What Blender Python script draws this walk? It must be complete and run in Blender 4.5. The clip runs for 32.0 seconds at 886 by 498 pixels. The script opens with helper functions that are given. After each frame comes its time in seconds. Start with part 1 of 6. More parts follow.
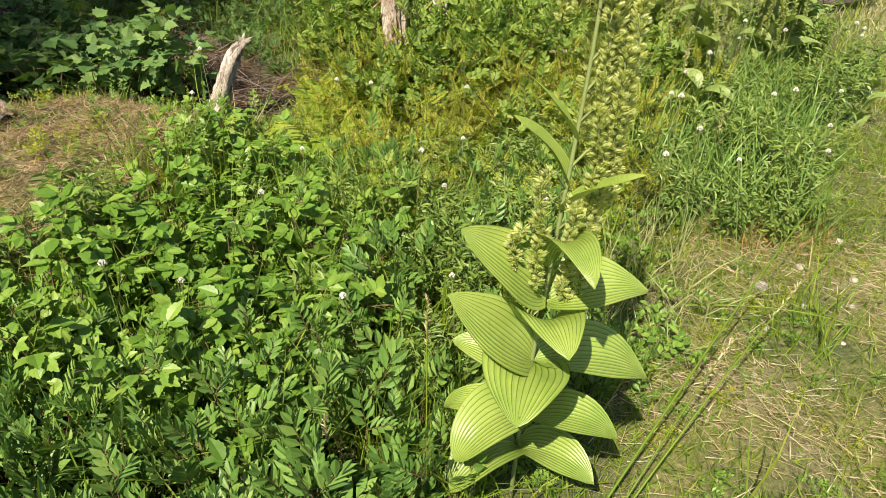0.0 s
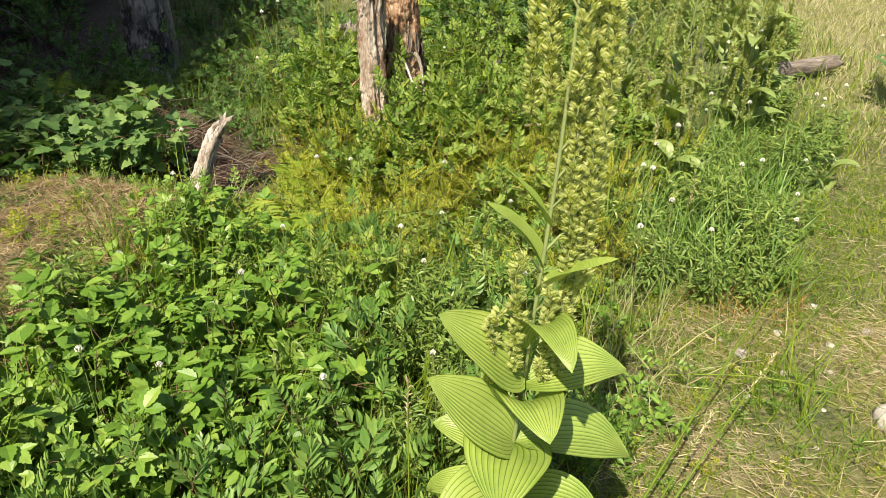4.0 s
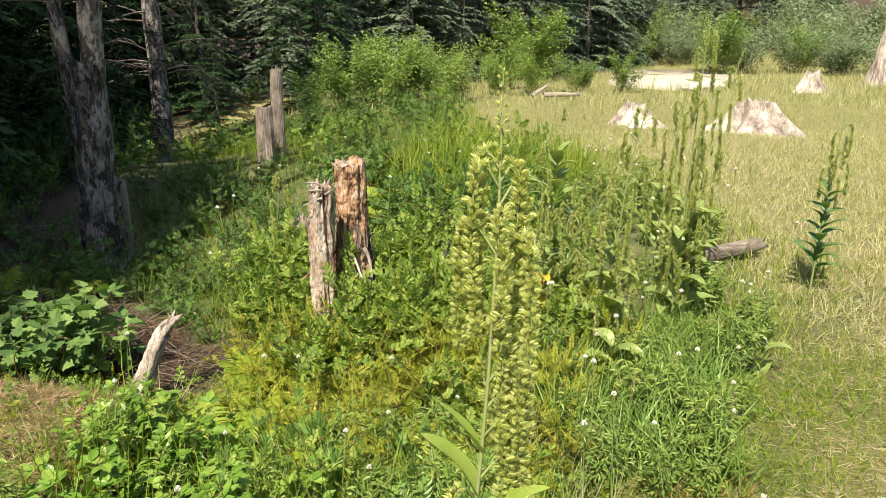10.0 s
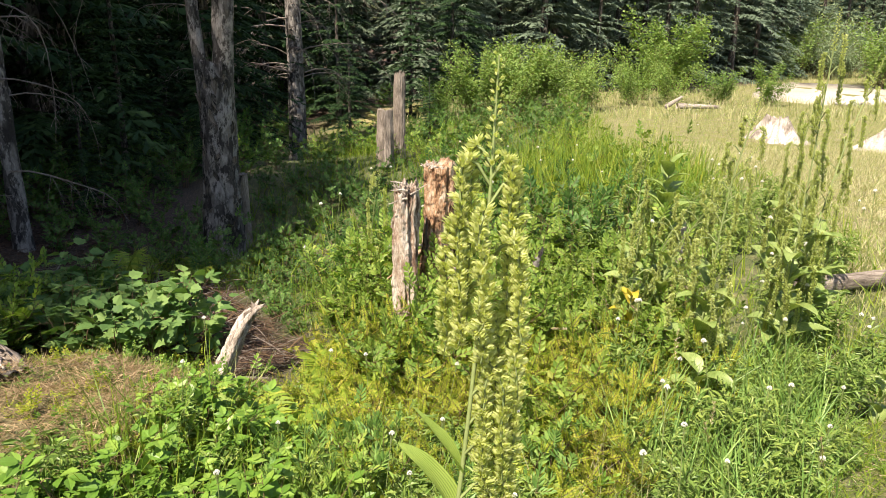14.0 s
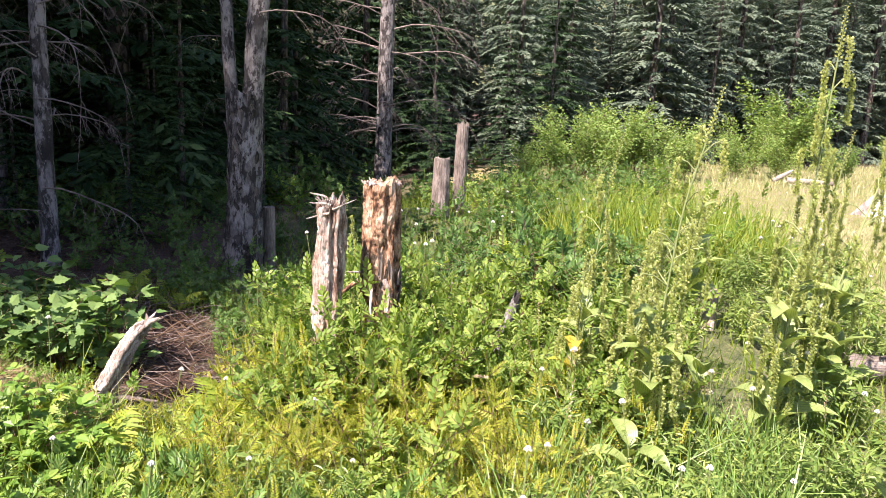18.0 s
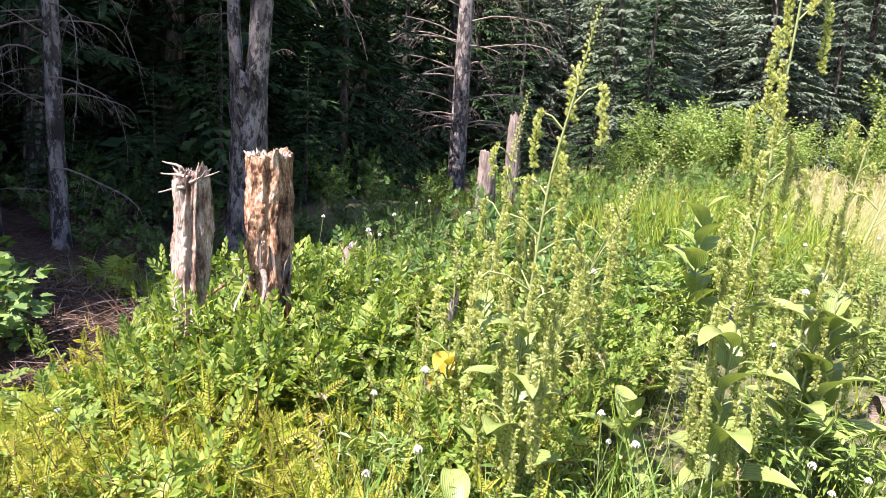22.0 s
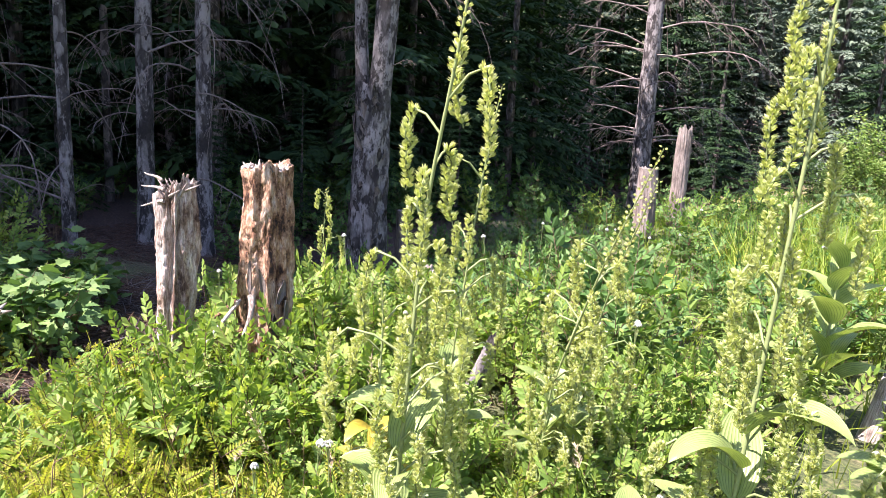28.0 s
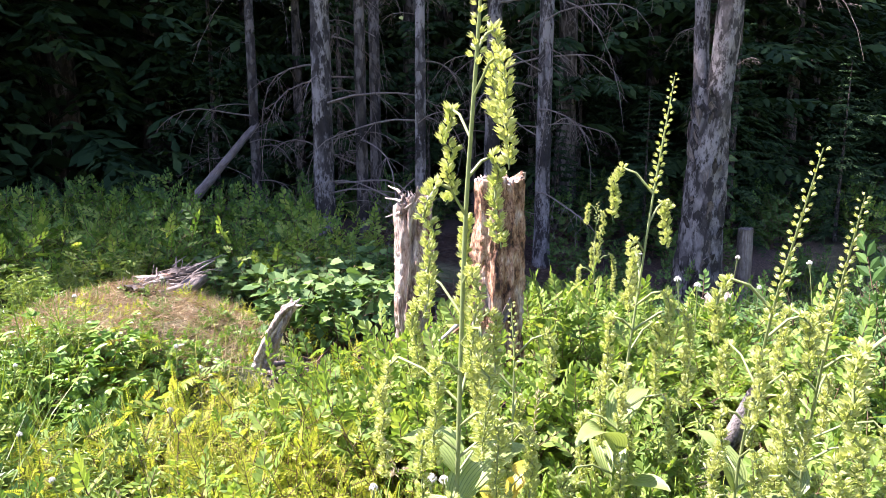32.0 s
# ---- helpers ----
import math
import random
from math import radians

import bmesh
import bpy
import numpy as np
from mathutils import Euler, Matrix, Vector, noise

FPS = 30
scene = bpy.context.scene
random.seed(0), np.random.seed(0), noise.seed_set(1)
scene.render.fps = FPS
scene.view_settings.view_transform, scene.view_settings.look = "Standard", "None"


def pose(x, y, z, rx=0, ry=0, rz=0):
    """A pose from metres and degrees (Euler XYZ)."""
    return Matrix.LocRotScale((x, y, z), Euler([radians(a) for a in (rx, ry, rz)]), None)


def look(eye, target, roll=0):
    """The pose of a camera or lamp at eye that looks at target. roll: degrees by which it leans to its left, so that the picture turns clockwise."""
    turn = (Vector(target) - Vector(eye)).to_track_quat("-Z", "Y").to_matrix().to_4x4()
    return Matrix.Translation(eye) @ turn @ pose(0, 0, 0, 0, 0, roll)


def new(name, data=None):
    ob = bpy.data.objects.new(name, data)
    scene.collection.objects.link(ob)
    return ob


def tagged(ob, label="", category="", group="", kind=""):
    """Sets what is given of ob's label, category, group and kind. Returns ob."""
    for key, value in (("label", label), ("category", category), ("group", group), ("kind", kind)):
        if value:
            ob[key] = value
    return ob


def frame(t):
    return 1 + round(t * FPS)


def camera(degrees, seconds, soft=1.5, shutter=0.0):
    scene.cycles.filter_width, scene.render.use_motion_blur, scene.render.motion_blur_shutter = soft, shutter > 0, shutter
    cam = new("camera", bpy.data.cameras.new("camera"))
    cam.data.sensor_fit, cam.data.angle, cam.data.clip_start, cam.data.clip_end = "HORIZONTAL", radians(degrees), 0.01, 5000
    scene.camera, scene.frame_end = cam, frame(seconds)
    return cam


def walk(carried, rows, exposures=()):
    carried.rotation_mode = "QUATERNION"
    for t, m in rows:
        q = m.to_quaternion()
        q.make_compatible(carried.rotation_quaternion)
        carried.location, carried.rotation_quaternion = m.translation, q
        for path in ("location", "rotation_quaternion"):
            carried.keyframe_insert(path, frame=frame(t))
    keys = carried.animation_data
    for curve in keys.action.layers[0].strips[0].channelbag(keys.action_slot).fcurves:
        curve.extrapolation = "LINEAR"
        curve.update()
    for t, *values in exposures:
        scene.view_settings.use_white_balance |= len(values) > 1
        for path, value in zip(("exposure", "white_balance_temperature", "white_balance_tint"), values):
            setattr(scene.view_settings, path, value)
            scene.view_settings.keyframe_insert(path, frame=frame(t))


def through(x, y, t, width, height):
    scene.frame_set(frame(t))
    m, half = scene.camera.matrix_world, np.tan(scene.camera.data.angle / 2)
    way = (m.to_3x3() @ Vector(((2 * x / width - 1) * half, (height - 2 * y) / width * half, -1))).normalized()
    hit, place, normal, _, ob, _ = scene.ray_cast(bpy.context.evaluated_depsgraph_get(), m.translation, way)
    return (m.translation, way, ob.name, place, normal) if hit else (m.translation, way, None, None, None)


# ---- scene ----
cam = camera(64.0, 32.0, soft=0.55)
PATH = [
    (0, (0.192, 0.365, 1.412), (0.109, 1.988, 0.246), 0.3),
    (0.5, (0.198, 0.366, 1.417), (0.126, 2.000, 0.266), 0.3),
    (1, (0.204, 0.368, 1.414), (0.148, 1.999, 0.258), 0.3),
    (1.5, (0.203, 0.371, 1.420), (0.134, 2.015, 0.283), -0.0),
    (2, (0.199, 0.371, 1.429), (0.129, 2.031, 0.316), 0.1),
    (2.5, (0.198, 0.365, 1.441), (0.145, 2.054, 0.371), 0.8),
    (4.5, (0.203, 0.373, 1.466), (0.164, 2.110, 0.476), -0.2),
    (5, (0.216, 0.364, 1.493), (0.165, 2.127, 0.550), -0.3),
    (6, (0.216, 0.367, 1.503), (0.157, 2.170, 0.640), 0.5),
    (6.5, (0.216, 0.361, 1.519), (0.159, 2.178, 0.685), 0.8),
    (7, (0.219, 0.352, 1.527), (0.164, 2.195, 0.752), 1.0),
    (7.5, (0.221, 0.360, 1.536), (0.180, 2.209, 0.774), 0.5),
    (8, (0.221, 0.365, 1.542), (0.223, 2.232, 0.826), 0.5),
    (8.5, (0.224, 0.363, 1.550), (0.252, 2.253, 0.897), 0.4),
    (9, (0.224, 0.366, 1.565), (0.251, 2.269, 0.950), 0.5),
    (9.5, (0.232, 0.366, 1.569), (0.284, 2.284, 1.004), 0.3),
    (10, (0.243, 0.363, 1.572), (0.326, 2.276, 0.994), 0.2),
    (10.5, (0.260, 0.368, 1.583), (0.334, 2.279, 0.998), -0.4),
    (11, (0.261, 0.360, 1.570), (0.356, 2.266, 0.971), 0.7),
    (11.5, (0.257, 0.356, 1.573), (0.343, 2.266, 0.985), 0.5),
    (12, (0.255, 0.360, 1.575), (0.333, 2.269, 0.984), 1.3),
    (12.5, (0.294, 0.349, 1.579), (0.309, 2.262, 0.997), 1.4),
    (13, (0.336, 0.367, 1.561), (0.311, 2.279, 0.974), 1.8),
    (13.5, (0.388, 0.411, 1.524), (0.259, 2.320, 0.942), 1.9),
    (14.5, (0.560, 0.490, 1.550), (0.193, 2.384, 1.024), 0.7),
    (16.5, (0.989, 0.769, 1.339), (0.495, 2.660, 0.913), 4.5),
    (17, (1.065, 0.867, 1.328), (0.558, 2.742, 0.851), 3.0),
    (17.5, (1.130, 0.964, 1.288), (0.574, 2.831, 0.837), 2.1),
    (18, (1.258, 1.069, 1.249), (0.661, 2.939, 0.867), 2.9),
    (18.5, (1.350, 1.193, 1.223), (0.833, 3.074, 0.780), 2.1),
    (19, (1.468, 1.348, 1.182), (0.916, 3.237, 0.828), 2.8),
    (19.5, (1.514, 1.473, 1.170), (0.924, 3.336, 0.744), 1.4),
    (20, (1.621, 1.603, 1.159), (0.858, 3.414, 0.787), 1.3),
    (20.5, (1.732, 1.702, 1.146), (0.954, 3.503, 0.759), 1.6),
    (21, (1.805, 1.806, 1.119), (1.035, 3.612, 0.736), 1.5),
    (21.5, (1.870, 1.915, 1.124), (1.070, 3.718, 0.793), 6.0),
    (22, (1.892, 2.017, 1.118), (1.006, 3.767, 0.728), 3.5),
    (22.5, (1.942, 2.168, 1.099), (0.877, 3.816, 0.709), 1.8),
    (23, (2.016, 2.301, 1.098), (0.857, 3.874, 0.671), 6.5),
    (23.5, (2.031, 2.475, 1.076), (0.823, 3.991, 0.584), 4.3),
    (24, (2.035, 2.688, 1.089), (0.848, 4.244, 0.674), 4.4),
    (24.5, (2.022, 2.795, 1.101), (0.688, 4.237, 0.725), 6.1),
    (25, (2.088, 2.838, 1.119), (0.781, 4.309, 0.761), 5.2),
    (25.5, (2.103, 2.861, 1.130), (0.857, 4.386, 0.783), 3.6),
    (27.5, (2.161, 2.847, 1.117), (0.854, 4.324, 0.786), 3.4),
    (28, (2.202, 2.864, 1.118), (0.848, 4.286, 0.740), 3.0),
    (29, (2.191, 3.175, 1.081), (0.890, 4.646, 0.701), 5.5),
    (29.5, (2.223, 3.293, 1.088), (0.918, 4.753, 0.684), 5.3),
    (30, (2.263, 3.404, 1.107), (0.812, 4.731, 0.745), 2.1),
    (30.5, (2.318, 3.486, 1.108), (0.743, 4.662, 0.737), 7.7),
    (31, (2.340, 3.481, 1.103), (0.595, 4.359, 0.675), 4.1),
    (31.5, (2.379, 3.454, 1.110), (0.528, 4.090, 0.699), 1.7),
    (32, (2.320, 3.453, 1.112), (0.421, 3.962, 0.743), -0.0),
]
walk(cam, [(t, look(eye, target, roll)) for t, eye, target, roll in PATH], exposures=[(0, 0.95, 7100, 10), (6, 1.02, 7100, 11), (9, 1.06, 7100, 12), (13, 1.16, 7050, 13), (17, 1.64, 6550, 29), (21, 1.85, 6300, 34), (24, 2.0, 6150, 32), (25, 2.05, 6050, 33), (28, 2.1, 6000, 34), (29, 2.03, 6150, 30), (30, 2.0, 6350, 26), (31, 2.15, 6150, 32), (32, 2.34, 5950, 37)])

# ---- light: clear summer sky, one sun high behind the walker ----
SUN_AZ, SUN_EL = 158.0, 55.0  # degrees counterclockwise from ahead (+y), above the horizon
world = bpy.data.worlds.new("sky")
scene.world = world
world.use_nodes = True
wn = world.node_tree
sky = wn.nodes.new("ShaderNodeTexSky")
sky.sky_type = "NISHITA"
sky.sun_disc = False
sky.sun_elevation = radians(SUN_EL)
sky.sun_rotation = radians(-SUN_AZ)
wn.links.new(sky.outputs["Color"], wn.nodes["Background"].inputs["Color"])
wn.nodes["Background"].inputs["Strength"].default_value = 0.09
sun_data = bpy.data.lights.new("sun", "SUN")
sun_data.energy, sun_data.angle, sun_data.color = 5.0, radians(0.5), (1.0, 0.92, 0.78)
sun = new("sun", sun_data)
to_sun = Vector((-math.sin(radians(SUN_AZ)) * math.cos(radians(SUN_EL)), math.cos(radians(SUN_AZ)) * math.cos(radians(SUN_EL)), math.sin(radians(SUN_EL))))
sun.matrix_world = look(to_sun * 50, (0, 0, 0))

rng = np.random.default_rng(7)


# ---- materials ----
def nodes_of(name):
    m = bpy.data.materials.new(name)
    m.use_nodes = True
    nt = m.node_tree
    return m, nt, nt.nodes["Principled BSDF"], nt.nodes["Material Output"]


def node(nt, kind, **kw):
    n = nt.nodes.new(kind)
    for k, v in kw.items():
        n.inputs[k.replace("_", " ")].default_value = v
    return n


def ramp(nt, fac, stops):
    r = nt.nodes.new("ShaderNodeValToRGB")
    els = r.color_ramp.elements
    while len(els) < len(stops):
        els.new(0.5)
    for e, (p, c) in zip(els, stops):
        e.position, e.color = p, (*c, 1)
    nt.links.new(fac, r.inputs["Fac"])
    return r.outputs["Color"]


def mixed(nt, fac, a, b, mode="MIX"):
    n = nt.nodes.new("ShaderNodeMix")
    n.data_type, n.blend_type = "RGBA", mode
    for sock, v in ((n.inputs["Factor"], fac), (n.inputs["A"], a), (n.inputs["B"], b)):
        if isinstance(v, (int, float)):
            sock.default_value = v
        elif isinstance(v, tuple):
            sock.default_value = (*v, 1)
        else:
            nt.links.new(v, sock)
    return n.outputs["Result"]


def bumped(nt, bsdf, height, strength, distance=0.01):
    b = node(nt, "ShaderNodeBump", Strength=strength, Distance=distance)
    nt.links.new(height, b.inputs["Height"])
    nt.links.new(b.outputs["Normal"], bsdf.inputs["Normal"])


def coords(nt, scale):
    tc = nt.nodes.new("ShaderNodeTexCoord")
    mp = nt.nodes.new("ShaderNodeMapping")
    mp.inputs["Scale"].default_value = scale
    nt.links.new(tc.outputs["Object"], mp.inputs["Vector"])
    return mp.outputs["Vector"]


def noise_of(nt, vec, scale, detail=4.0, rough=0.6):
    n = node(nt, "ShaderNodeTexNoise", Scale=scale, Detail=detail, Roughness=rough)
    nt.links.new(vec, n.inputs["Vector"])
    return n.outputs["Fac"]


def leaf_mat(name, stops, through_col, through=0.35, rough=0.5, spots=0.0):
    """Leaf: each leaf takes its own tone; light passes through it."""
    m, nt, p, out = nodes_of(name)
    geo = nt.nodes.new("ShaderNodeNewGeometry")
    info = nt.nodes.new("ShaderNodeObjectInfo")
    add = nt.nodes.new("ShaderNodeMath")
    add.operation = "MULTIPLY_ADD"
    add.inputs[1].default_value = 0.72
    sc = nt.nodes.new("ShaderNodeMath")
    sc.operation = "MULTIPLY"
    sc.inputs[1].default_value = 0.28
    nt.links.new(info.outputs["Random"], sc.inputs[0])
    nt.links.new(geo.outputs["Random Per Island"], add.inputs[0])
    nt.links.new(sc.outputs[0], add.inputs[2])
    col = ramp(nt, add.outputs[0], stops)
    n = noise_of(nt, coords(nt, (1, 1, 1)), 60.0, 3.0)
    col = mixed(nt, 0.35, col, ramp(nt, n, [(0.3, (0.5, 0.5, 0.5)), (0.7, (1.0, 1.0, 1.0))]), "MULTIPLY")
    nt.links.new(col, p.inputs["Base Color"])
    p.inputs["Roughness"].default_value = rough
    p.inputs["Specular IOR Level"].default_value = 0.35
    tr = nt.nodes.new("ShaderNodeBsdfTranslucent")
    nt.links.new(mixed(nt, 1.0, col, through_col, "MULTIPLY"), tr.inputs["Color"])
    mx = nt.nodes.new("ShaderNodeMixShader")
    mx.inputs[0].default_value = through
    nt.links.new(p.outputs[0], mx.inputs[1])
    nt.links.new(tr.outputs[0], mx.inputs[2])
    nt.links.new(mx.outputs[0], out.inputs["Surface"])
    return m


def veratrum_mat(name, pale, deep, vein, through=0.4):
    """Pleated lily-like leaf: dark grooves run along it between pale ribs."""
    m, nt, p, out = nodes_of(name)
    uv = nt.nodes.new("ShaderNodeUVMap")
    sep = nt.nodes.new("ShaderNodeSeparateXYZ")
    nt.links.new(uv.outputs["UV"], sep.inputs[0])
    mul = nt.nodes.new("ShaderNodeMath")
    mul.operation = "MULTIPLY"
    mul.inputs[1].default_value = 2 * math.pi * 13
    nt.links.new(sep.outputs["X"], mul.inputs[0])
    cs = nt.nodes.new("ShaderNodeMath")
    cs.operation = "COSINE"
    nt.links.new(mul.outputs[0], cs.inputs[0])
    half = nt.nodes.new("ShaderNodeMath")
    half.operation = "MULTIPLY_ADD"
    half.inputs[1].default_value, half.inputs[2].default_value = 0.5, 0.5
    nt.links.new(cs.outputs[0], half.inputs[0])
    ob = coords(nt, (1, 1, 1))
    n = noise_of(nt, ob, 14.0, 4.0)
    base = ramp(nt, n, [(0.3, deep), (0.7, pale)])
    groove = ramp(nt, half.outputs[0], [(0.86, (0, 0, 0)), (1.0, (0.8, 0.8, 0.8))])
    col = mixed(nt, groove, base, vein)
    info = nt.nodes.new("ShaderNodeObjectInfo")
    col = mixed(nt, 0.35, col, ramp(nt, info.outputs["Random"], [(0.0, (0.55, 0.7, 0.5)), (1.0, (1.0, 1.0, 1.0))]), "MULTIPLY")
    fine = noise_of(nt, ob, 90.0, 3.0)
    spots = ramp(nt, fine, [(0.68, (0, 0, 0)), (0.78, (1, 1, 1))])
    col = mixed(nt, spots, col, (0.16, 0.13, 0.04))
    nt.links.new(col, p.inputs["Base Color"])
    p.inputs["Roughness"].default_value = 0.36
    bumped(nt, p, half.outputs[0], 0.18, 0.002)
    tr = nt.nodes.new("ShaderNodeBsdfTranslucent")
    nt.links.new(mixed(nt, 1.0, col, (1.0, 1.0, 0.45), "MULTIPLY"), tr.inputs["Color"])
    mx = nt.nodes.new("ShaderNodeMixShader")
    mx.inputs[0].default_value = through
    nt.links.new(p.outputs[0], mx.inputs[1])
    nt.links.new(tr.outputs[0], mx.inputs[2])
    nt.links.new(mx.outputs[0], out.inputs["Surface"])
    return m


def bark_mat(name, dark, mid, pale, lichen=0.5, stretch=0.45):
    """Flaky bark: warped plates, dark cracks, pale scales and lichen."""
    m, nt, p, out = nodes_of(name)
    v = coords(nt, (1, 1, stretch))
    warp = node(nt, "ShaderNodeTexNoise", Scale=14.0, Detail=4.0)
    nt.links.new(v, warp.inputs["Vector"])
    off = nt.nodes.new("ShaderNodeVectorMath")
    off.operation = "MULTIPLY_ADD"
    off.inputs[1].default_value = (0.09, 0.09, 0.09)
    nt.links.new(warp.outputs["Color"], off.inputs[0])
    nt.links.new(v, off.inputs[2])
    plates = node(nt, "ShaderNodeTexVoronoi", Scale=15.0)
    nt.links.new(off.outputs[0], plates.inputs["Vector"])
    big = noise_of(nt, v, 8.0, 6.0, 0.75)
    fine = noise_of(nt, v, 45.0, 6.0, 0.75)
    sep = nt.nodes.new("ShaderNodeSeparateColor")
    nt.links.new(plates.outputs["Color"], sep.inputs[0])
    tone = mixed(nt, 0.5, sep.outputs["Red"], fine)
    col = ramp(nt, tone, [(0.25, dark), (0.5, mid), (0.85, pale)])
    col = mixed(nt, ramp(nt, plates.outputs["Distance"], [(0.45, (0, 0, 0)), (0.75, (0.85, 0.85, 0.85))]), col, dark)
    spots = mixed(nt, 0.25, big, fine)
    col = mixed(nt, ramp(nt, spots, [(0.54 - 0.05 * lichen, (0, 0, 0)), (0.60 - 0.05 * lichen, (0.85, 0.85, 0.85))]), col, pale)
    nt.links.new(col, p.inputs["Base Color"])
    p.inputs["Roughness"].default_value = 0.92
    inv = nt.nodes.new("ShaderNodeMath")
    inv.operation = "SUBTRACT"
    inv.inputs[0].default_value = 1.0
    nt.links.new(plates.outputs["Distance"], inv.inputs[1])
    bumped(nt, p, mixed(nt, 0.5, inv.outputs[0], fine), 1.0, 0.04)
    return m


def wood_mat(name, stops, scale=1.0, holes=0.0, grain=0.06, bleach=None):
    """Weathered or rotten wood, grain upright."""
    m, nt, p, out = nodes_of(name)
    v = coords(nt, (1, 1, grain))
    g = noise_of(nt, v, (130.0 if grain < 0.2 else 60.0) * scale, 5.0, 0.65)
    w = noise_of(nt, coords(nt, (1, 1, 0.45)), 9.0 * scale, 5.0, 0.7)
    col = ramp(nt, w, stops)
    col = mixed(nt, 0.75, col, ramp(nt, g, [(0.35, (0.28, 0.24, 0.2)), (0.62, (1.1, 1.1, 1.1))]), "MULTIPLY")
    if bleach:
        sep = nt.nodes.new("ShaderNodeSeparateXYZ")
        nt.links.new(coords(nt, (1, 1, 1)), sep.inputs[0])
        add = nt.nodes.new("ShaderNodeMath")
        add.operation = "MULTIPLY_ADD"
        add.inputs[1].default_value = 0.35
        nt.links.new(w, add.inputs[0])
        nt.links.new(sep.outputs["Z"], add.inputs[2])
        grey = mixed(nt, 0.8, (0.62, 0.54, 0.47), ramp(nt, g, [(0.38, (0.3, 0.25, 0.22)), (0.6, (1.1, 1.1, 1.1))]), "MULTIPLY")
        col = mixed(nt, ramp(nt, add.outputs[0], [(bleach[0], (0, 0, 0)), (bleach[1], (0.92, 0.92, 0.92))]), col, grey)
    if holes:
        vo = node(nt, "ShaderNodeTexVoronoi", Scale=26.0 * scale)
        nt.links.new(coords(nt, (1, 1, 0.7)), vo.inputs["Vector"])
        col = mixed(nt, ramp(nt, vo.outputs["Distance"], [(0.06, (holes,) * 3), (0.2, (0, 0, 0))]), col, (0.03, 0.015, 0.008))
    nt.links.new(col, p.inputs["Base Color"])
    p.inputs["Roughness"].default_value = 0.88
    bumped(nt, p, g, 0.9, 0.012)
    return m


M_BARK = bark_mat("grey_bark", (0.018, 0.015, 0.013), (0.065, 0.058, 0.052), (0.29, 0.272, 0.255), 0.8)
M_BARK_DARK = bark_mat("dark_bark", (0.02, 0.017, 0.014), (0.07, 0.058, 0.048), (0.2, 0.18, 0.16), 0.2)
M_DEADWOOD = wood_mat("dead_twigs", [(0.3, (0.13, 0.105, 0.09)), (0.7, (0.32, 0.28, 0.245))])
M_SILVER = wood_mat("silver_wood", [(0.34, (0.16, 0.12, 0.09)), (0.48, (0.44, 0.38, 0.32)), (0.66, (0.70, 0.65, 0.58))], 1.6)
M_ROT = wood_mat("rotten_wood", [(0.37, (0.035, 0.018, 0.01)), (0.44, (0.22, 0.11, 0.055)), (0.50, (0.42, 0.25, 0.14)), (0.57, (0.54, 0.38, 0.25)), (0.66, (0.62, 0.51, 0.41))], 2.6, 0.85, 0.22, (1.06, 1.2))
M_GREY_ROT = wood_mat("shredded_wood", [(0.36, (0.10, 0.055, 0.034)), (0.43, (0.32, 0.22, 0.16)), (0.50, (0.50, 0.41, 0.33)), (0.62, (0.68, 0.61, 0.53))], 1.7, 0.5, 0.14)
M_PALE_STUMP = wood_mat("bleached_wood", [(0.34, (0.12, 0.095, 0.08)), (0.45, (0.30, 0.265, 0.23)), (0.56, (0.50, 0.465, 0.42)), (0.70, (0.66, 0.63, 0.585))], 0.3, 0.3, 0.1)
M_BONE = wood_mat("bone_white_wood", [(0.34, (0.40, 0.35, 0.30)), (0.5, (0.62, 0.58, 0.52)), (0.66, (0.78, 0.75, 0.70))], 1.6)
M_POST = wood_mat("grey_post_wood", [(0.34, (0.09, 0.075, 0.06)), (0.5, (0.23, 0.195, 0.165)), (0.7, (0.40, 0.355, 0.31))], 1.0, 0.3)
# dark green needles, taken near black to stand in for deep forest shade
M_NEEDLE = leaf_mat("shaded_fir_needles", [(0.0, (0.011, 0.027, 0.012)), (0.5, (0.025, 0.055, 0.022)), (1.0, (0.06, 0.105, 0.035))], (0.7, 1.0, 0.4), 0.12, 0.6)
# far conifers: grey-green, with distance haze lifted into the needle colour
M_NEEDLE_HAZE = leaf_mat("hazed_spruce_needles", [(0.0, (0.06, 0.10, 0.07)), (0.5, (0.11, 0.165, 0.115)), (1.0, (0.17, 0.225, 0.16))], (0.8, 1.0, 0.6), 0.12, 0.6)
M_NEEDLE_HAZE_GREY = leaf_mat("hazed_grey_needles", [(0.0, (0.07, 0.105, 0.075)), (0.5, (0.115, 0.16, 0.11)), (1.0, (0.17, 0.22, 0.15))], (0.8, 1.0, 0.6), 0.12, 0.7)
for needles in (M_NEEDLE, M_NEEDLE_HAZE, M_NEEDLE_HAZE_GREY):
    needles.node_tree.nodes["Principled BSDF"].inputs["Specular IOR Level"].default_value = 0.08
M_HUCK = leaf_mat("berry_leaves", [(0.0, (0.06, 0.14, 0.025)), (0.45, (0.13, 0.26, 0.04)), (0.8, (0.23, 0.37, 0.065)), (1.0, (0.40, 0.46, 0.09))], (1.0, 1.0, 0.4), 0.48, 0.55)
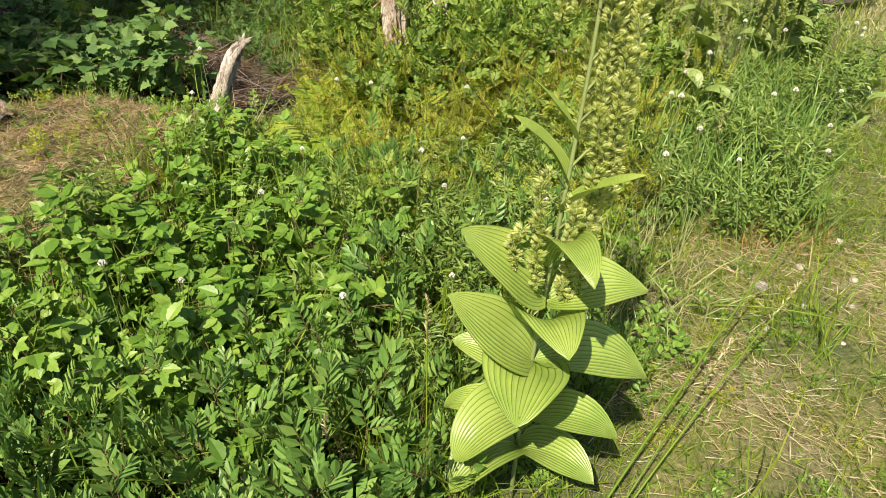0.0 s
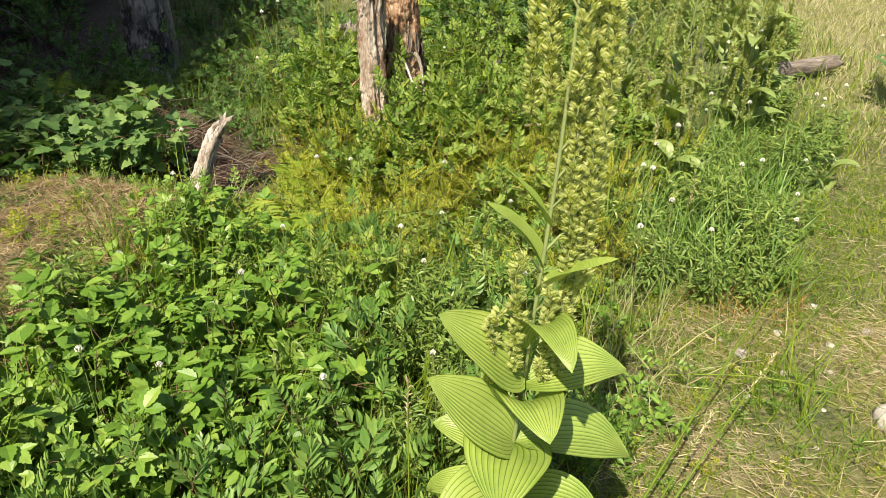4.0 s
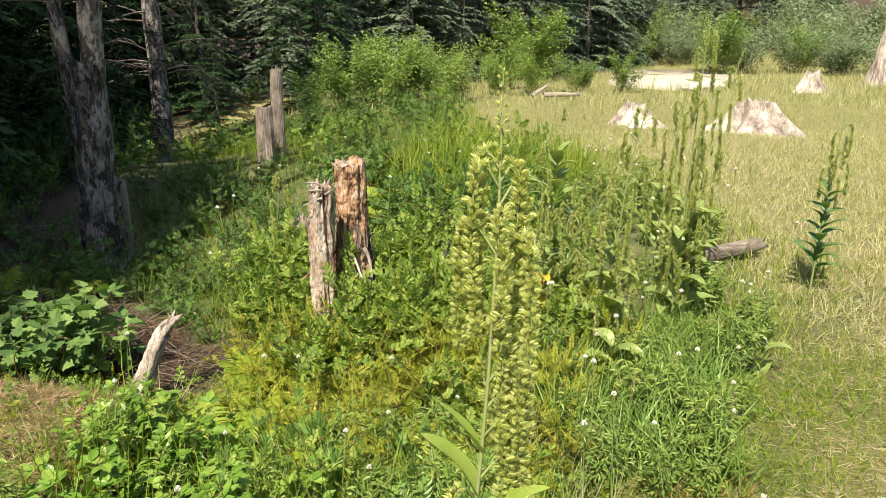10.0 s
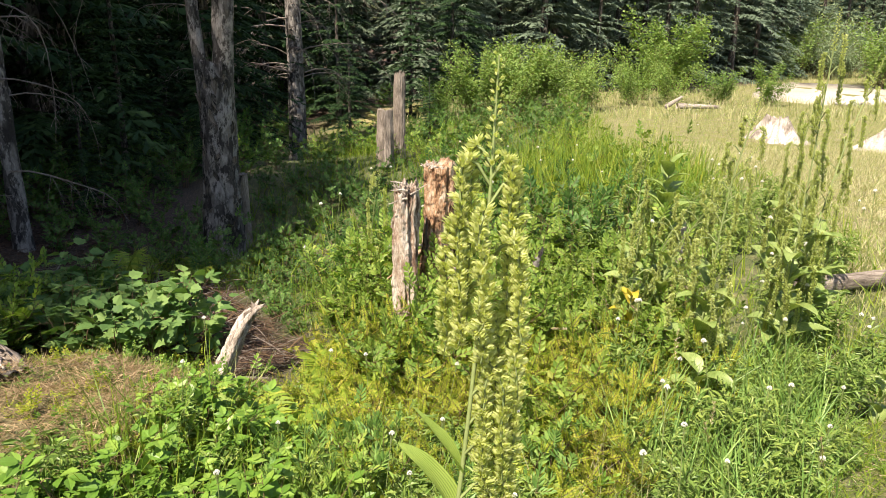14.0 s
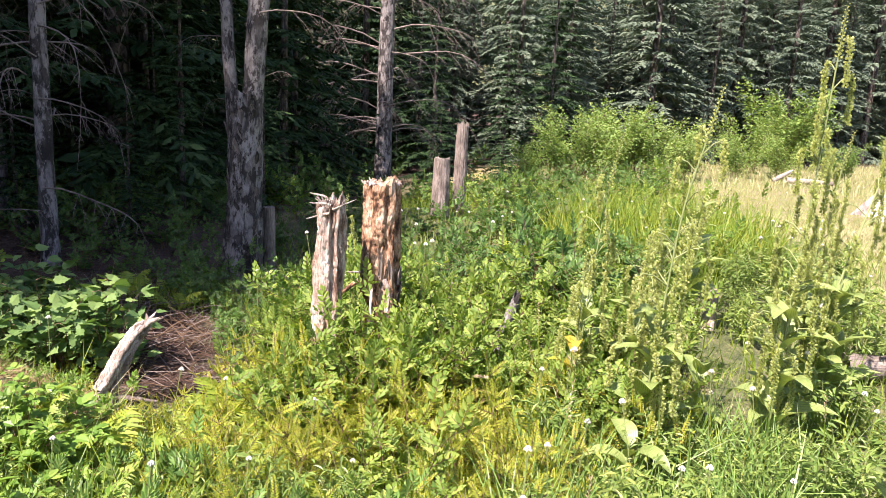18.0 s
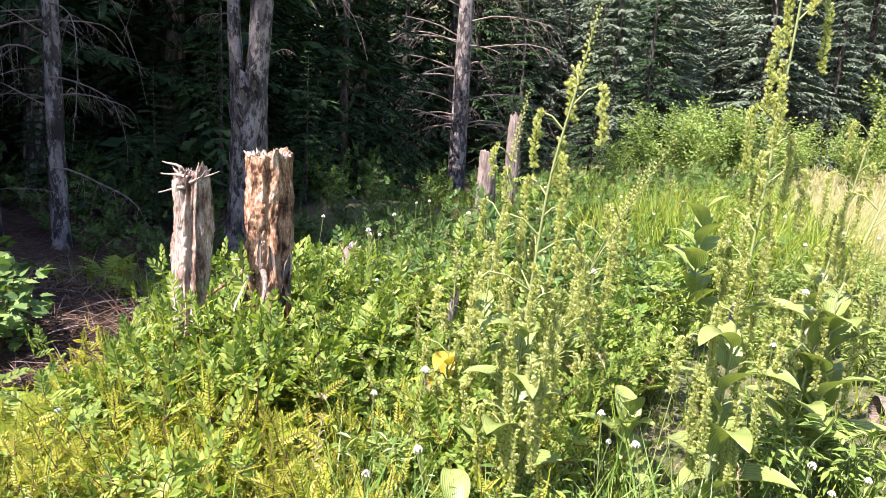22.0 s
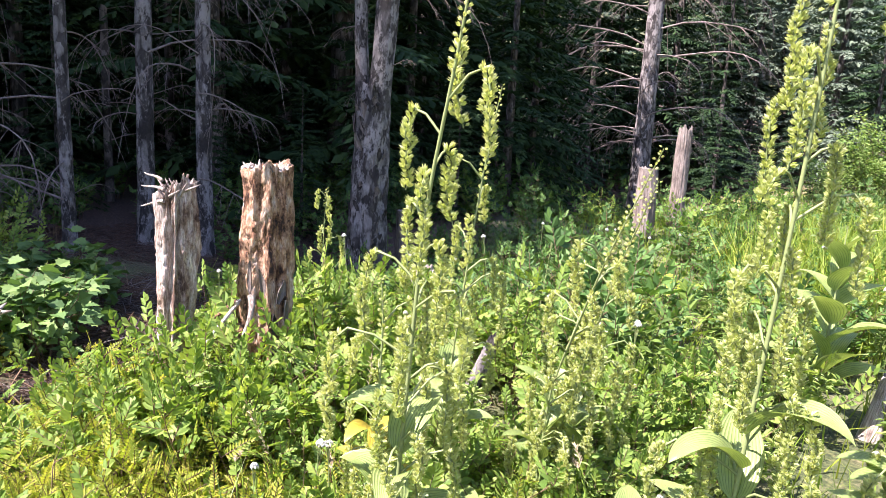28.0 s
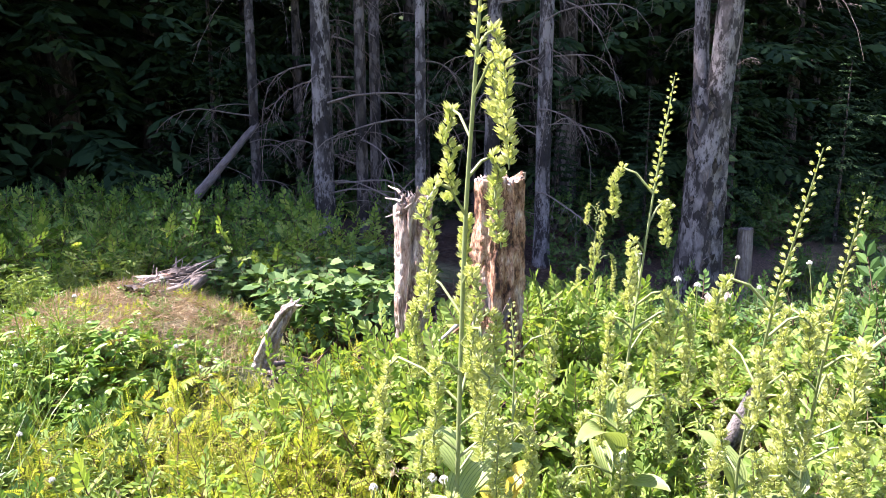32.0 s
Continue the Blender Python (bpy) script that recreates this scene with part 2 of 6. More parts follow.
# deeper green copy of the berry leaves, partly holding forest-edge shade in its colour
M_HUCK_SHADE = leaf_mat("shaded_berry_leaves", [(0.0, (0.035, 0.09, 0.02)), (0.5, (0.075, 0.17, 0.035)), (0.9, (0.13, 0.25, 0.05)), (1.0, (0.22, 0.32, 0.07))], (1.0, 1.0, 0.35), 0.32, 0.55)
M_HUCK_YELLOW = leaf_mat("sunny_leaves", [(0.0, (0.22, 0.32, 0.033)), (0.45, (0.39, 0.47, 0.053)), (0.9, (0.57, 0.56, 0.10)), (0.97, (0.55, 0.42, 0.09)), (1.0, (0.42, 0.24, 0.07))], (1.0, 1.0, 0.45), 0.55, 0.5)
M_HUCK_PALE = leaf_mat("light_berry_leaves", [(0.0, (0.10, 0.20, 0.035)), (0.5, (0.22, 0.35, 0.06)), (0.9, (0.36, 0.47, 0.10)), (1.0, (0.50, 0.48, 0.13))], (1.0, 1.0, 0.4), 0.5, 0.55)
M_RASP = leaf_mat("bramble_leaves", [(0.0, (0.065, 0.155, 0.02)), (0.5, (0.15, 0.285, 0.04)), (1.0, (0.27, 0.40, 0.075))], (1.0, 1.0, 0.35), 0.3, 0.42)
M_THIMBLE = leaf_mat("broad_bramble_leaves", [(0.0, (0.055, 0.125, 0.04)), (0.5, (0.115, 0.225, 0.06)), (1.0, (0.25, 0.37, 0.11))], (1.0, 1.0, 0.45), 0.38, 0.65)
M_LANCE = leaf_mat("lance_leaves", [(0.0, (0.07, 0.155, 0.035)), (0.5, (0.14, 0.27, 0.06)), (1.0, (0.27, 0.40, 0.10))], (1.0, 1.0, 0.4), 0.26, 0.42)
M_ASTER = leaf_mat("meadow_leaves", [(0.0, (0.110, 0.200, 0.045)), (0.5, (0.207, 0.315, 0.072)), (1.0, (0.342, 0.420, 0.108))], (1.0, 1.0, 0.4), 0.28, 0.42)
M_FERN = leaf_mat("fern_fronds", [(0.0, (0.16, 0.28, 0.03)), (0.6, (0.31, 0.40, 0.05)), (1.0, (0.48, 0.46, 0.07))], (1.0, 1.0, 0.3), 0.4, 0.5)
M_ALDER = leaf_mat("alder_leaves", [(0.0, (0.11, 0.21, 0.05)), (0.5, (0.21, 0.34, 0.085)), (1.0, (0.34, 0.45, 0.14))], (1.0, 1.0, 0.4), 0.42, 0.6)
M_WILLOW = leaf_mat("willow_leaves", [(0.0, (0.14, 0.22, 0.12)), (0.5, (0.25, 0.34, 0.19)), (1.0, (0.38, 0.46, 0.30))], (1.0, 1.0, 0.6), 0.3, 0.55)
M_GRASS = leaf_mat("green_grass", [(0.0, (0.085, 0.179, 0.018)), (0.5, (0.183, 0.294, 0.032)), (0.85, (0.329, 0.399, 0.054)), (1.0, (0.549, 0.420, 0.126))], (1.0, 1.0, 0.35), 0.4, 0.45)
M_FIELD = leaf_mat("field_grass", [(0.0, (0.20, 0.27, 0.085)), (0.4, (0.36, 0.39, 0.17)), (0.7, (0.51, 0.48, 0.27)), (1.0, (0.64, 0.58, 0.40))], (1.0, 1.0, 0.5), 0.35, 0.6)
M_STRAW = leaf_mat("straw", [(0.0, (0.26, 0.20, 0.11)), (0.5, (0.47, 0.39, 0.24)), (1.0, (0.66, 0.58, 0.42))], (1.0, 0.9, 0.6), 0.2, 0.6)
M_RUST = leaf_mat("rusty_grass", [(0.0, (0.22, 0.11, 0.035)), (0.5, (0.40, 0.24, 0.08)), (1.0, (0.55, 0.40, 0.16))], (1.0, 0.9, 0.5), 0.25, 0.6)
M_ROOTLET = leaf_mat("dry_rootlets", [(0.0, (0.13, 0.08, 0.045)), (0.5, (0.35, 0.25, 0.14)), (1.0, (0.58, 0.46, 0.29))], (1.0, 0.9, 0.6), 0.15, 0.7)
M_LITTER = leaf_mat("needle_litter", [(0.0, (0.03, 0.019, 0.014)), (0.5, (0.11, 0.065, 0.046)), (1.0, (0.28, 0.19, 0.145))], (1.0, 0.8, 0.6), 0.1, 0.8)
M_STEM = leaf_mat("green_stems", [(0.0, (0.15, 0.20, 0.07)), (1.0, (0.30, 0.36, 0.14))], (1.0, 1.0, 0.4), 0.1, 0.5)
M_TWIG = leaf_mat("brown_twigs", [(0.0, (0.09, 0.055, 0.03)), (1.0, (0.2, 0.13, 0.07))], (1.0, 0.9, 0.7), 0.05, 0.7)
M_FLORET = leaf_mat("lily_florets", [(0.0, (0.38, 0.47, 0.13)), (0.5, (0.54, 0.61, 0.23)), (1.0, (0.69, 0.71, 0.36))], (1.0, 1.0, 0.45), 0.48, 0.5)
M_FLORET_GREEN = leaf_mat("green_florets", [(0.0, (0.50, 0.58, 0.18)), (0.5, (0.66, 0.72, 0.30)), (1.0, (0.77, 0.79, 0.44))], (1.0, 1.0, 0.5), 0.58, 0.5)
M_PETAL = leaf_mat("white_petals", [(0.0, (0.72, 0.72, 0.66)), (1.0, (0.85, 0.85, 0.8))], (1.0, 1.0, 0.9), 0.3, 0.6)
M_LILY = veratrum_mat("pleated_leaf", (0.36, 0.45, 0.11), (0.24, 0.345, 0.068), (0.06, 0.12, 0.018), 0.3)
M_LILY_GREY = veratrum_mat("pleated_meadow_leaf", (0.35, 0.43, 0.15), (0.22, 0.31, 0.085), (0.05, 0.11, 0.02), 0.35)
M_LILY_DARK = veratrum_mat("pleated_dark_leaf", (0.13, 0.25, 0.08), (0.08, 0.18, 0.06), (0.03, 0.08, 0.02), 0.3)
M_LILY_YELLOW = veratrum_mat("yellowed_leaf", (0.66, 0.52, 0.06), (0.5, 0.42, 0.06), (0.26, 0.16, 0.03))


def rock_mat():
    m, nt, p, out = nodes_of("pale_rock")
    v = coords(nt, (1, 1, 1))
    col = ramp(nt, noise_of(nt, v, 8.0, 8.0, 0.7), [(0.3, (0.25, 0.23, 0.2)), (0.6, (0.5, 0.48, 0.44)), (0.8, (0.66, 0.64, 0.6))])
    nt.links.new(col, p.inputs["Base Color"])
    p.inputs["Roughness"].default_value = 0.85
    bumped(nt, p, noise_of(nt, v, 40.0, 6.0), 0.6, 0.02)
    return m


M_ROCK = rock_mat()


def gravel_mat():
    m, nt, p, out = nodes_of("gravel")
    v = coords(nt, (1, 1, 1))
    col = ramp(nt, noise_of(nt, v, 30.0, 6.0, 0.75), [(0.3, (0.30, 0.26, 0.21)), (0.6, (0.52, 0.47, 0.40)), (0.8, (0.66, 0.61, 0.54))])
    col = mixed(nt, ramp(nt, noise_of(nt, v, 0.6, 4.0), [(0.45, (0, 0, 0)), (0.7, (0.5, 0.5, 0.5))]), col, (0.36, 0.32, 0.22))
    nt.links.new(col, p.inputs["Base Color"])
    p.inputs["Roughness"].default_value = 0.95
    bumped(nt, p, noise_of(nt, v, 60.0, 5.0), 0.7, 0.03)
    return m


def ground_mat():
    m, nt, p, out = nodes_of("meadow_soil")
    v = coords(nt, (1, 1, 1))
    fine = noise_of(nt, v, 55.0, 8.0, 0.75)
    mid = noise_of(nt, v, 5.0, 6.0, 0.65)
    green = ramp(nt, fine, [(0.36, (0.02, 0.03, 0.01)), (0.52, (0.075, 0.10, 0.03)), (0.68, (0.20, 0.18, 0.07))])
    straw = ramp(nt, fine, [(0.3, (0.08, 0.06, 0.03)), (0.5, (0.28, 0.235, 0.125)), (0.75, (0.50, 0.43, 0.26))])
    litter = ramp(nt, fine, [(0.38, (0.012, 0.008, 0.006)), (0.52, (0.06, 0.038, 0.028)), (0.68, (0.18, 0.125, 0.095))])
    moss = ramp(nt, fine, [(0.3, (0.10, 0.12, 0.015)), (0.8, (0.30, 0.30, 0.05))])
    a = nt.nodes.new("ShaderNodeAttribute")
    a.attribute_name = "zone"
    sep = nt.nodes.new("ShaderNodeSeparateColor")
    nt.links.new(a.outputs["Color"], sep.inputs[0])
    col = mixed(nt, ramp(nt, mid, [(0.5, (0, 0, 0)), (0.7, (0.6, 0.6, 0.6))]), green, straw)
    col = mixed(nt, sep.outputs["Green"], col, mixed(nt, ramp(nt, mid, [(0.44, (0, 0, 0)), (0.56, (1, 1, 1))]), straw, moss))
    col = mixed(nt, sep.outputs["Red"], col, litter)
    nt.links.new(col, p.inputs["Base Color"])
    p.inputs["Roughness"].default_value = 0.95
    bumped(nt, p, fine, 0.8, 0.02)
    return m


M_GROUND, M_GRAVEL = ground_mat(), gravel_mat()


# ---- mesh helpers ----
def make_mesh(name, pieces, mats, smooth=True, uvs=None):
    """pieces: (verts (n,3), faces (m,k), material slot). One mesh of them all."""
    me = bpy.data.meshes.new(name)
    vs, loops, starts, totals, slots, off, lo = [], [], [], [], [], 0, 0
    for v, f, slot in pieces:
        f = np.asarray(f, dtype=np.int32)
        k = f.shape[1]
        vs.append(np.asarray(v, dtype=np.float32))
        loops.append((f + off).ravel())
        starts.append(lo + np.arange(len(f), dtype=np.int32) * k)
        totals.append(np.full(len(f), k, dtype=np.int32))
        slots.append(np.full(len(f), slot, dtype=np.int32))
        off += len(v)
        lo += f.size
    v, l = np.concatenate(vs), np.concatenate(loops)
    s, slot = np.concatenate(starts), np.concatenate(slots)
    me.vertices.add(len(v))
    me.vertices.foreach_set("co", v.ravel())
    me.loops.add(len(l))
    me.loops.foreach_set("vertex_index", l.astype(np.int32))
    me.polygons.add(len(s))
    me.polygons.foreach_set("loop_start", s)
    me.polygons.foreach_set("loop_total", np.concatenate(totals))
    me.polygons.foreach_set("material_index", slot)
    me.polygons.foreach_set("use_smooth", np.full(len(s), smooth))
    for m in mats:
        me.materials.append(m)
    if uvs is not None:
        uv = me.uv_layers.new(name="UVMap")
        uv.data.foreach_set("uv", np.asarray(uvs, dtype=np.float32)[l].ravel())
    me.update()
    me.validate()
    return me


def part(name, me, parent, label="", m=None):
    ob = new(name, me)
    ob.parent = parent
    if m is not None:
        ob.matrix_basis = m
    if label:
        tagged(ob, label)
    return ob


def thing(name, label, category, m=None, group="", kind=""):
    ob = new(name)
    ob.empty_display_size = 0.1
    if m is not None:
        ob.matrix_basis = m
    return tagged(ob, label, category, group, kind)


def unit(a):
    return a / np.maximum(np.linalg.norm(a, axis=-1, keepdims=True), 1e-9)


def turned(along, up, size, width=None):
    """Matrices whose columns are side, along and normal, for leaves that grow that way."""
    along = unit(along)
    side = unit(np.cross(along, up))
    nor = np.cross(side, along)
    size = np.asarray(size).reshape(-1, 1)
    w = size if width is None else np.asarray(width).reshape(-1, 1)
    return np.stack([side * w, along * size, nor * size], axis=-1)


def soup(template, mats, offs):
    v, f = template
    n = len(v)
    V = np.einsum("kij,nj->kni", mats, v) + offs[:, None, :]
    F = f[None] + (np.arange(len(offs)) * n)[:, None, None]
    return V.reshape(-1, 3), F.reshape(-1, f.shape[1])


def tubes(lines, sides=4):
    """Tapered tubes along polylines: (points, radii)."""
    V, F, off = [], [], 0
    ang = np.arange(sides) / sides * 2 * np.pi
    for pts, rad in lines:
        pts, rad = np.asarray(pts, float), np.asarray(rad, float)
        t = unit(np.gradient(pts, axis=0))
        ref = np.where(np.abs(t[:, 2:3]) > 0.9, np.array([[1.0, 0, 0]]), np.array([[0, 0, 1.0]]))
        a = unit(np.cross(t, ref))
        b = np.cross(t, a)
        ring = pts[:, None] + rad[:, None, None] * (np.cos(ang)[None, :, None] * a[:, None] + np.sin(ang)[None, :, None] * b[:, None])
        V.append(ring.reshape(-1, 3))
        n = len(pts)
        i, j = np.meshgrid(np.arange(n - 1), np.arange(sides), indexing="ij")
        q = np.stack([i * sides + j, i * sides + (j + 1) % sides, (i + 1) * sides + (j + 1) % sides, (i + 1) * sides + j], -1).reshape(-1, 4)
        F.append(q + off)
        off += n * sides
    return np.concatenate(V), np.concatenate(F)


# leaf outlines: along +y from the origin, 1 long
def leaf_shape(width, droop=0.12, fold=0.25, mid=0.45):
    w = width / 2
    v = np.array([[0, 0, 0], [0, 1, -droop], [-w, mid, w * fold], [w, mid, w * fold], [-w * 0.7, 0.74, w * fold - droop * 0.4], [w * 0.7, 0.74, w * fold - droop * 0.4]])
    f = np.array([[0, 3, 5, 1], [0, 1, 4, 2]])
    return v, f


def flat_leaf(width, droop=0.1):
    """One-faced leaf for plants that stay far off."""
    w = width / 2
    return np.array([[0, 0, 0], [w, 0.48, 0.06], [0, 1, -droop], [-w, 0.48, 0.06]]), np.array([[0, 1, 2, 3]])


def lobed_shape():
    """A broad, pointed, three-lobed and toothed leaf."""
    out = [(0, 0), (0.22, -0.06), (0.34, 0.1), (0.5, 0.16), (0.42, 0.34), (0.56, 0.5), (0.34, 0.55), (0.26, 0.72), (0.12, 0.8), (0, 1.0)]
    pts = [(x, y) for x, y in out] + [(-x, y) for x, y in out[-2:0:-1]]
    v = [[x, y, 0.16 * abs(x) - 0.18 * (y - 0.3) ** 2] for x, y in pts] + [[0, 0.35, -0.02]]
    c, n = len(pts), len(pts)
    f = [[c, i, (i + 1) % n] for i in range(n)]
    return np.array(v, float), np.array(f)


def blade_shape(bend=0.5, segs=2):
    t = np.linspace(0, 1, segs + 1)
    y, z = t * (1 - 0.25 * bend * t), t
    x = bend * t ** 2
    w = (1 - t) ** 0.7 * 0.5
    v = np.concatenate([np.stack([w, x, z * (1 - 0.3 * bend * t)], -1), np.stack([-w, x, z * (1 - 0.3 * bend * t)], -1)])
    n = segs + 1
    f = np.array([[i, i + 1, n + i + 1, n + i] for i in range(segs)])
    return v, f


OVATE, LANCE, LOBED = leaf_shape(0.55), leaf_shape(0.26, 0.2, 0.35), lobed_shape()
BLADES = [blade_shape(b) for b in (0.25, 0.6, 1.0)]
FLAT_BLADES = [blade_shape(b, 1) for b in (0.1, 0.3, 0.5)]


def on_ground(x, y):
    """Height of the ground."""
    x, y = np.asarray(x, float), np.asarray(y, float)
    d = np.hypot((x + 1.58) / 0.82, (y - 2.76) / 0.66)
    mound = 0.29 * np.exp(-np.power(d, 3.6)) * (1 + 0.10 * np.sin(9.0 * x + 2.0) * np.sin(8.0 * y + 1.0) + 0.06 * np.sin(17.0 * x - 11.0 * y))
    bumps = 0.03 * np.sin(1.7 * x + 0.6) * np.cos(1.3 * y - 0.4) + 0.015 * np.sin(4.1 * x - 1.0) * np.sin(3.7 * y + 2.0)
    far = np.maximum(np.hypot(x, y) - 40.0, 0)
    rise = np.where(y > 0, 0.30 * far * far / (far + 25.0), 0)
    dip = 1.45 * np.exp(-(((x + 5.9) / 3.4) ** 2 + ((y - 17.3) / 4.6) ** 2))
    hollow = 0.48 * np.exp(-(((x + 3.0) / 2.1) ** 2 + ((y - 7.2) / 2.1) ** 2))
    return -0.16 + mound + bumps + rise - dip - hollow


def on_mound(x, y):
    return math.hypot((x + 1.54) / 0.68, (y - 2.75) / 0.57) < 1


def spot(x, y, lift=-0.02):
    return float(x), float(y), float(on_ground(x, y)) + lift


EDGE = [(-15, -16), (-11.5, -5), (-8.0, 0.8), (-5.2, 4.6), (-3.6, 7.6), (-5.6, 12.5), (-7.2, 17.5), (-6.5, 22.0), (-1.0, 26.5), (6.0, 31.0), (14.0, 44.0), (40.0, 52.0)]


def behind_edge(x, y):
    """How far inside the forest a place lies (negative in the open)."""
    best, sgn = 1e9, 1
    for (ax, ay), (bx, by) in zip(EDGE, EDGE[1:]):
        dx, dy = bx - ax, by - ay
        u = min(max(((x - ax) * dx + (y - ay) * dy) / (dx * dx + dy * dy), 0), 1)
        d = math.hypot(x - ax - u * dx, y - ay - u * dy)
        if d < best:
            best, sgn = d, 1 if dx * (y - ay) - dy * (x - ax) > 0 else -1
    return sgn * best


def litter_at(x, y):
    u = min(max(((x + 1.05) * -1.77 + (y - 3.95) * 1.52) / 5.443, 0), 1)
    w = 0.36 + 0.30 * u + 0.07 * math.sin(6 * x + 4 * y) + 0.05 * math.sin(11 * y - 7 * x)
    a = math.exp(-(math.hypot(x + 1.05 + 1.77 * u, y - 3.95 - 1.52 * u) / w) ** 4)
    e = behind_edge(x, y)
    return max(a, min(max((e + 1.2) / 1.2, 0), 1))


def straw_at(x, y):
    a = math.exp(-(((x - 1.48 - 0.45 * (y - 2.05)) / 0.80) ** 2 + ((y - 2.15) / 1.0) ** 2) ** 1.5)
    a *= min(1.0, 0.58 + 0.6 * math.sin(5.2 * x + 2 * y) * math.sin(4.7 * y - 1.5 * x))
    b = math.exp(-(((x - 3.4) / 1.2) ** 2 + ((y - 3.2) / 1.3) ** 2) ** 1.5) * 0.4
    c = 0.6 if x > (1.2 if y > 10.8 else 2.8) and y > 5 else 0
    e = 0.6 * math.exp(-(((x + 1.54) / 0.82) ** 2 + ((y - 2.76) / 0.66) ** 2) ** 2)
    d = 0.95 * math.exp(-(((x + 4.6) / 2.2) ** 2 + ((y - 22.0) / 1.6) ** 2))
    return max(a, b, c, d, e)


# ---- ground ----
def build_ground():
    n = 250
    u = np.linspace(-1, 1, n)
    g = np.sinh(u * 7.2) / np.sinh(7.2) * 1800
    X, Y = np.meshgrid(g, g + 4.0)
    Z = on_ground(X, Y)
    v = np.stack([X, Y, Z], -1).reshape(-1, 3)
    i, j = np.meshgrid(np.arange(n - 1), np.arange(n - 1), indexing="ij")
    a = i * n + j
    f = np.stack([a, a + 1, a + n + 1, a + n], -1).reshape(-1, 4)
    me = make_mesh("ground", [(v, f, 0)], [M_GROUND])
    col = me.color_attributes.new("zone", "FLOAT_COLOR", "POINT")
    c = np.zeros((n * n, 4), np.float32)
    for k, (x, y, z) in enumerate(v):
        if abs(x) < 60 and -30 < y < 60:
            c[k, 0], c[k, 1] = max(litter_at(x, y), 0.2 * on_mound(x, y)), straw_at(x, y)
    col.data.foreach_set("color", c.ravel())
    tagged(new("ground", me), "uneven meadow ground with straw, moss and needle litter", "ground", kind="structure")


build_ground()


def build_gravel():
    n = 40
    a = np.linspace(0, 2 * np.pi, n, endpoint=False)
    r = 1 + 0.10 * np.sin(3 * a + 1) + 0.06 * np.sin(7 * a)
    x, y = 11.4 + 2.7 * r * np.cos(a) + 2.6 * np.sin(a), 31.5 + 6.8 * r * np.sin(a)
    ring = np.stack([x, y, on_ground(x, y) + 0.03], -1)
    low = ring - [0, 0, 0.15]
    v = np.concatenate([ring, low, [[11.4, 31.5, float(on_ground(11.4, 31.5)) + 0.05]]])
    f = [[i, (i + 1) % n, 2 * n] for i in range(n)] + [[i, n + i, n + (i + 1) % n] for i in range(n)] + [[i, n + (i + 1) % n, (i + 1) % n] for i in range(n)]
    me = make_mesh("gravel_lot", [(v, np.array(f), 0)], [M_GRAVEL])
    tagged(new("gravel_lot", me), "pale gravel clearing beyond the meadow", "gravel", kind="structure")


build_gravel()


# ---- wood: trunks, stumps, snags ----
def shaft(h, r0, r1, sides=22, rings=50, rough=0.05, seed=0, bend=(0.0, 0.0), flare=0.25, jag=0.0, flute=0.0, start=0.0, pits=0.0):
    """A standing trunk or stump with uneven skin; jag tears its top open."""
    u = np.linspace(0, 1, rings)
    a = np.arange(sides) / sides * 2 * np.pi
    v = np.zeros((rings, sides, 3))
    top = np.array([noise.noise(Vector((math.cos(t) * 1.6 + seed, math.sin(t) * 1.6, seed * 0.7))) + 0.6 * noise.noise(Vector((math.cos(t) * 5 + seed, math.sin(t) * 5, 3.0))) for t in a])
    for i, q in enumerate(u):
        r = r0 + (r1 - r0) * q
        r *= 1 + flare * math.exp(-q * h / 0.25)
        for j, t in enumerate(a):
            z = q * (h + jag * top[j]) + start
            k = noise.noise(Vector((math.cos(t) * 1.5 + seed, math.sin(t) * 1.5, z * 1.2 / max(r0 * 6, 0.3)))) * 1.4
            k += 0.7 * noise.noise(Vector((math.cos(t) * 4, math.sin(t) * 4 + seed, z * 9)))
            k += flute * noise.noise(Vector((math.cos(t) * 5 + seed, math.sin(t) * 5, z * 0.8)))
            rr = r * (1 + rough * k)
            if pits:
                p = Vector((r * math.cos(t) * 1.0, r * math.sin(t), z * 0.6))
                d = noise.voronoi(p * 52 + Vector((seed, 0, 0)))[0][0]
                rr -= pits * r * max(0.0, 1 - d / 0.4)
                rr += 0.05 * r * noise.noise(Vector((math.cos(t) * 9, math.sin(t) * 9, z * 25)))
            v[i, j] = (rr * math.cos(t) + bend[0] * q * h + 0.3 * bend[0] * math.sin(q * 4), rr * math.sin(t) + bend[1] * q * h, z)
    i, j = np.meshgrid(np.arange(rings - 1), np.arange(sides), indexing="ij")
    f = np.stack([i * sides + j, i * sides + (j + 1) % sides, (i + 1) * sides + (j + 1) % sides, (i + 1) * sides + j], -1).reshape(-1, 4)
    v = v.reshape(-1, 3)
    # the broken top: a sunken core
    cz = v[-sides:].mean(0) - [0, 0, 0.25 * jag + 0.004]
    inner = v[-sides:] * 0.45 + cz * 0.55 + [0, 0, -0.3 * jag]
    n0 = len(v)
    v = np.concatenate([v, inner, [cz - [0, 0, 0.3 * jag]]])
    b = (rings - 1) * sides
    f = np.concatenate([f, [[b + k, b + (k + 1) % sides, n0 + (k + 1) % sides, n0 + k] for k in range(sides)], [[n0 + k, n0 + (k + 1) % sides, n0 + sides, n0 + sides] for k in range(sides)]])
    return v, f


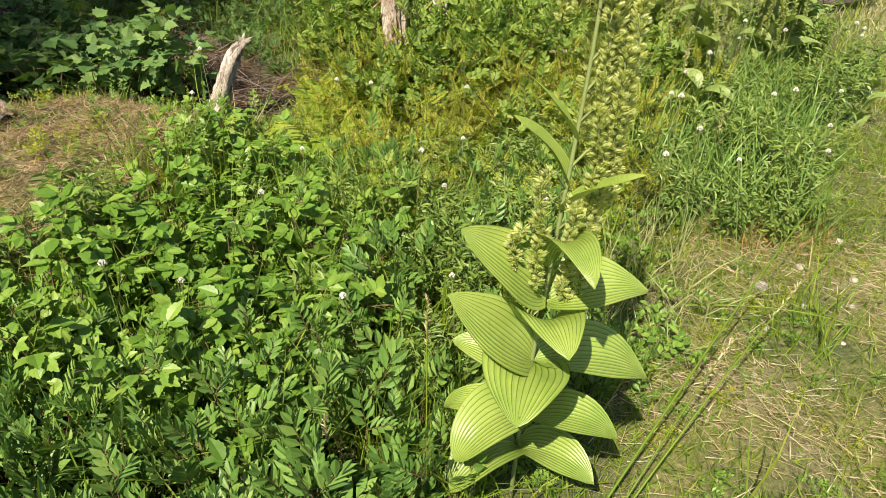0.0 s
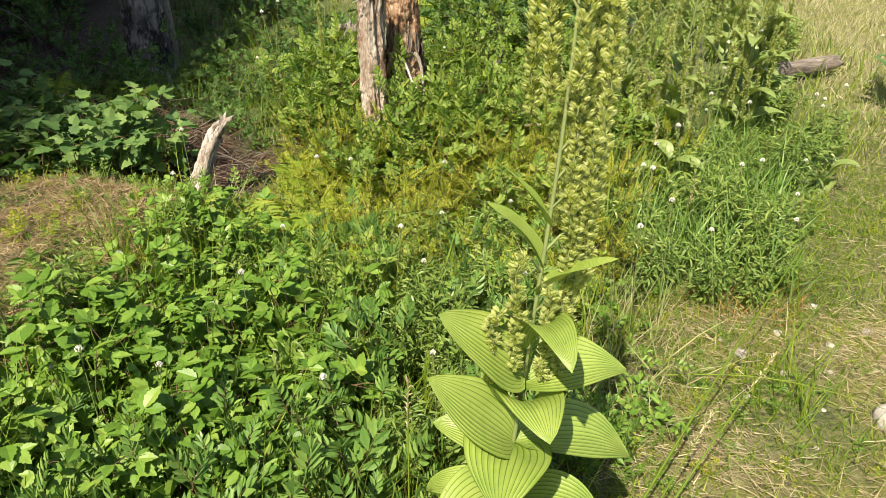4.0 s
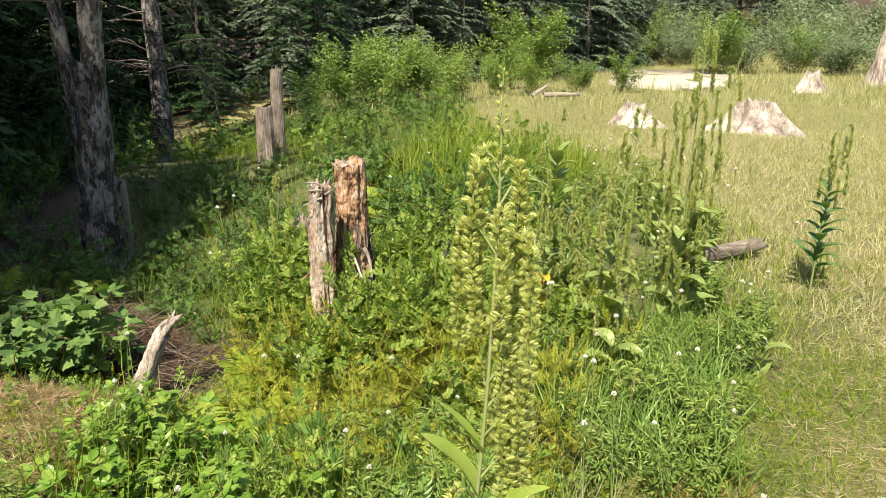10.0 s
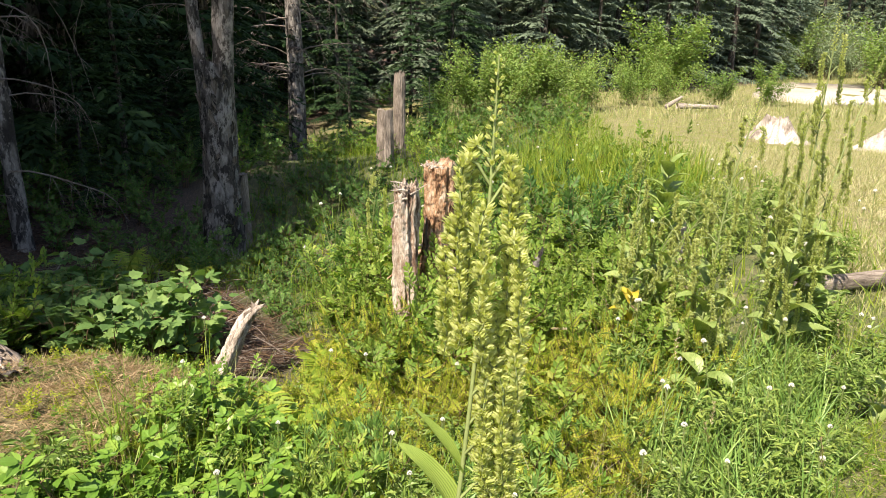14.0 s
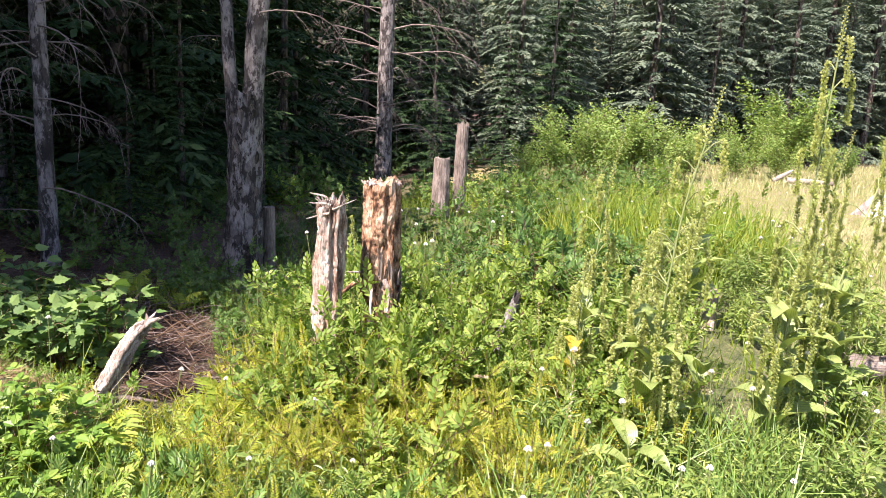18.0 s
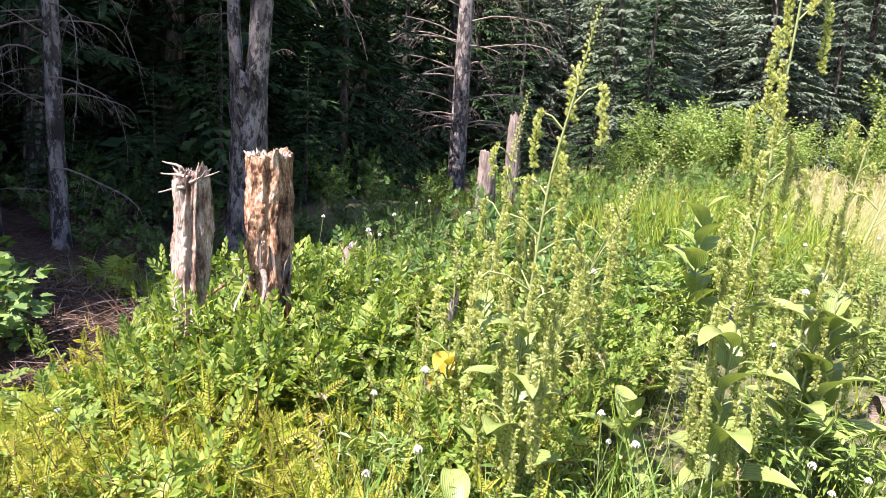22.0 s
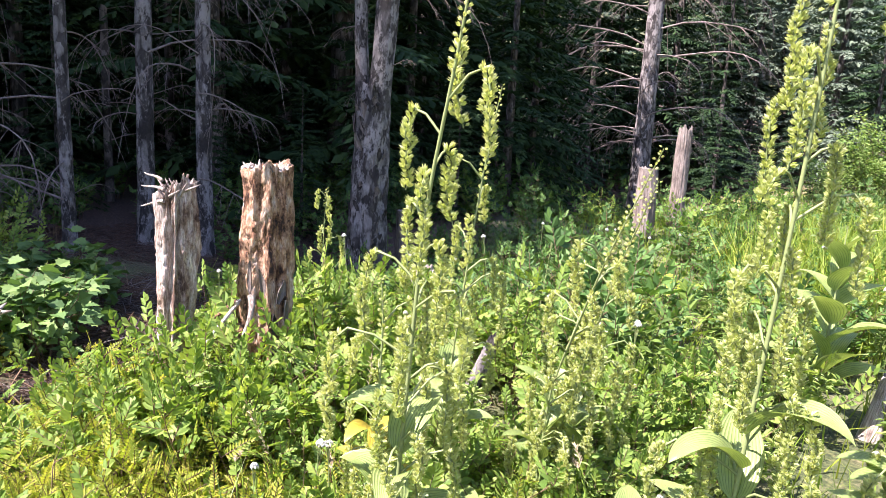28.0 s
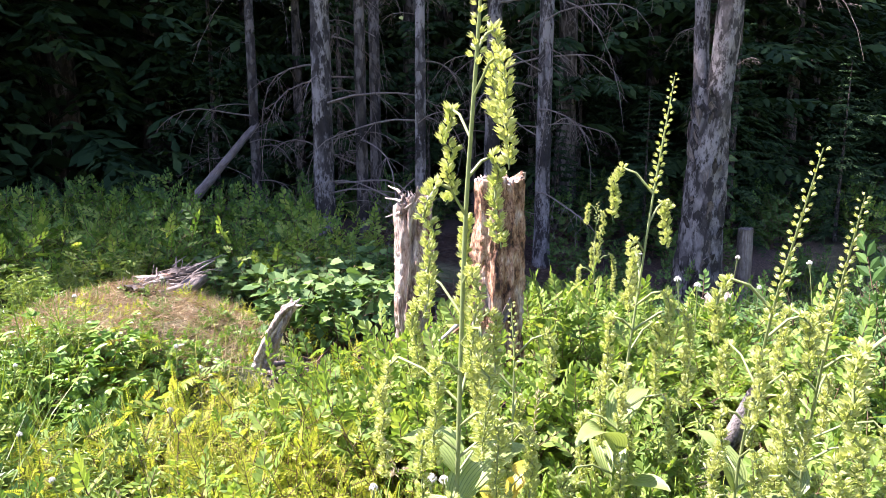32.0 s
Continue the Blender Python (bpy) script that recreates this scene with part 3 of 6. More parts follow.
def clean_quads(v, f, slot=0):
    f = np.asarray(f)
    tri = f[:, 2] == f[:, 3]
    out = [(v, f[~tri], slot)]
    if tri.any():
        used, inv = np.unique(f[tri][:, :3], return_inverse=True)
        out.append((v[used], inv.reshape(-1, 3), slot))
    return out


def dead_branch(length, seed, droop=0.5, r=0.012, twigs=7):
    rg = np.random.default_rng(seed)
    n = 9
    t = np.linspace(0, 1, n)
    main = np.stack([0.10 * length * np.sin(t * 3 + seed), length * np.sin(t * 1.5) * 0.9, length * (0.30 * t - droop * 1.5 * t ** 2.2) + 0.02 * length * np.sin(t * 9 + seed)], -1)
    lines = [(main, r * (1 - 0.85 * t))]
    for k in range(twigs):
        i = rg.integers(2, n - 1)
        l = length * rg.uniform(0.2, 0.45) * (1.1 - t[i])
        d = unit(np.array([rg.choice([-1, 1]) * rg.uniform(0.4, 1), rg.uniform(0.2, 1.0), rg.uniform(-1.4, 0.0)]))
        q = np.linspace(0, 1, 5)[:, None]
        tw = main[i] + d * l * q + np.array([0, 0, -0.35 * l]) * q ** 2
        lines.append((tw, r * 0.3 * (1 - 0.8 * q[:, 0])))
        for g in range(2):
            e = tw[2 + g] + np.array([rg.normal(0, 0.3), rg.normal(0.2, 0.3), -0.5]) * l * 0.5 * np.linspace(0, 1, 3)[:, None]
            lines.append((e, r * 0.16 * np.array([1, 0.7, 0.3])))
    return tubes(lines, 4)


BRANCHES = [make_mesh("dead_branch", [(*dead_branch(1.0, s, d, 0.0085, 13), 0)], [M_DEADWOOD]) for s, d in ((1, 0.45), (2, 0.7), (3, 0.9), (4, 0.3))]


def conifer_trunk(name, x, y, h, r, label, mat, seed, bend=(0, 0), branches=12, low=0.6, high=3.5, length=(0.5, 1.3), face=None):
    """A forest trunk with dead lower branches, each of them a part."""
    rg = np.random.default_rng(seed)
    t = thing(name, label, "tree trunk", pose(*spot(x, y, -0.08)))
    part("trunk", make_mesh("trunk", clean_quads(*shaft(h, r, r * 0.45, 18, 90, 0.07, seed, bend, 0.35)), [mat]), t)
    for k in range(branches):
        z = rg.uniform(low, high)
        az = rg.uniform(0, 360) if face is None else rg.normal(face, 70)
        l = rg.uniform(*length)
        part("dead_branch", BRANCHES[rg.integers(0, 4)], t, m=Matrix.LocRotScale((bend[0] * z + 0.5 * r * -math.sin(radians(az)), bend[1] * z + 0.5 * r * math.cos(radians(az)), z), Euler((radians(rg.uniform(-10, 20)), 0, radians(az))), (l, l, l)))
    return t


def fir_boughs(h, low, spread, seed, whorls, twig=0.22, per=7, droop=0.5, tmpl=None):
    """Boughs as flat sprays of short needled twigs."""
    rg = np.random.default_rng(seed)
    al, up, sz, wd, of, lines = [], [], [], [], [], []
    for w in range(whorls):
        q = w / (whorls - 1)
        z = low + (h - low) * q ** 0.9
        L = spread * (1 - q) ** 0.75 * rg.uniform(0.8, 1.1) + 0.12
        for b in range(per if q < 0.8 else 4):
            az = rg.uniform(0, 2 * np.pi)
            d = np.array([math.cos(az), math.sin(az), 0])
            s = np.array([-d[1], d[0], 0])
            lb = L * rg.uniform(0.65, 1.1)
            dr = droop * rg.uniform(0.4, 1.3) * (1 - 0.7 * q)
            n = max(int(lb / (twig * 0.45)), 3)
            u = np.linspace(0.15, 1, n)
            pts = np.array([0, 0, z]) + d * (lb * u)[:, None] + np.array([0, 0, 1.0]) * (lb * (0.12 * u - dr * u ** 2))[:, None]
            for sg in (-1, 1):
                dirs = d[None] * 0.75 + s[None] * sg * rg.uniform(0.5, 0.95, n)[:, None] + np.array([0, 0, -0.7 * droop]) * rg.uniform(0, 1.6, n)[:, None]
                al.append(dirs)
                of.append(pts)
                sz.append(twig * (1.15 - 0.55 * u) * rg.uniform(0.7, 1.3, n) * (0.6 + 0.5 * min(lb, 1.2)))
            al.append(np.tile(d * 0.9 + [0, 0, -dr * 0.8], (2, 1)) + rg.normal(0, 0.2, (2, 3)))
            of.append(pts[-2:])
            sz.append(np.full(2, twig * 0.8))
    al, of, sz = np.concatenate(al), np.concatenate(of), np.concatenate(sz)
    up = np.array([0, 0, 1.0]) + rg.normal(0, 0.9 * droop, al.shape)
    return soup(TWIG if tmpl is None else tmpl, turned(al, up, sz, sz * 0.75), of)


# a needled twig: a ragged spray with side points
TWIG = (np.array([[0, 0, 0], [0.2, 0.3, -0.06], [0.07, 0.42, 0.02], [0.19, 0.66, -0.06], [0, 1, -0.12], [-0.19, 0.62, -0.06], [-0.07, 0.42, 0.02], [-0.2, 0.28, -0.06]]),
        np.array([[0, 1, 2], [0, 2, 6], [0, 6, 7], [2, 3, 4], [2, 4, 6], [4, 5, 6]]))


# the same twig, coarser, for trees deep in the wood
TWIG_COARSE = (np.array([[0, 0, 0], [0.17, 0.45, -0.05], [0, 1, -0.12], [-0.16, 0.5, -0.05], [0.2, 0.85, -0.1]]), np.array([[0, 1, 3], [1, 2, 3], [1, 4, 2]]))


def fir_mesh(h, low, spread, r, seed, whorls, mat, bark, twig=0.22, per=7, droop=0.45, tmpl=None):
    v, f = shaft(h, r, r * 0.12, 9, 14, 0.04, seed, (0, 0), 0.3)
    return make_mesh("trunk", clean_quads(v, f), [bark]), make_mesh("crown", [(*fir_boughs(h, low, spread, seed, whorls, twig, per, droop, tmpl), 0)], [mat], smooth=False)


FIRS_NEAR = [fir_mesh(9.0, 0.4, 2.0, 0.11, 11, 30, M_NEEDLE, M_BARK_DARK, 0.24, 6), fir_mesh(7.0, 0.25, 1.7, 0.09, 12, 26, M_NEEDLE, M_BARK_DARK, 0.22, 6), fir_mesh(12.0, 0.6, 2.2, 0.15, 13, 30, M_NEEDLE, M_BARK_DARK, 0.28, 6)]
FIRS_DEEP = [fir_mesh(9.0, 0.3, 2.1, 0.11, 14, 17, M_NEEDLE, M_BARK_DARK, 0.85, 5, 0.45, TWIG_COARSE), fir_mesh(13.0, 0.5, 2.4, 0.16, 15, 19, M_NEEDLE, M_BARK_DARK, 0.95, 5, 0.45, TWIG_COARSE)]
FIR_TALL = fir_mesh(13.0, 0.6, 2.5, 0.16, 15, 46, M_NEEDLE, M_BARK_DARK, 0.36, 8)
FIRS_FAR = [fir_mesh(11.0, 0.2, 1.75, 0.13, 21, 40, M_NEEDLE_HAZE_GREY, M_BARK_DARK, 0.23, 6, 0.5), fir_mesh(8.0, 0.2, 1.5, 0.10, 22, 34, M_NEEDLE_HAZE_GREY, M_BARK_DARK, 0.21, 6, 0.5), fir_mesh(14.0, 0.4, 2.0, 0.16, 23, 46, M_NEEDLE_HAZE_GREY, M_BARK_DARK, 0.26, 6, 0.5)]
FIRS_WOOD = [fir_mesh(11.0, 0.2, 1.6, 0.13, 24, 30, M_NEEDLE_HAZE, M_BARK_DARK, 0.38, 5, 0.5, TWIG_COARSE), fir_mesh(8.0, 0.2, 1.4, 0.10, 25, 24, M_NEEDLE_HAZE, M_BARK_DARK, 0.36, 5, 0.5, TWIG_COARSE), fir_mesh(14.0, 0.4, 1.8, 0.16, 26, 34, M_NEEDLE_HAZE, M_BARK_DARK, 0.42, 5, 0.5, TWIG_COARSE)]


def place_fir(kind, x, y, s, rz, label, group):
    t = thing("fir_tree", label, "tree", Matrix.LocRotScale(spot(x, y, -0.1), Euler((0, 0, rz)), (s, s, s * rng.uniform(0.9, 1.15))), group)
    part("trunk", kind[0], t)
    part("crown", kind[1], t)


def build_forest():
    placed = []
    sx, sy = -math.sin(radians(SUN_AZ)), math.cos(radians(SUN_AZ))

    def free(x, y, gap):
        return all((x - a) ** 2 + (y - b) ** 2 > gap * gap for a, b in placed)

    # wood behind the trunks of the forest edge
    tries = 0
    while len(placed) < 180 and tries < 9000:
        tries += 1
        x, y = rng.uniform(-30, 0), rng.uniform(-12, 28)
        e = behind_edge(x, y)
        if 1.9 < e < 20 and (y < 14 or x < 1.4 - 0.478 * (y - 2.2)) and free(x, y, 1.55 + 0.02 * e):
            placed.append((x, y))
            k = rng.integers(0, 3)
            kind, h = (FIRS_NEAR[k], (9.0, 7.0, 12.0)[k]) if e < 8.5 and y > -7 else (FIRS_DEEP[k % 2], (9.0, 13.0)[k % 2])
            s = rng.uniform(0.75, 1.3)
            reach = (x + 2.9) * sx + (y - 3.0) * sy
            aside = (x + 2.9) * sy - (y - 3.0) * sx
            if reach > 0:
                s = min(s, math.tan(radians(SUN_EL)) * (reach + (5.9 if aside < 2.4 else 3.2 if aside < 5.0 else 7.4)) / (1.12 * h))
            turn = rng.uniform(0, 6.3)
            if y < 19.5 or x < -12.5:
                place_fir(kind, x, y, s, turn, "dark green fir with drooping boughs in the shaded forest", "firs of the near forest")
    # tall trees added behind the walker, sized to cast shade across the forest edge
    rim = [(-3.8, 2.2), (-2.45, 3.9), (-1.55, 5.4), (-1.4, 6.8), (-2.0, 8.6), (-3.5, 11.0), (-4.9, 14.0)]
    for k in range(34):
        i = (k % 17) / 17 * (len(rim) - 1.001)
        (ax, ay), (bx, by), q = rim[int(i)], rim[int(i) + 1], i - int(i)
        s = (9.0 if k < 17 else 13.5) + rng.uniform(0, 3.0) + 0.35 * max(by - 6, 0)
        back = 0.5 + (rng.uniform(0, 0.8) if k < 17 else rng.uniform(0.6, 2.2))
        x, y = ax + (bx - ax) * q + sx * s + sy * back, ay + (by - ay) * q + sy * s - sx * back
        placed.append((x, y))
        place_fir(FIR_TALL, x, y, math.tan(radians(SUN_EL)) * s / 13.3, rng.uniform(0, 6.3), "tall fir added behind the meadow to shade the forest edge", "firs of the near forest")
    near = len(placed)
    # single trees in front of the far wood
    tries = 0
    while len(placed) < near + 95 and tries < 9000:
        tries += 1
        x, y = rng.uniform(-9, 30), rng.uniform(22, 50)
        if 0.2 < behind_edge(x, y) < 8 and free(x, y, 1.7):
            placed.append((x, y))
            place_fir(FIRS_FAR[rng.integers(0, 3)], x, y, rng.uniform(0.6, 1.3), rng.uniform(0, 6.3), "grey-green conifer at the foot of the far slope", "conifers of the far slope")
    # the wood behind them, too far to tell tree from tree
    woods = [[], []]
    tries, start = 0, len(placed)
    while len(placed) < start + 160 and tries < 12000:
        tries += 1
        x, y = rng.uniform(-34, 66), rng.uniform(26, 100)
        if 7.0 < behind_edge(x, y) < 60 and free(x, y, 1.9 + 0.018 * y):
            placed.append((x, y))
            woods[0].append((x, y, float(on_ground(x, y)) - 0.1))
            woods[1].append(rng.uniform(0.85, 1.5))
    pts, sc = np.array(woods[0]), np.array(woods[1])
    kind = rng.integers(0, 3, len(pts))
    pcs = []
    for k in range(3):
        for me in FIRS_WOOD[k][1:]:
            n = len(me.vertices)
            v = np.empty(n * 3, np.float32)
            me.vertices.foreach_get("co", v)
            v = v.reshape(-1, 3)
            tri = np.empty(len(me.loops), np.int32)
            me.loops.foreach_get("vertex_index", tri)
            sel = kind == k
            a = rng.uniform(0, 6.3, sel.sum())
            m = np.zeros((sel.sum(), 3, 3))
            m[:, 0, 0], m[:, 0, 1], m[:, 1, 0], m[:, 1, 1], m[:, 2, 2] = np.cos(a), -np.sin(a), np.sin(a), np.cos(a), 1
            pcs.append((*soup((v, tri.reshape(-1, 3)), m * sc[sel][:, None, None], pts[sel]), 0))
    tagged(new("far_wood", make_mesh("far_wood", pcs, [M_NEEDLE_HAZE], smooth=False)), "grey-green conifer wood on the far slope", "forest", kind="stuff")


build_forest()
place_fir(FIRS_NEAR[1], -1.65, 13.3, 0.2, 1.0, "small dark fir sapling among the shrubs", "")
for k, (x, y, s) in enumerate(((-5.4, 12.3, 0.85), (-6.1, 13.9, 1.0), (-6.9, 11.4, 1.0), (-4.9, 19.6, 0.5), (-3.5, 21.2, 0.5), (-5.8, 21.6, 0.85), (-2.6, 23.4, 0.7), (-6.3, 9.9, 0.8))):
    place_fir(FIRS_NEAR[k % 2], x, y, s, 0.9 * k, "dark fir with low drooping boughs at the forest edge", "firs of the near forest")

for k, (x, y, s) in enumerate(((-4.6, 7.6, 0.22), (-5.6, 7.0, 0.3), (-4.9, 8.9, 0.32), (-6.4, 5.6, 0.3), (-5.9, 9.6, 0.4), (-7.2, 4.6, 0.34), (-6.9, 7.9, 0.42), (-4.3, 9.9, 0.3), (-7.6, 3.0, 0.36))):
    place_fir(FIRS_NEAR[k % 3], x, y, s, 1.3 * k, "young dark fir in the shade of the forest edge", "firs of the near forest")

# dark-needled firs whose colour supplies the shade behind the slim trunk
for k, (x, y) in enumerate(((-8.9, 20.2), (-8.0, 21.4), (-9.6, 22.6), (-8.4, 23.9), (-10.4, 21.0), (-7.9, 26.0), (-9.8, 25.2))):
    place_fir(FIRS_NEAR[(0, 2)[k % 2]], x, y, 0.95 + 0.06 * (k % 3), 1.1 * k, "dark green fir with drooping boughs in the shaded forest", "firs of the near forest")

# trunks of the forest edge
conifer_trunk("slim_trunk", -5.45, 16.95, 12.0, 0.22, "grey conifer trunk with bare dead branches", M_BARK, 32, (0.0, 0), 34, 2.2, 6.5, (1.2, 2.8))
conifer_trunk("pale_trunk", -4.41, 6.31, 11.0, 0.08, "grey mottled conifer trunk in shade", M_BARK, 33, (0.0, 0), 12, 0.8, 3.2)
conifer_trunk("pale_trunk", -4.79, 5.88, 11.0, 0.085, "pale lichen-spotted conifer trunk at the forest edge", M_BARK, 34, (0.0, 0.01), 16, 0.5, 3.2, (0.5, 1.4))
conifer_trunk("pale_trunk", -4.4, 5.03, 11.0, 0.056, "thin grey conifer trunk with dead twigs", M_BARK, 35, (0.0, 0), 12, 0.6, 3.0)
conifer_trunk("pale_trunk", -5.0, 4.55, 11.0, 0.06, "thin dark conifer trunk at the forest edge", M_BARK_DARK, 36, (0.0, 0), 10, 0.5, 3.0)
conifer_trunk("pale_trunk", -4.9, 4.15, 11.0, 0.105, "pale mottled conifer trunk with curving dead branches", M_BARK, 37, (0.005, 0), 26, 0.4, 3.4, (0.7, 1.5), face=60)
conifer_trunk("dark_trunk", -6.6, 3.5, 11.0, 0.06, "thin dark trunk deep in shade", M_BARK_DARK, 38, (0.0, 0), 12, 0.5, 3.0)
conifer_trunk("dark_trunk", -8.9, 0.7, 11.0, 0.1, "dark trunk deep in shade", M_BARK_DARK, 39, (0.0, 0), 12, 0.5, 3.0)
for k, (x, y) in enumerate([(-6.8, 6.3), (-7.9, 7.6), (-6.2, 4.9)]):
    conifer_trunk("dark_trunk", x, y, 11.0, 0.05 + 0.01 * (k % 3), "dark bare conifer trunk inside the forest", M_BARK_DARK, 50 + k, (0.0, 0), 4, 0.5, 3.4)


def fallen(name, a, b, r, label, mat, seed, parts=5):
    """A leaning or lying pole from a to b."""
    A, B = Vector(a), Vector(b)
    L = (B - A).length
    m = Matrix.LocRotScale(A, (B - A).to_track_quat("Z", "X"), None)
    t = thing(name, label, "dead wood", m)
    part("wood", make_mesh("wood", clean_quads(*shaft(L, r, r * 0.7, 14, 40, 0.12, seed, (0, 0), 0.05, 0.12 * r / 0.05, 0.4)), [mat]), t)
    rg = np.random.default_rng(seed)
    for k in range(parts):
        z = rg.uniform(0.2, 0.9) * L
        az, l = rg.uniform(0, 360), rg.uniform(0.15, 0.45) * min(L, 1.5)
        part("broken_branch", BRANCHES[k % 4], t, m=Matrix.LocRotScale((0, 0, z), Euler((radians(20), 0, radians(az))), (l, l, l)))
    return t


fallen("leaning_pole", (-4.54, 2.7, 0.1), (-5.9, 3.5, 1.0), 0.05, "bare grey pole leaning against a trunk", M_DEADWOOD, 61, 8)


BODIES = {}


def stump(name, x, y, h, r, label, mat, seed, jag, bend, splinters, top_mat, base=-0.2, flute=1.2, rough=0.10, pits=0.0):
    t = thing(name, label, "stump", pose(x, y, base))
    body = BODIES[t.name] = part("body", make_mesh("body", clean_quads(*shaft(h, r * 1.1, r, 80, 150, rough, seed, bend, 0.12, jag, flute, 0.0, pits)), [mat]), t)
    rg = np.random.default_rng(seed)
    for k in range(splinters):
        az = rg.uniform(0, 2 * np.pi)
        L = rg.uniform(0.4, 1.3) * max(jag, 0.035)
        rr = r * rg.uniform(0.55, 0.98)
        p0 = np.array([rr * math.cos(az) + bend[0] * h, rr * math.sin(az) + bend[1] * h, h - 0.6 * L])
        q = np.linspace(0, 1, 4)[:, None]
        d = np.array([rg.normal(0, 0.5), rg.normal(0, 0.5), rg.uniform(0.3, 1.0)])
        part("splinter", make_mesh("splinter", [(*tubes([(p0 + d * L * q, np.linspace(0.012, 0.002, 4) * r / 0.1)], 4), 0)], [top_mat]), body)
    return t


big_stump = stump("broken_stump", -0.10, 4.31, 1.09, 0.090, "rotten orange-brown broken stump with a torn pale top", M_ROT, 71, 0.03, (-0.01, 0.01), 50, M_SILVER, -0.2, 1.9, 0.15, 0.2)
small_stump = stump("broken_stump", -0.237, 4.005, 1.02, 0.058, "thin weathered grey stump with splintered top", M_GREY_ROT, 72, 0.06, (-0.01, 0.03), 34, M_SILVER, -0.2, 1.3, 0.30, 0.22)
for st, (p0, d, L, r0, mt) in ((big_stump, ((-0.06, -0.06, 0.61), (0.55, -0.80, -0.42), 0.29, 0.011, M_BONE)), (big_stump, ((0.06, -0.10, 0.62), (0.35, -0.45, -1.0), 0.24, 0.014, M_SILVER)), (big_stump, ((-0.09, 0.0, 0.60), (-0.9, -0.35, -0.75), 0.26, 0.016, M_ROT)), (big_stump, ((0.10, -0.02, 0.4), (0.25, -0.1, -1.0), 0.45, 0.03, M_BARK_DARK)),
                               (small_stump, ((0.01, -0.03, 1.00), (-0.9, -0.5, 0.15), 0.085, 0.007, M_SILVER)), (small_stump, ((0.0, -0.03, 1.03), (-0.8, -0.3, 0.3), 0.08, 0.007, M_SILVER)), (small_stump, ((0.01, -0.03, 0.96), (-1.0, -0.4, -0.25), 0.10, 0.007, M_SILVER)), (big_stump, ((-0.10, -0.02, 0.62), (-1.0, -0.2, 0.05), 0.07, 0.008, M_SILVER))):
    q = np.linspace(0, 1, 6)[:, None]
    v, f = tubes([(np.array(p0) + unit(np.array(d)) * L * q + 0.04 * L * np.sin(q * 5), r0 * (1 - 0.7 * q[:, 0]))], 6)
    part("torn_strip", make_mesh("torn_strip", [(v, f, 0)], [mt]), BODIES[st.name])


def flake(w, h, seed):
    """A curled plate of old bark."""
    rg = np.random.default_rng(seed)
    n, k = 6, 4
    u, s = np.meshgrid(np.linspace(0, 1, n), np.linspace(-1, 1, k), indexing="ij")
    edge = 1 - 0.35 * rg.random((n, k)) * (np.abs(s) > 0.9)
    front = np.stack([s * w / 2 * edge * (1 - 0.75 * np.abs(2 * u - 0.9) ** 1.5) + 0.2 * w * np.sin(3 * u + seed), 0.18 * w * s ** 2 + 0.25 * w * u ** 2 + rg.normal(0, 0.03 * w, (n, k)), u * h], -1).reshape(-1, 3)
    back = front - [0, 0.006, 0]
    q = np.array([[i * k + j, i * k + j + 1, (i + 1) * k + j + 1, (i + 1) * k + j] for i in range(n - 1) for j in range(k - 1)])
    o = n * k
    rim = [i for i in range(k)] + [i * k + k - 1 for i in range(1, n)] + [(n - 1) * k + j for j in range(k - 2, -1, -1)] + [i * k for i in range(n - 2, 0, -1)]
    side = np.array([[a, b, b + o, a + o] for a, b in zip(rim, rim[1:] + rim[:1])])
    return np.concatenate([front, back]), np.concatenate([q, q[:, ::-1] + o, side])


def forked_trunk(x, y):
    """A stout scaly butt that parts at head height into a thick and a thin stem."""
    rg = np.random.default_rng(31)
    t = thing("forked_trunk", "grey double-stemmed conifer trunk with peeling bark", "tree trunk", pose(*spot(x, y, -0.08)))
    butt = part("trunk", make_mesh("trunk", clean_quads(*shaft(2.05, 0.185, 0.135, 40, 90, 0.13, 31, (0.012, 0), 0.25, 0.03, 1.3)), [M_BARK]), t)
    for name, ox, oz, r, bend in (("stem", 0.055, 1.45, 0.102, (0.10, 0.02)), ("thin_stem", -0.085, 1.35, 0.062, (-0.075, -0.01))):
        part(name, make_mesh(name, clean_quads(*shaft(9.0, r, r * 0.5, 20, 120, 0.10, 40 + int(r * 100), (bend[0] * 0.4, bend[1]), 0.1, 0, 0.8)), [M_BARK]), t, m=pose(ox, 0, oz, 0, math.degrees(bend[0]) * 0.3, 0))
    for k in range(64):
        az, z = rg.uniform(-150, 30), rg.uniform(0.25, 1.95)
        r = 0.183 - 0.025 * z + 0.004
        part("bark_flake", make_mesh("bark_flake", [(*flake(rg.uniform(0.03, 0.075), rg.uniform(0.05, 0.17), 400 + k), 0)], [(M_BARK, M_POST, M_BARK_DARK, M_DEADWOOD)[k % 4]]), butt, m=pose(r * math.cos(radians(az)) + 0.012 * z, r * math.sin(radians(az)), z, rg.uniform(-8, 8), rg.uniform(-20, 20), az - 90))
    for z, az, l in ((1.95, 60, 0.5), (2.5, 75, 0.8), (2.75, 300, 0.9), (2.2, 280, 0.35), (3.0, 110, 1.0), (3.3, 80, 0.9), (3.2, 250, 0.7)):
        part("dead_branch", BRANCHES[int(l * 10) % 4], t, m=Matrix.LocRotScale((-0.16 if math.sin(radians(az)) > 0 else 0.18, 0, z), Euler((radians(10), 0, radians(az))), (l, l, l)))


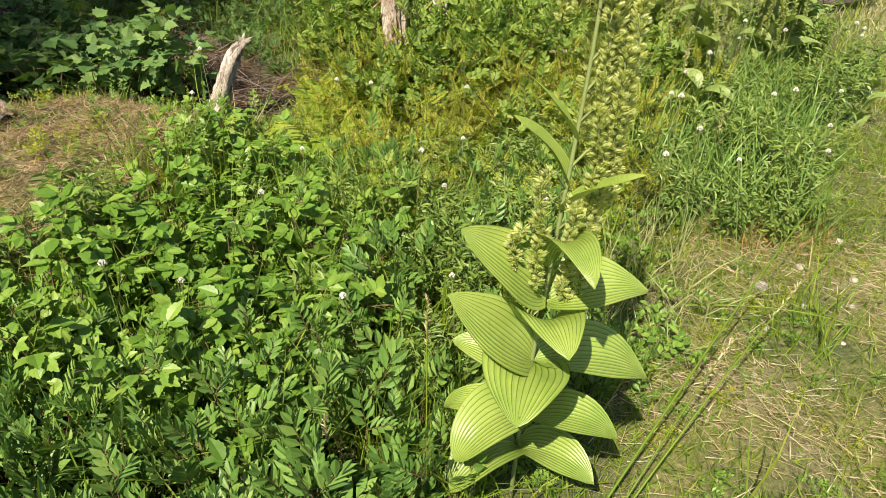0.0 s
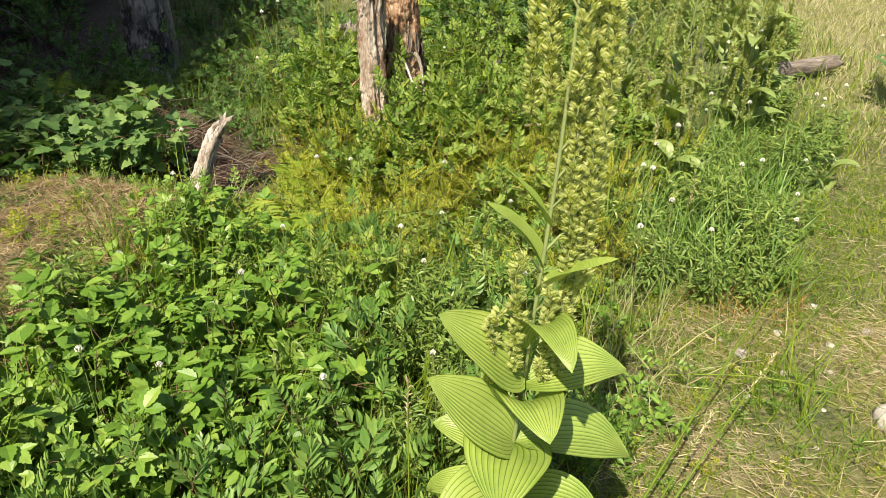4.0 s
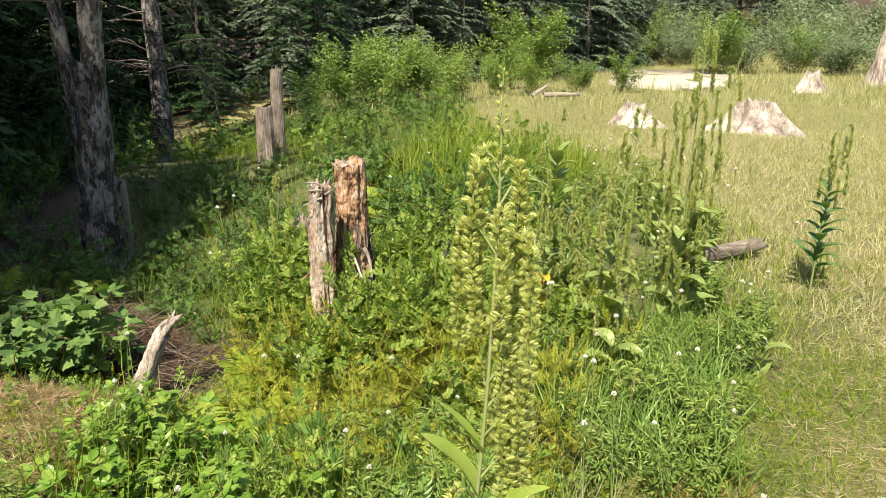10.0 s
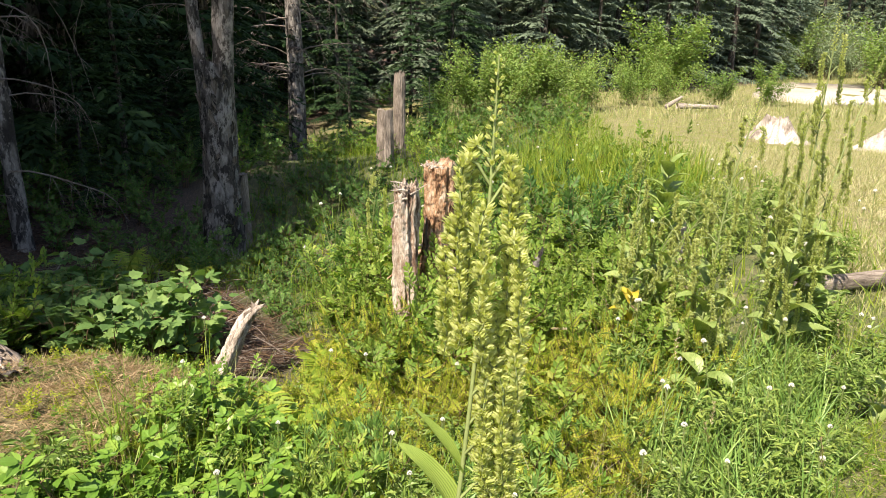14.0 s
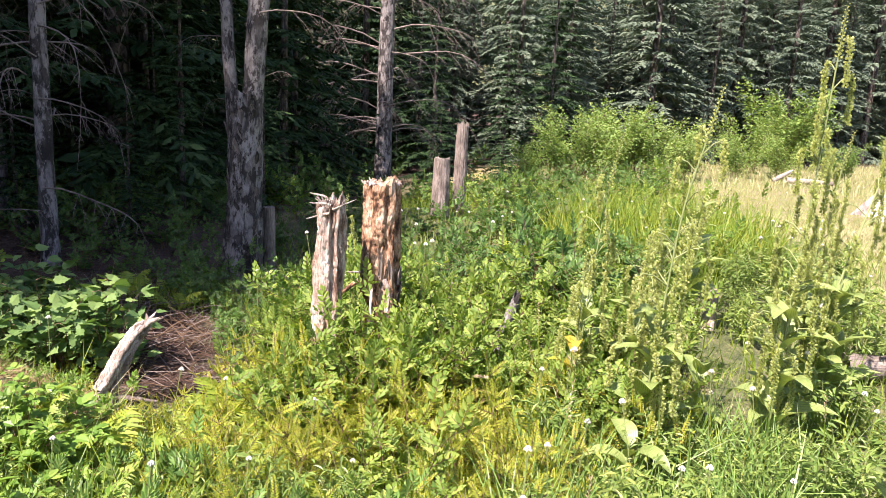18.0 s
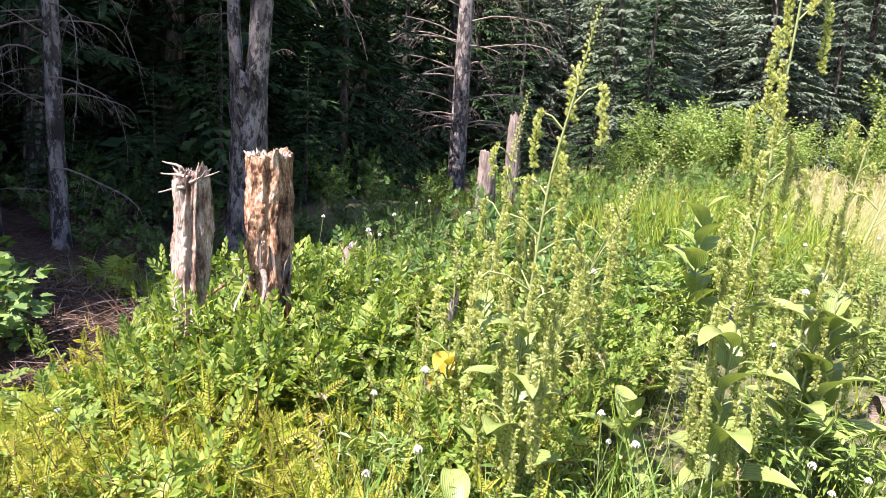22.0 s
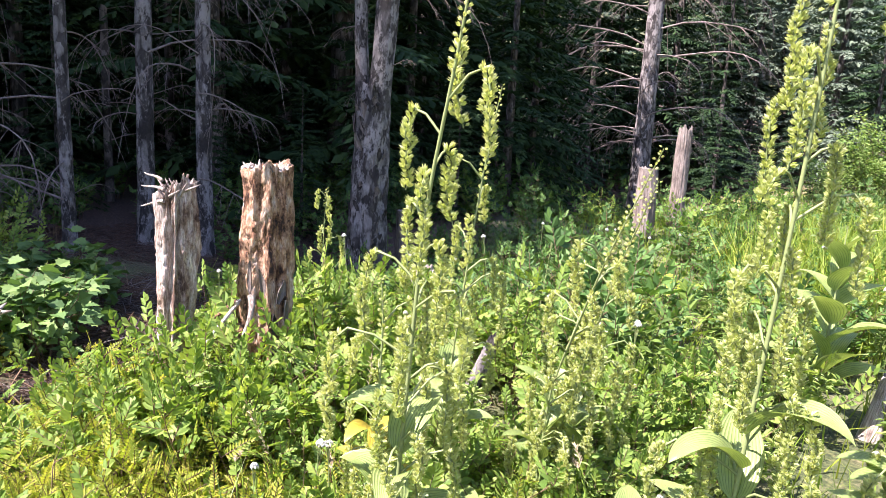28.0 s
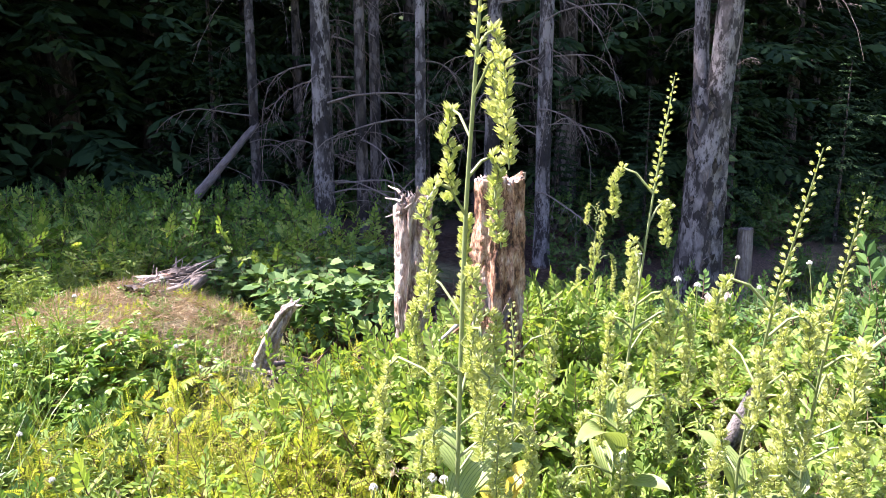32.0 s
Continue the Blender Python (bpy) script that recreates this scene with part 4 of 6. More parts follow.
forked_trunk(-2.70, 7.0)
rgf = np.random.default_rng(17)
for k in range(24):
    az, z = (rgf.uniform(-75, 25), rgf.uniform(0.0, 0.62)) if k < 17 else (rgf.uniform(150, 230), rgf.uniform(0.5, 0.7))
    h, w = rgf.uniform(0.06, 0.14), rgf.uniform(0.02, 0.05)
    part("bark_flake", make_mesh("bark_flake", [(*flake(w, h, 200 + k), 0)], [M_POST if k % 3 else M_BARK_DARK]), BODIES[big_stump.name], m=pose(0.096 * math.cos(radians(az)), 0.096 * math.sin(radians(az)), z, rgf.uniform(-10, 10), rgf.uniform(-14, 14), az - 90))
stump("post_stump", -1.83, 10.49, 0.80, 0.11, "grey weathered post-like stump among the shrubs", M_POST, 73, 0.04, (0.0, 0.0), 5, M_POST, -0.2, 1.0, 0.08)
stump("post_stump", -1.76, 11.18, 1.27, 0.085, "tall dark broken stump with a ragged top", M_POST, 74, 0.10, (0.0, 0.0), 7, M_POST, -0.2, 1.0, 0.1)
stump("cut_stump", -2.66, 7.40, 0.78, 0.06, "short grey cut stump beside the forked trunk", M_POST, 75, 0.01, (0, 0), 0, M_POST, -0.59, 0.6, 0.05)
stump("rotten_stump", -0.6, 5.65, 0.43, 0.07, "pale rotten stump top among leaves", M_SILVER, 76, 0.05, (0, 0), 4, M_SILVER, -0.2)


def snag():
    """The bleached, bent root that stands out of the litter."""
    t = thing("driftwood_snag", "bleached silver driftwood root standing bent in the litter", "dead wood", pose(-1.06, 3.46, -0.08))
    pts = np.array([[-0.03, -0.03, -0.1], [-0.01, 0.0, 0.02], [0.025, 0.03, 0.10], [0.05, 0.06, 0.18], [0.08, 0.10, 0.26], [0.12, 0.13, 0.32], [0.16, 0.16, 0.345]])
    k = np.linspace(0, 6, 40)
    line = np.stack([np.interp(k, range(7), pts[:, i]) for i in range(3)], -1)
    rad = np.interp(k, [0, 1, 3, 5, 6], [0.050, 0.036, 0.028, 0.027, 0.024])
    rg = np.random.default_rng(4)
    for s in range(11):
        a = s / 10 * 2 * np.pi + 0.16 * k + 0.25 * np.sin(k + s)
        r = rad * (0.15 if s == 10 else rg.uniform(0.7, 1.15))
        strand = line + np.stack([np.cos(a) * r, np.sin(a) * r, 0.35 * r * np.cos(a + 1)], -1)
        n = 40 - int(rg.integers(0, 7))
        w = rg.uniform(0.009, 0.016) * np.interp(np.arange(n), [0, n - 6, n - 1], [1.25, 0.8, 0.12]) if s < 10 else np.interp(np.arange(n), [0, n - 1], [0.034, 0.012])
        v, f = tubes([(strand[:n], w)], 7)
        for i in range(len(v)):
            p = Vector(v[i])
            v[i] += np.array(noise.noise_vector(p * 60)) * 0.009
        part("root_strand", make_mesh("root_strand", [(v, f, 0)], [M_BONE if s % 2 else M_SILVER]), t)
    for s, (d, L) in enumerate((((0.4, 0.5, 0.1), 0.07), ((0.1, 0.6, 0.5), 0.06), ((0.6, 0.2, 0.3), 0.06), ((-0.3, 0.1, 0.9), 0.04))):
        q = np.linspace(0, 1, 4)[:, None]
        part("prong", make_mesh("prong", [(*tubes([(line[-6] + unit(np.array(d)) * L * q, np.array([0.014, 0.011, 0.006, 0.002]))], 6), 0)], [M_SILVER]), t)
    for s, (x, y) in enumerate(((-0.25, -0.08), (0.2, 0.1), (-0.15, 0.2))):
        q = np.linspace(0, 1, 6)[:, None]
        part("side_root", make_mesh("side_root", [(*tubes([(np.array([0, 0, 0.0]) + np.array([x, y, -0.03]) * q, 0.018 * (1 - 0.7 * q[:, 0]))], 6), 0)], [M_DEADWOOD]), t)


snag()
fallen("grey_stick", (0.36, 4.93, -0.14), (0.47, 5.01, 0.22), 0.036, "short charred grey stub of wood leaning in the plants", M_BARK, 62, 2)
fallen("log", (2.30, 5.52, -0.09), (3.04, 5.80, -0.06), 0.075, "short weathered grey log lying in the grass", M_POST, 63, 2)
fallen("broken_stub", (1.58, 6.2, -0.2), (1.62, 6.3, 0.12), 0.045, "broken silvery stub standing in the plants", M_SILVER, 64, 1)


def cut_stump(x, y, w, h, label, seed):
    """An old wide stump, bleached, with buttressed flanks."""
    rg = np.random.default_rng(seed)
    t = thing("old_stump", label, "stump", pose(*spot(x, y, -0.1), 0, 0, rg.uniform(0, 360)))
    sides, rings = 90, 24
    v = np.zeros((rings, sides, 3))
    for i in range(rings):
        q = i / (rings - 1)
        for j in range(sides):
            a = j / sides * 2 * np.pi
            k = 1 + 0.13 * math.sin(5 * a + seed) + 0.10 * math.sin(11 * a + 2 * seed + q) + 0.22 * noise.noise(Vector((math.cos(a) * 7, math.sin(a) * 7, q * 1.2 + seed)))
            r = w / 2 * (0.30 + 0.70 * (1 - q) ** 1.25) * k
            zz = h * q * (0.92 + 0.25 * noise.noise(Vector((math.cos(a) * 2.5, math.sin(a) * 2.5, seed))) + 0.30 * noise.noise(Vector((math.cos(a) * 9, math.sin(a) * 9, seed + 2.0))) * q)
            v[i, j] = (r * math.cos(a), r * math.sin(a), zz)
    i, j = np.meshgrid(np.arange(rings - 1), np.arange(sides), indexing="ij")
    f = np.stack([i * sides + j, i * sides + (j + 1) % sides, (i + 1) * sides + (j + 1) % sides, (i + 1) * sides + j], -1).reshape(-1, 4)
    v = v.reshape(-1, 3)
    c = v[-sides:].mean(0)
    n0 = len(v)
    v = np.concatenate([v, [c]])
    pcs = [(v, f, 0), (np.concatenate([v[-sides - 1:-1], [c]]), np.array([[k, (k + 1) % sides, sides] for k in range(sides)]), 0)]
    part("body", make_mesh("body", pcs, [M_PALE_STUMP]), t)


cut_stump(6.72, 13.6, 1.9, 0.66, "wide bleached old tree stump in the meadow", 3)
cut_stump(4.75, 14.6, 1.2, 0.5, "bleached grey old stump behind the plants", 5)
cut_stump(13.0, 23.1, 1.15, 0.75, "small white bleached stump by the clearing", 8)
cut_stump(17.4, 26.4, 0.95, 1.9, "tall white bleached stump at the field edge", 11)
fallen("fallen_log", (3.9, 20.5, -0.02), (5.0, 20.8, -0.04), 0.075, "bleached fallen log lying at the edge of the bushes", M_PALE_STUMP, 65, 3)
fallen("fallen_log", (3.6, 20.5, -0.05), (4.0, 20.6, 0.2), 0.06, "bleached curved log end rising from the grass", M_PALE_STUMP, 66, 1)


def mound_wood():
    t = thing("rotten_log", "rotten log with shredded grey splinters on the earth mound", "dead wood", pose(-1.95, 2.94, 0.10, 0, 0, 62))
    for k, (x, z, r, l, a) in enumerate(((0.0, 0.035, 0.07, 0.58, -88), (0.10, 0.02, 0.045, 0.42, -84), (-0.06, 0.09, 0.035, 0.36, -92))):
        v, f = shaft(l, r, r * 0.7, 24, 40, 0.3, 81 + k, (0.08 * k, 0), 0.1, 0.12, 1.8)
        part("log_piece", make_mesh("log_piece", clean_quads(v, f), [(M_BARK_DARK, M_POST, M_GREY_ROT)[k]]), t, m=pose(x, -0.3 + 0.06 * k, z, a, 0, 0))
    rg = np.random.default_rng(5)
    for k in range(80):
        q = np.linspace(0, 1, 5)[:, None]
        p0 = np.array([rg.uniform(-0.11, 0.13), rg.uniform(-0.3, 0.25), rg.uniform(0.03, 0.13)])
        d = np.array([rg.normal(0, 0.3), rg.normal(0.9, 0.3), rg.normal(0.05, 0.14)])
        L = rg.uniform(0.08, 0.30)
        if k % 27 == 5:
            d, L = np.array([0.1, 0.2, 1.0]), 0.13
        part("splinter", make_mesh("splinter", [(*tubes([(p0 + d * L * q + np.array([0, 0, -0.10 * L]) * q ** 2, rg.uniform(0.004, 0.009) * (1 - 0.75 * q[:, 0]))], 4), 0)], [(M_POST, M_DEADWOOD, M_SILVER)[k % 3]]), t)


mound_wood()


# ---- low plants ----
def shrub_mesh(seed, h, spread, stems, leaves, size, shape, leaf_m, stem_m, droop=0.15, twig=0.16, even=0.55, narrow=1.0):
    """Stems and a cloud of single leaves set along their twigs."""
    rg = np.random.default_rng(seed)
    lines, P, D = [], [], []
    t = np.linspace(0, 1, 6)
    for s in range(stems):
        az, lean = rg.uniform(0, 2 * np.pi), rg.uniform(0.1, 1.0) * spread
        hh = h * rg.uniform(0.55, 1.05)
        d = np.array([math.cos(az), math.sin(az), 0])
        base = d * rg.uniform(0, 0.25) * spread
        line = base + d * (lean * t ** 1.3)[:, None] + np.array([0, 0, 1.0]) * (hh * t * (1.08 - droop * t))[:, None] + rg.normal(0, 0.012, (6, 3)) * t[:, None]
        lines.append((line, 0.0045 * (h / 0.5) ** 0.5 * (1 - 0.8 * t)))
        n = leaves // stems
        u = rg.uniform(0.18, 1.0, n) ** 0.75
        p = np.stack([np.interp(u, t, line[:, i]) for i in range(3)], -1)
        o = unit(rg.normal(0, 1, (n, 3)) * [1, 1, even])
        r = twig * rg.uniform(0.1, 1.0, n) * (1.15 - 0.6 * u)
        P.append(p + o * r[:, None])
        D.append(o * [1, 1, 0.5] + d * 0.35 + [0, 0, 0.15])
        for k in range(0, n, 14):
            lines.append((np.stack([p[k], p[k] + o[k] * r[k] * 0.5 + [0, 0, 0.01], p[k] + o[k] * r[k]]), np.array([0.0022, 0.0016, 0.0008]) * (h / 0.5) ** 0.5))
    P, D = np.concatenate(P), np.concatenate(D)
    n = len(P)
    up = np.array([0, 0, 1.0]) + rg.normal(0, 0.45, (n, 3))
    sz = size * rg.uniform(0.6, 1.25, n)
    lv = soup(shape, turned(D + rg.normal(0, 0.25, (n, 3)), up, sz, sz * narrow), P)
    return make_mesh("branchwork", [(*tubes(lines, 3), 0)], [stem_m]), make_mesh("foliage", [(*lv, 0)], [leaf_m], smooth=False)


def spray(leaf, n, size, angle=50.0, rise=0.25):
    """A leafy twig, 1 long along +y, its leaves in two rows that shorten towards the tip."""
    v, f = leaf
    V, F = [], []
    for k in range(n):
        u = 0.12 + 0.88 * k / (n - 1)
        a = radians(angle * (1 - 0.75 * u ** 3)) * (1 if k % 2 else -1) if k < n - 1 else 0.0
        s = size * (1.12 - 0.42 * u) * (1 + 0.12 * math.sin(5.3 * k))
        c, d = math.cos(a), math.sin(a)
        x, y, z = v[:, 0] * s, v[:, 1] * s, v[:, 2] * s + rise * v[:, 1] * s * (0.6 + 0.4 * math.sin(3.1 * k))
        V.append(np.stack([x * c + y * d, u * 0.85 + y * c - x * d, z - 0.10 * u * u], -1))
        F.append(f + k * len(v))
    return np.concatenate(V), np.concatenate(F)


def sprayed(seed, h, spread, stems, per, length, tmpl, leaf_m, stem_m, droop=0.12, up=0.55):
    """A shrub whose stems carry leafy twigs."""
    rg = np.random.default_rng(seed)
    lines, P, D, S = [], [], [], []
    t = np.linspace(0, 1, 6)
    for s in range(stems):
        az, lean = rg.uniform(0, 2 * np.pi), rg.uniform(0.15, 1.0) * spread
        hh = h * rg.uniform(0.5, 1.05)
        d = np.array([math.cos(az), math.sin(az), 0])
        line = d * rg.uniform(0, 0.25) * spread + d * (lean * t ** 1.3)[:, None] + np.array([0, 0, 1.0]) * (hh * t * (1.08 - droop * t))[:, None] + rg.normal(0, 0.012, (6, 3)) * t[:, None]
        lines.append((line, 0.0045 * (h / 0.5) ** 0.5 * (1 - 0.8 * t)))
        u = np.concatenate([np.linspace(0.25, 0.98, per - 1) + rg.uniform(-0.05, 0.05, per - 1), [1.0]])
        p = np.stack([np.interp(u, t, line[:, i]) for i in range(3)], -1)
        a2 = az + np.arange(per) * 2.3 + rg.uniform(-0.5, 0.5, per)
        o = np.stack([np.cos(a2), np.sin(a2), up * rg.uniform(0.3, 1.6, per)], -1)
        o[-1] = d * 0.3 + [0, 0, 1.0]
        P.append(p)
        D.append(o)
        S.append(length * rg.uniform(0.65, 1.2, per) * (1.15 - 0.4 * u))
    P, D, S = np.concatenate(P), np.concatenate(D), np.concatenate(S)
    for p, o, s in zip(P, unit(D), S):
        lines.append((np.stack([p, p + o * s * 0.85]), np.array([0.0018, 0.0008]) * (h / 0.5) ** 0.5))
    nor = np.array([0, 0, 1.0]) + rg.normal(0, 0.4, D.shape)
    lv = soup(tmpl, turned(D, nor, S), P)
    return make_mesh("branchwork", [(*tubes(lines, 3), 0)], [stem_m]), make_mesh("foliage", [(*lv, 0)], [leaf_m], smooth=False)


SP_HUCK, SP_YEL, SP_FAR = spray(leaf_shape(0.62), 8, 0.37), spray(flat_leaf(0.42), 19, 0.19, 62), spray(flat_leaf(0.58), 7, 0.42)
SP_LANCE, SP_HERB = spray(leaf_shape(0.38, 0.1), 8, 0.5, 42), spray(leaf_shape(0.6), 6, 0.45, 60)
HUCK = [sprayed(100 + k, 0.55, 0.36, 11, 9, 0.14, SP_HUCK, (M_HUCK, M_HUCK_PALE)[k % 2], M_TWIG) for k in range(4)]
HUCK_P = [HUCK[1], HUCK[3]]
HUCK_FAR = [sprayed(105 + k, 0.55, 0.36, 9, 6, 0.18, SP_FAR, (M_HUCK, M_HUCK_PALE)[k % 2], M_TWIG) for k in range(3)]
HUCK_SHADE = [sprayed(115 + k, 0.55, 0.36, 9, 7, 0.16, SP_FAR, M_HUCK_SHADE, M_TWIG) for k in range(3)]
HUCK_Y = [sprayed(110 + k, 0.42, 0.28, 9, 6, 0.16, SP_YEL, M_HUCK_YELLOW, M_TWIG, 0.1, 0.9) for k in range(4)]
def trifoliate():
    """Three pointed, creased leaflets on one stalk."""
    v, f = [], []
    for a, y0, L in ((0, 0.32, 0.68), (62, 0.3, 0.56), (-62, 0.3, 0.56)):
        c, s = math.cos(radians(a)), math.sin(radians(a))
        i = len(v)
        rim = ((0.10, 0.05), (0.21, 0.16), (0.20, 0.22), (0.30, 0.36), (0.27, 0.42), (0.30, 0.56), (0.24, 0.60), (0.22, 0.74), (0.14, 0.77), (0.08, 0.92))
        out = [(0, 0)] + list(rim) + [(0, 1)] + [(-x, y) for x, y in rim[::-1]]
        for x, y in out:
            v.append([(x * c + y * s) * L, y0 + (y * c - x * s) * L, (0.22 * abs(x) - 0.16 * y * y) * L - (0.06 if a else 0)])
        m = len(out)
        v.append([0.5 * s * L, y0 + 0.5 * c * L, -0.05 * L - (0.06 if a else 0)])
        f += [[i + m, i + k, i + (k + 1) % m] for k in range(m)]
    return np.array(v, float), np.array(f)


RASP = [shrub_mesh(120 + k, 0.52, 0.34, 8, 96, 0.088, trifoliate(), M_RASP, M_TWIG, 0.2, 0.14, 0.3) for k in range(3)]
THIMBLE = [shrub_mesh(130 + k, 0.50, 0.34, 9, 92, 0.074, LOBED, M_THIMBLE, M_TWIG, 0.2, 0.15, 0.2) for k in range(2)]
SPIREA = [sprayed(140 + k, 0.40, 0.22, 8, 4, 0.165, SP_LANCE, M_LANCE, M_TWIG, 0.05, 1.6) for k in range(3)]
ASTER = [shrub_mesh(150 + k, 0.48, 0.16, 16, 420, 0.058, LANCE, M_ASTER, M_STEM, 0.05, 0.05, 0.7) for k in range(3)]
HERB = [sprayed(160 + k, 0.20, 0.20, 8, 4, 0.10, SP_HERB, M_HUCK_YELLOW if k == 0 else M_RASP, M_STEM, 0.2, 0.4) for k in range(3)]
ALDER = [shrub_mesh(170 + k, 2.6, 1.45, 20, 3600, 0.115, flat_leaf(0.6), M_ALDER, M_TWIG, 0.1, 0.42, 0.8) for k in range(2)]
WILLOW = [shrub_mesh(180 + k, 2.2, 1.35, 18, 1700, 0.16, flat_leaf(0.34), M_WILLOW, M_TWIG, 0.1, 0.4, 0.8) for k in range(2)]


def place_shrub(name, meshes, x, y, s, label, category, group, lift=-0.02, tall=1.0):
    k = rng.integers(0, len(meshes))
    t = thing(name, label, category, Matrix.LocRotScale(spot(x, y, lift), Euler((rng.normal(0, 0.06), rng.normal(0, 0.06), rng.uniform(0, 6.3))), (s, s, s * tall * rng.uniform(0.9, 1.15))), group)
    tagged(part("branchwork", meshes[k][0], t), kind="stuff")
    tagged(part("foliage", meshes[k][1], t), kind="stuff")


def mesh_arrays(me):
    v, f = np.empty(len(me.vertices) * 3, np.float32), np.empty(len(me.loops), np.int32)
    me.vertices.foreach_get("co", v)
    me.loops.foreach_get("vertex_index", f)
    return v.reshape(-1, 3), f.reshape(-1, 4)


THICKET = []


def plant_far(meshes, x, y, s):
    """A shrub too far off to be told from its neighbours, kept for the one thicket."""
    THICKET.append((meshes[rng.integers(0, len(meshes))], spot(x, y), s, rng.uniform(0, 6.3), rng.uniform(0.9, 1.15)))


def build_thicket():
    pcs, mats = [], []
    for (twigs, leaves), at, s, rz, tall in THICKET:
        m = np.array([[math.cos(rz), -math.sin(rz), 0], [math.sin(rz), math.cos(rz), 0], [0, 0, tall]]) * s
        for me in (twigs, leaves):
            mt = me.materials[0]
            if mt not in mats:
                mats.append(mt)
            v, f = mesh_arrays(me)
            pcs.append((v @ m.T + np.array(at), f, mats.index(mt)))
    tagged(new("shrub_thicket", make_mesh("shrub_thicket", pcs, mats, smooth=False)), "thicket of green berry shrubs before the forest", "shrubs", kind="stuff")


# the trodden line through the meadow, kept free of tall plants
TRODDEN = [(0.19, 0.36), (0.34, 0.37), (0.99, 0.77), (1.8, 1.81), (2.02, 2.3), (2.02, 2.79), (2.2, 2.86), (2.19, 3.17), (2.32, 3.45)]


def path_gap(x, y):
    best = 9.0
    for (ax, ay), (bx, by) in zip(TRODDEN, TRODDEN[1:]):
        dx, dy = bx - ax, by - ay
        u = min(max(((x - ax) * dx + (y - ay) * dy) / (dx * dx + dy * dy), 0), 1)
        best = min(best, math.hypot(x - ax - u * dx, y - ay - u * dy))
    return best


def scatter(count, box, keep, gap, put, tries=40):
    """Places put(x, y) about evenly within box where keep(x, y) holds."""
    done = []
    for _ in range(count * tries):
        if len(done) >= count:
            break
        x, y = rng.uniform(box[0], box[1]), rng.uniform(box[2], box[3])
        if keep(x, y) and all((x - a) ** 2 + (y - b) ** 2 > gap * gap for a, b in done):
            done.append((x, y))
            put(x, y)


def patch(x, y, f=1.3, o=0.0):
    return noise.noise(Vector((x * f + o, y * f, 0.3))) * 0.5 + 0.5


def near_stumps(x, y):
    return min(math.hypot(x + 0.09, y - 4.31), math.hypot(x + 0.29, y - 4.09), math.hypot(x - 0.48, y - 4.9) - 0.14, math.hypot(x + 0.32, y - 3.98) - 0.02) < 0.19


L_HUCK = "leafy green berry shrub with small oval leaves"
L_YEL = "low yellow-green shrub with small leaves in the sun"


scatter(60, (-0.72, 1.3, 3.85, 5.6), lambda x, y: litter_at(x, y) < 0.25 and not near_stumps(x, y) and path_gap(x, y) > 0.8, 0.17, lambda x, y: place_shrub("berry_shrub", HUCK_P if x > -0.6 else HUCK, x, y, rng.uniform(0.75, 1.1) * (0.8 if x > 0.5 else 0.6 if y < 4.2 and x < -0.42 else 0.95), L_HUCK, "shrub", "berry shrubs round the stumps"))
scatter(6, (-0.42, -0.05, 3.68, 3.92), lambda x, y: True, 0.1, lambda x, y: place_shrub("berry_shrub", HUCK_P, x, y, rng.uniform(0.5, 0.65), L_HUCK, "shrub", "berry shrubs round the stumps"))
scatter(8, (-0.10, 0.22, 3.74, 4.02), lambda x, y: True, 0.08, lambda x, y: place_shrub("berry_shrub", HUCK_P, x, y, rng.uniform(0.8, 1.0), L_HUCK, "shrub", "berry shrubs round the stumps"))
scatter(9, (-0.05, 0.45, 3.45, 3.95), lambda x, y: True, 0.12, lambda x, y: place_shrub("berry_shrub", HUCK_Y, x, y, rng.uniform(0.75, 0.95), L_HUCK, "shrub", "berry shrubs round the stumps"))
scatter(34, (-2.3, -0.45, 4.3, 5.6), lambda x, y: litter_at(x, y) < 0.3 and not near_stumps(x, y) and (x > -0.9 or rng.random() < 0.5), 0.2, lambda x, y: place_shrub("berry_shrub", HUCK_SHADE if x < -0.95 else HUCK_P, x, y, rng.uniform(0.7, 1.05) * (0.5 if x < -0.85 else 0.9), L_HUCK, "shrub", "berry shrubs round the stumps"))
scatter(70, (-3.6, 2.6, 5.4, 9.5), lambda x, y: behind_edge(x, y) < -0.4 and litter_at(x, y) < 0.5 and x < 1.3 + 0.12 * (y - 5), 0.32, lambda x, y: place_shrub("berry_shrub", HUCK_SHADE if x < 0.8 or rng.random() < 0.5 else HUCK_FAR, x, y, rng.uniform(0.8, 1.2) * (0.72 if x < -1.0 else 1.0), L_HUCK, "shrub", "berry shrubs before the forest"))
scatter(80, (-5.0, 4.2, 9.5, 19.0), lambda x, y: behind_edge(x, y) < -0.3 and x < (1.3 if y > 10.8 else 2.4), 0.6, lambda x, y: plant_far(HUCK_SHADE if rng.random() < 0.55 else HUCK_FAR, x, y, rng.uniform(0.7, 1.15)))
scatter(54, (-9.0, -2.0, 9.0, 23.0), lambda x, y: -0.6 < behind_edge(x, y) < 2.6, 0.6, lambda x, y: plant_far(HUCK_SHADE, x, y, rng.uniform(0.9, 1.5)))
scatter(26, (-8.0, -1.6, 0.5, 5.0), lambda x, y: -2.6 < behind_edge(x, y) < 0.4 and math.hypot(x + 1.42, y - 2.8) > 0.9 and litter_at(x, y) < 0.97 and y < x * -0.3 + 2.6, 0.42, lambda x, y: plant_far(HUCK_SHADE, x, y, rng.uniform(0.7, 1.15)))
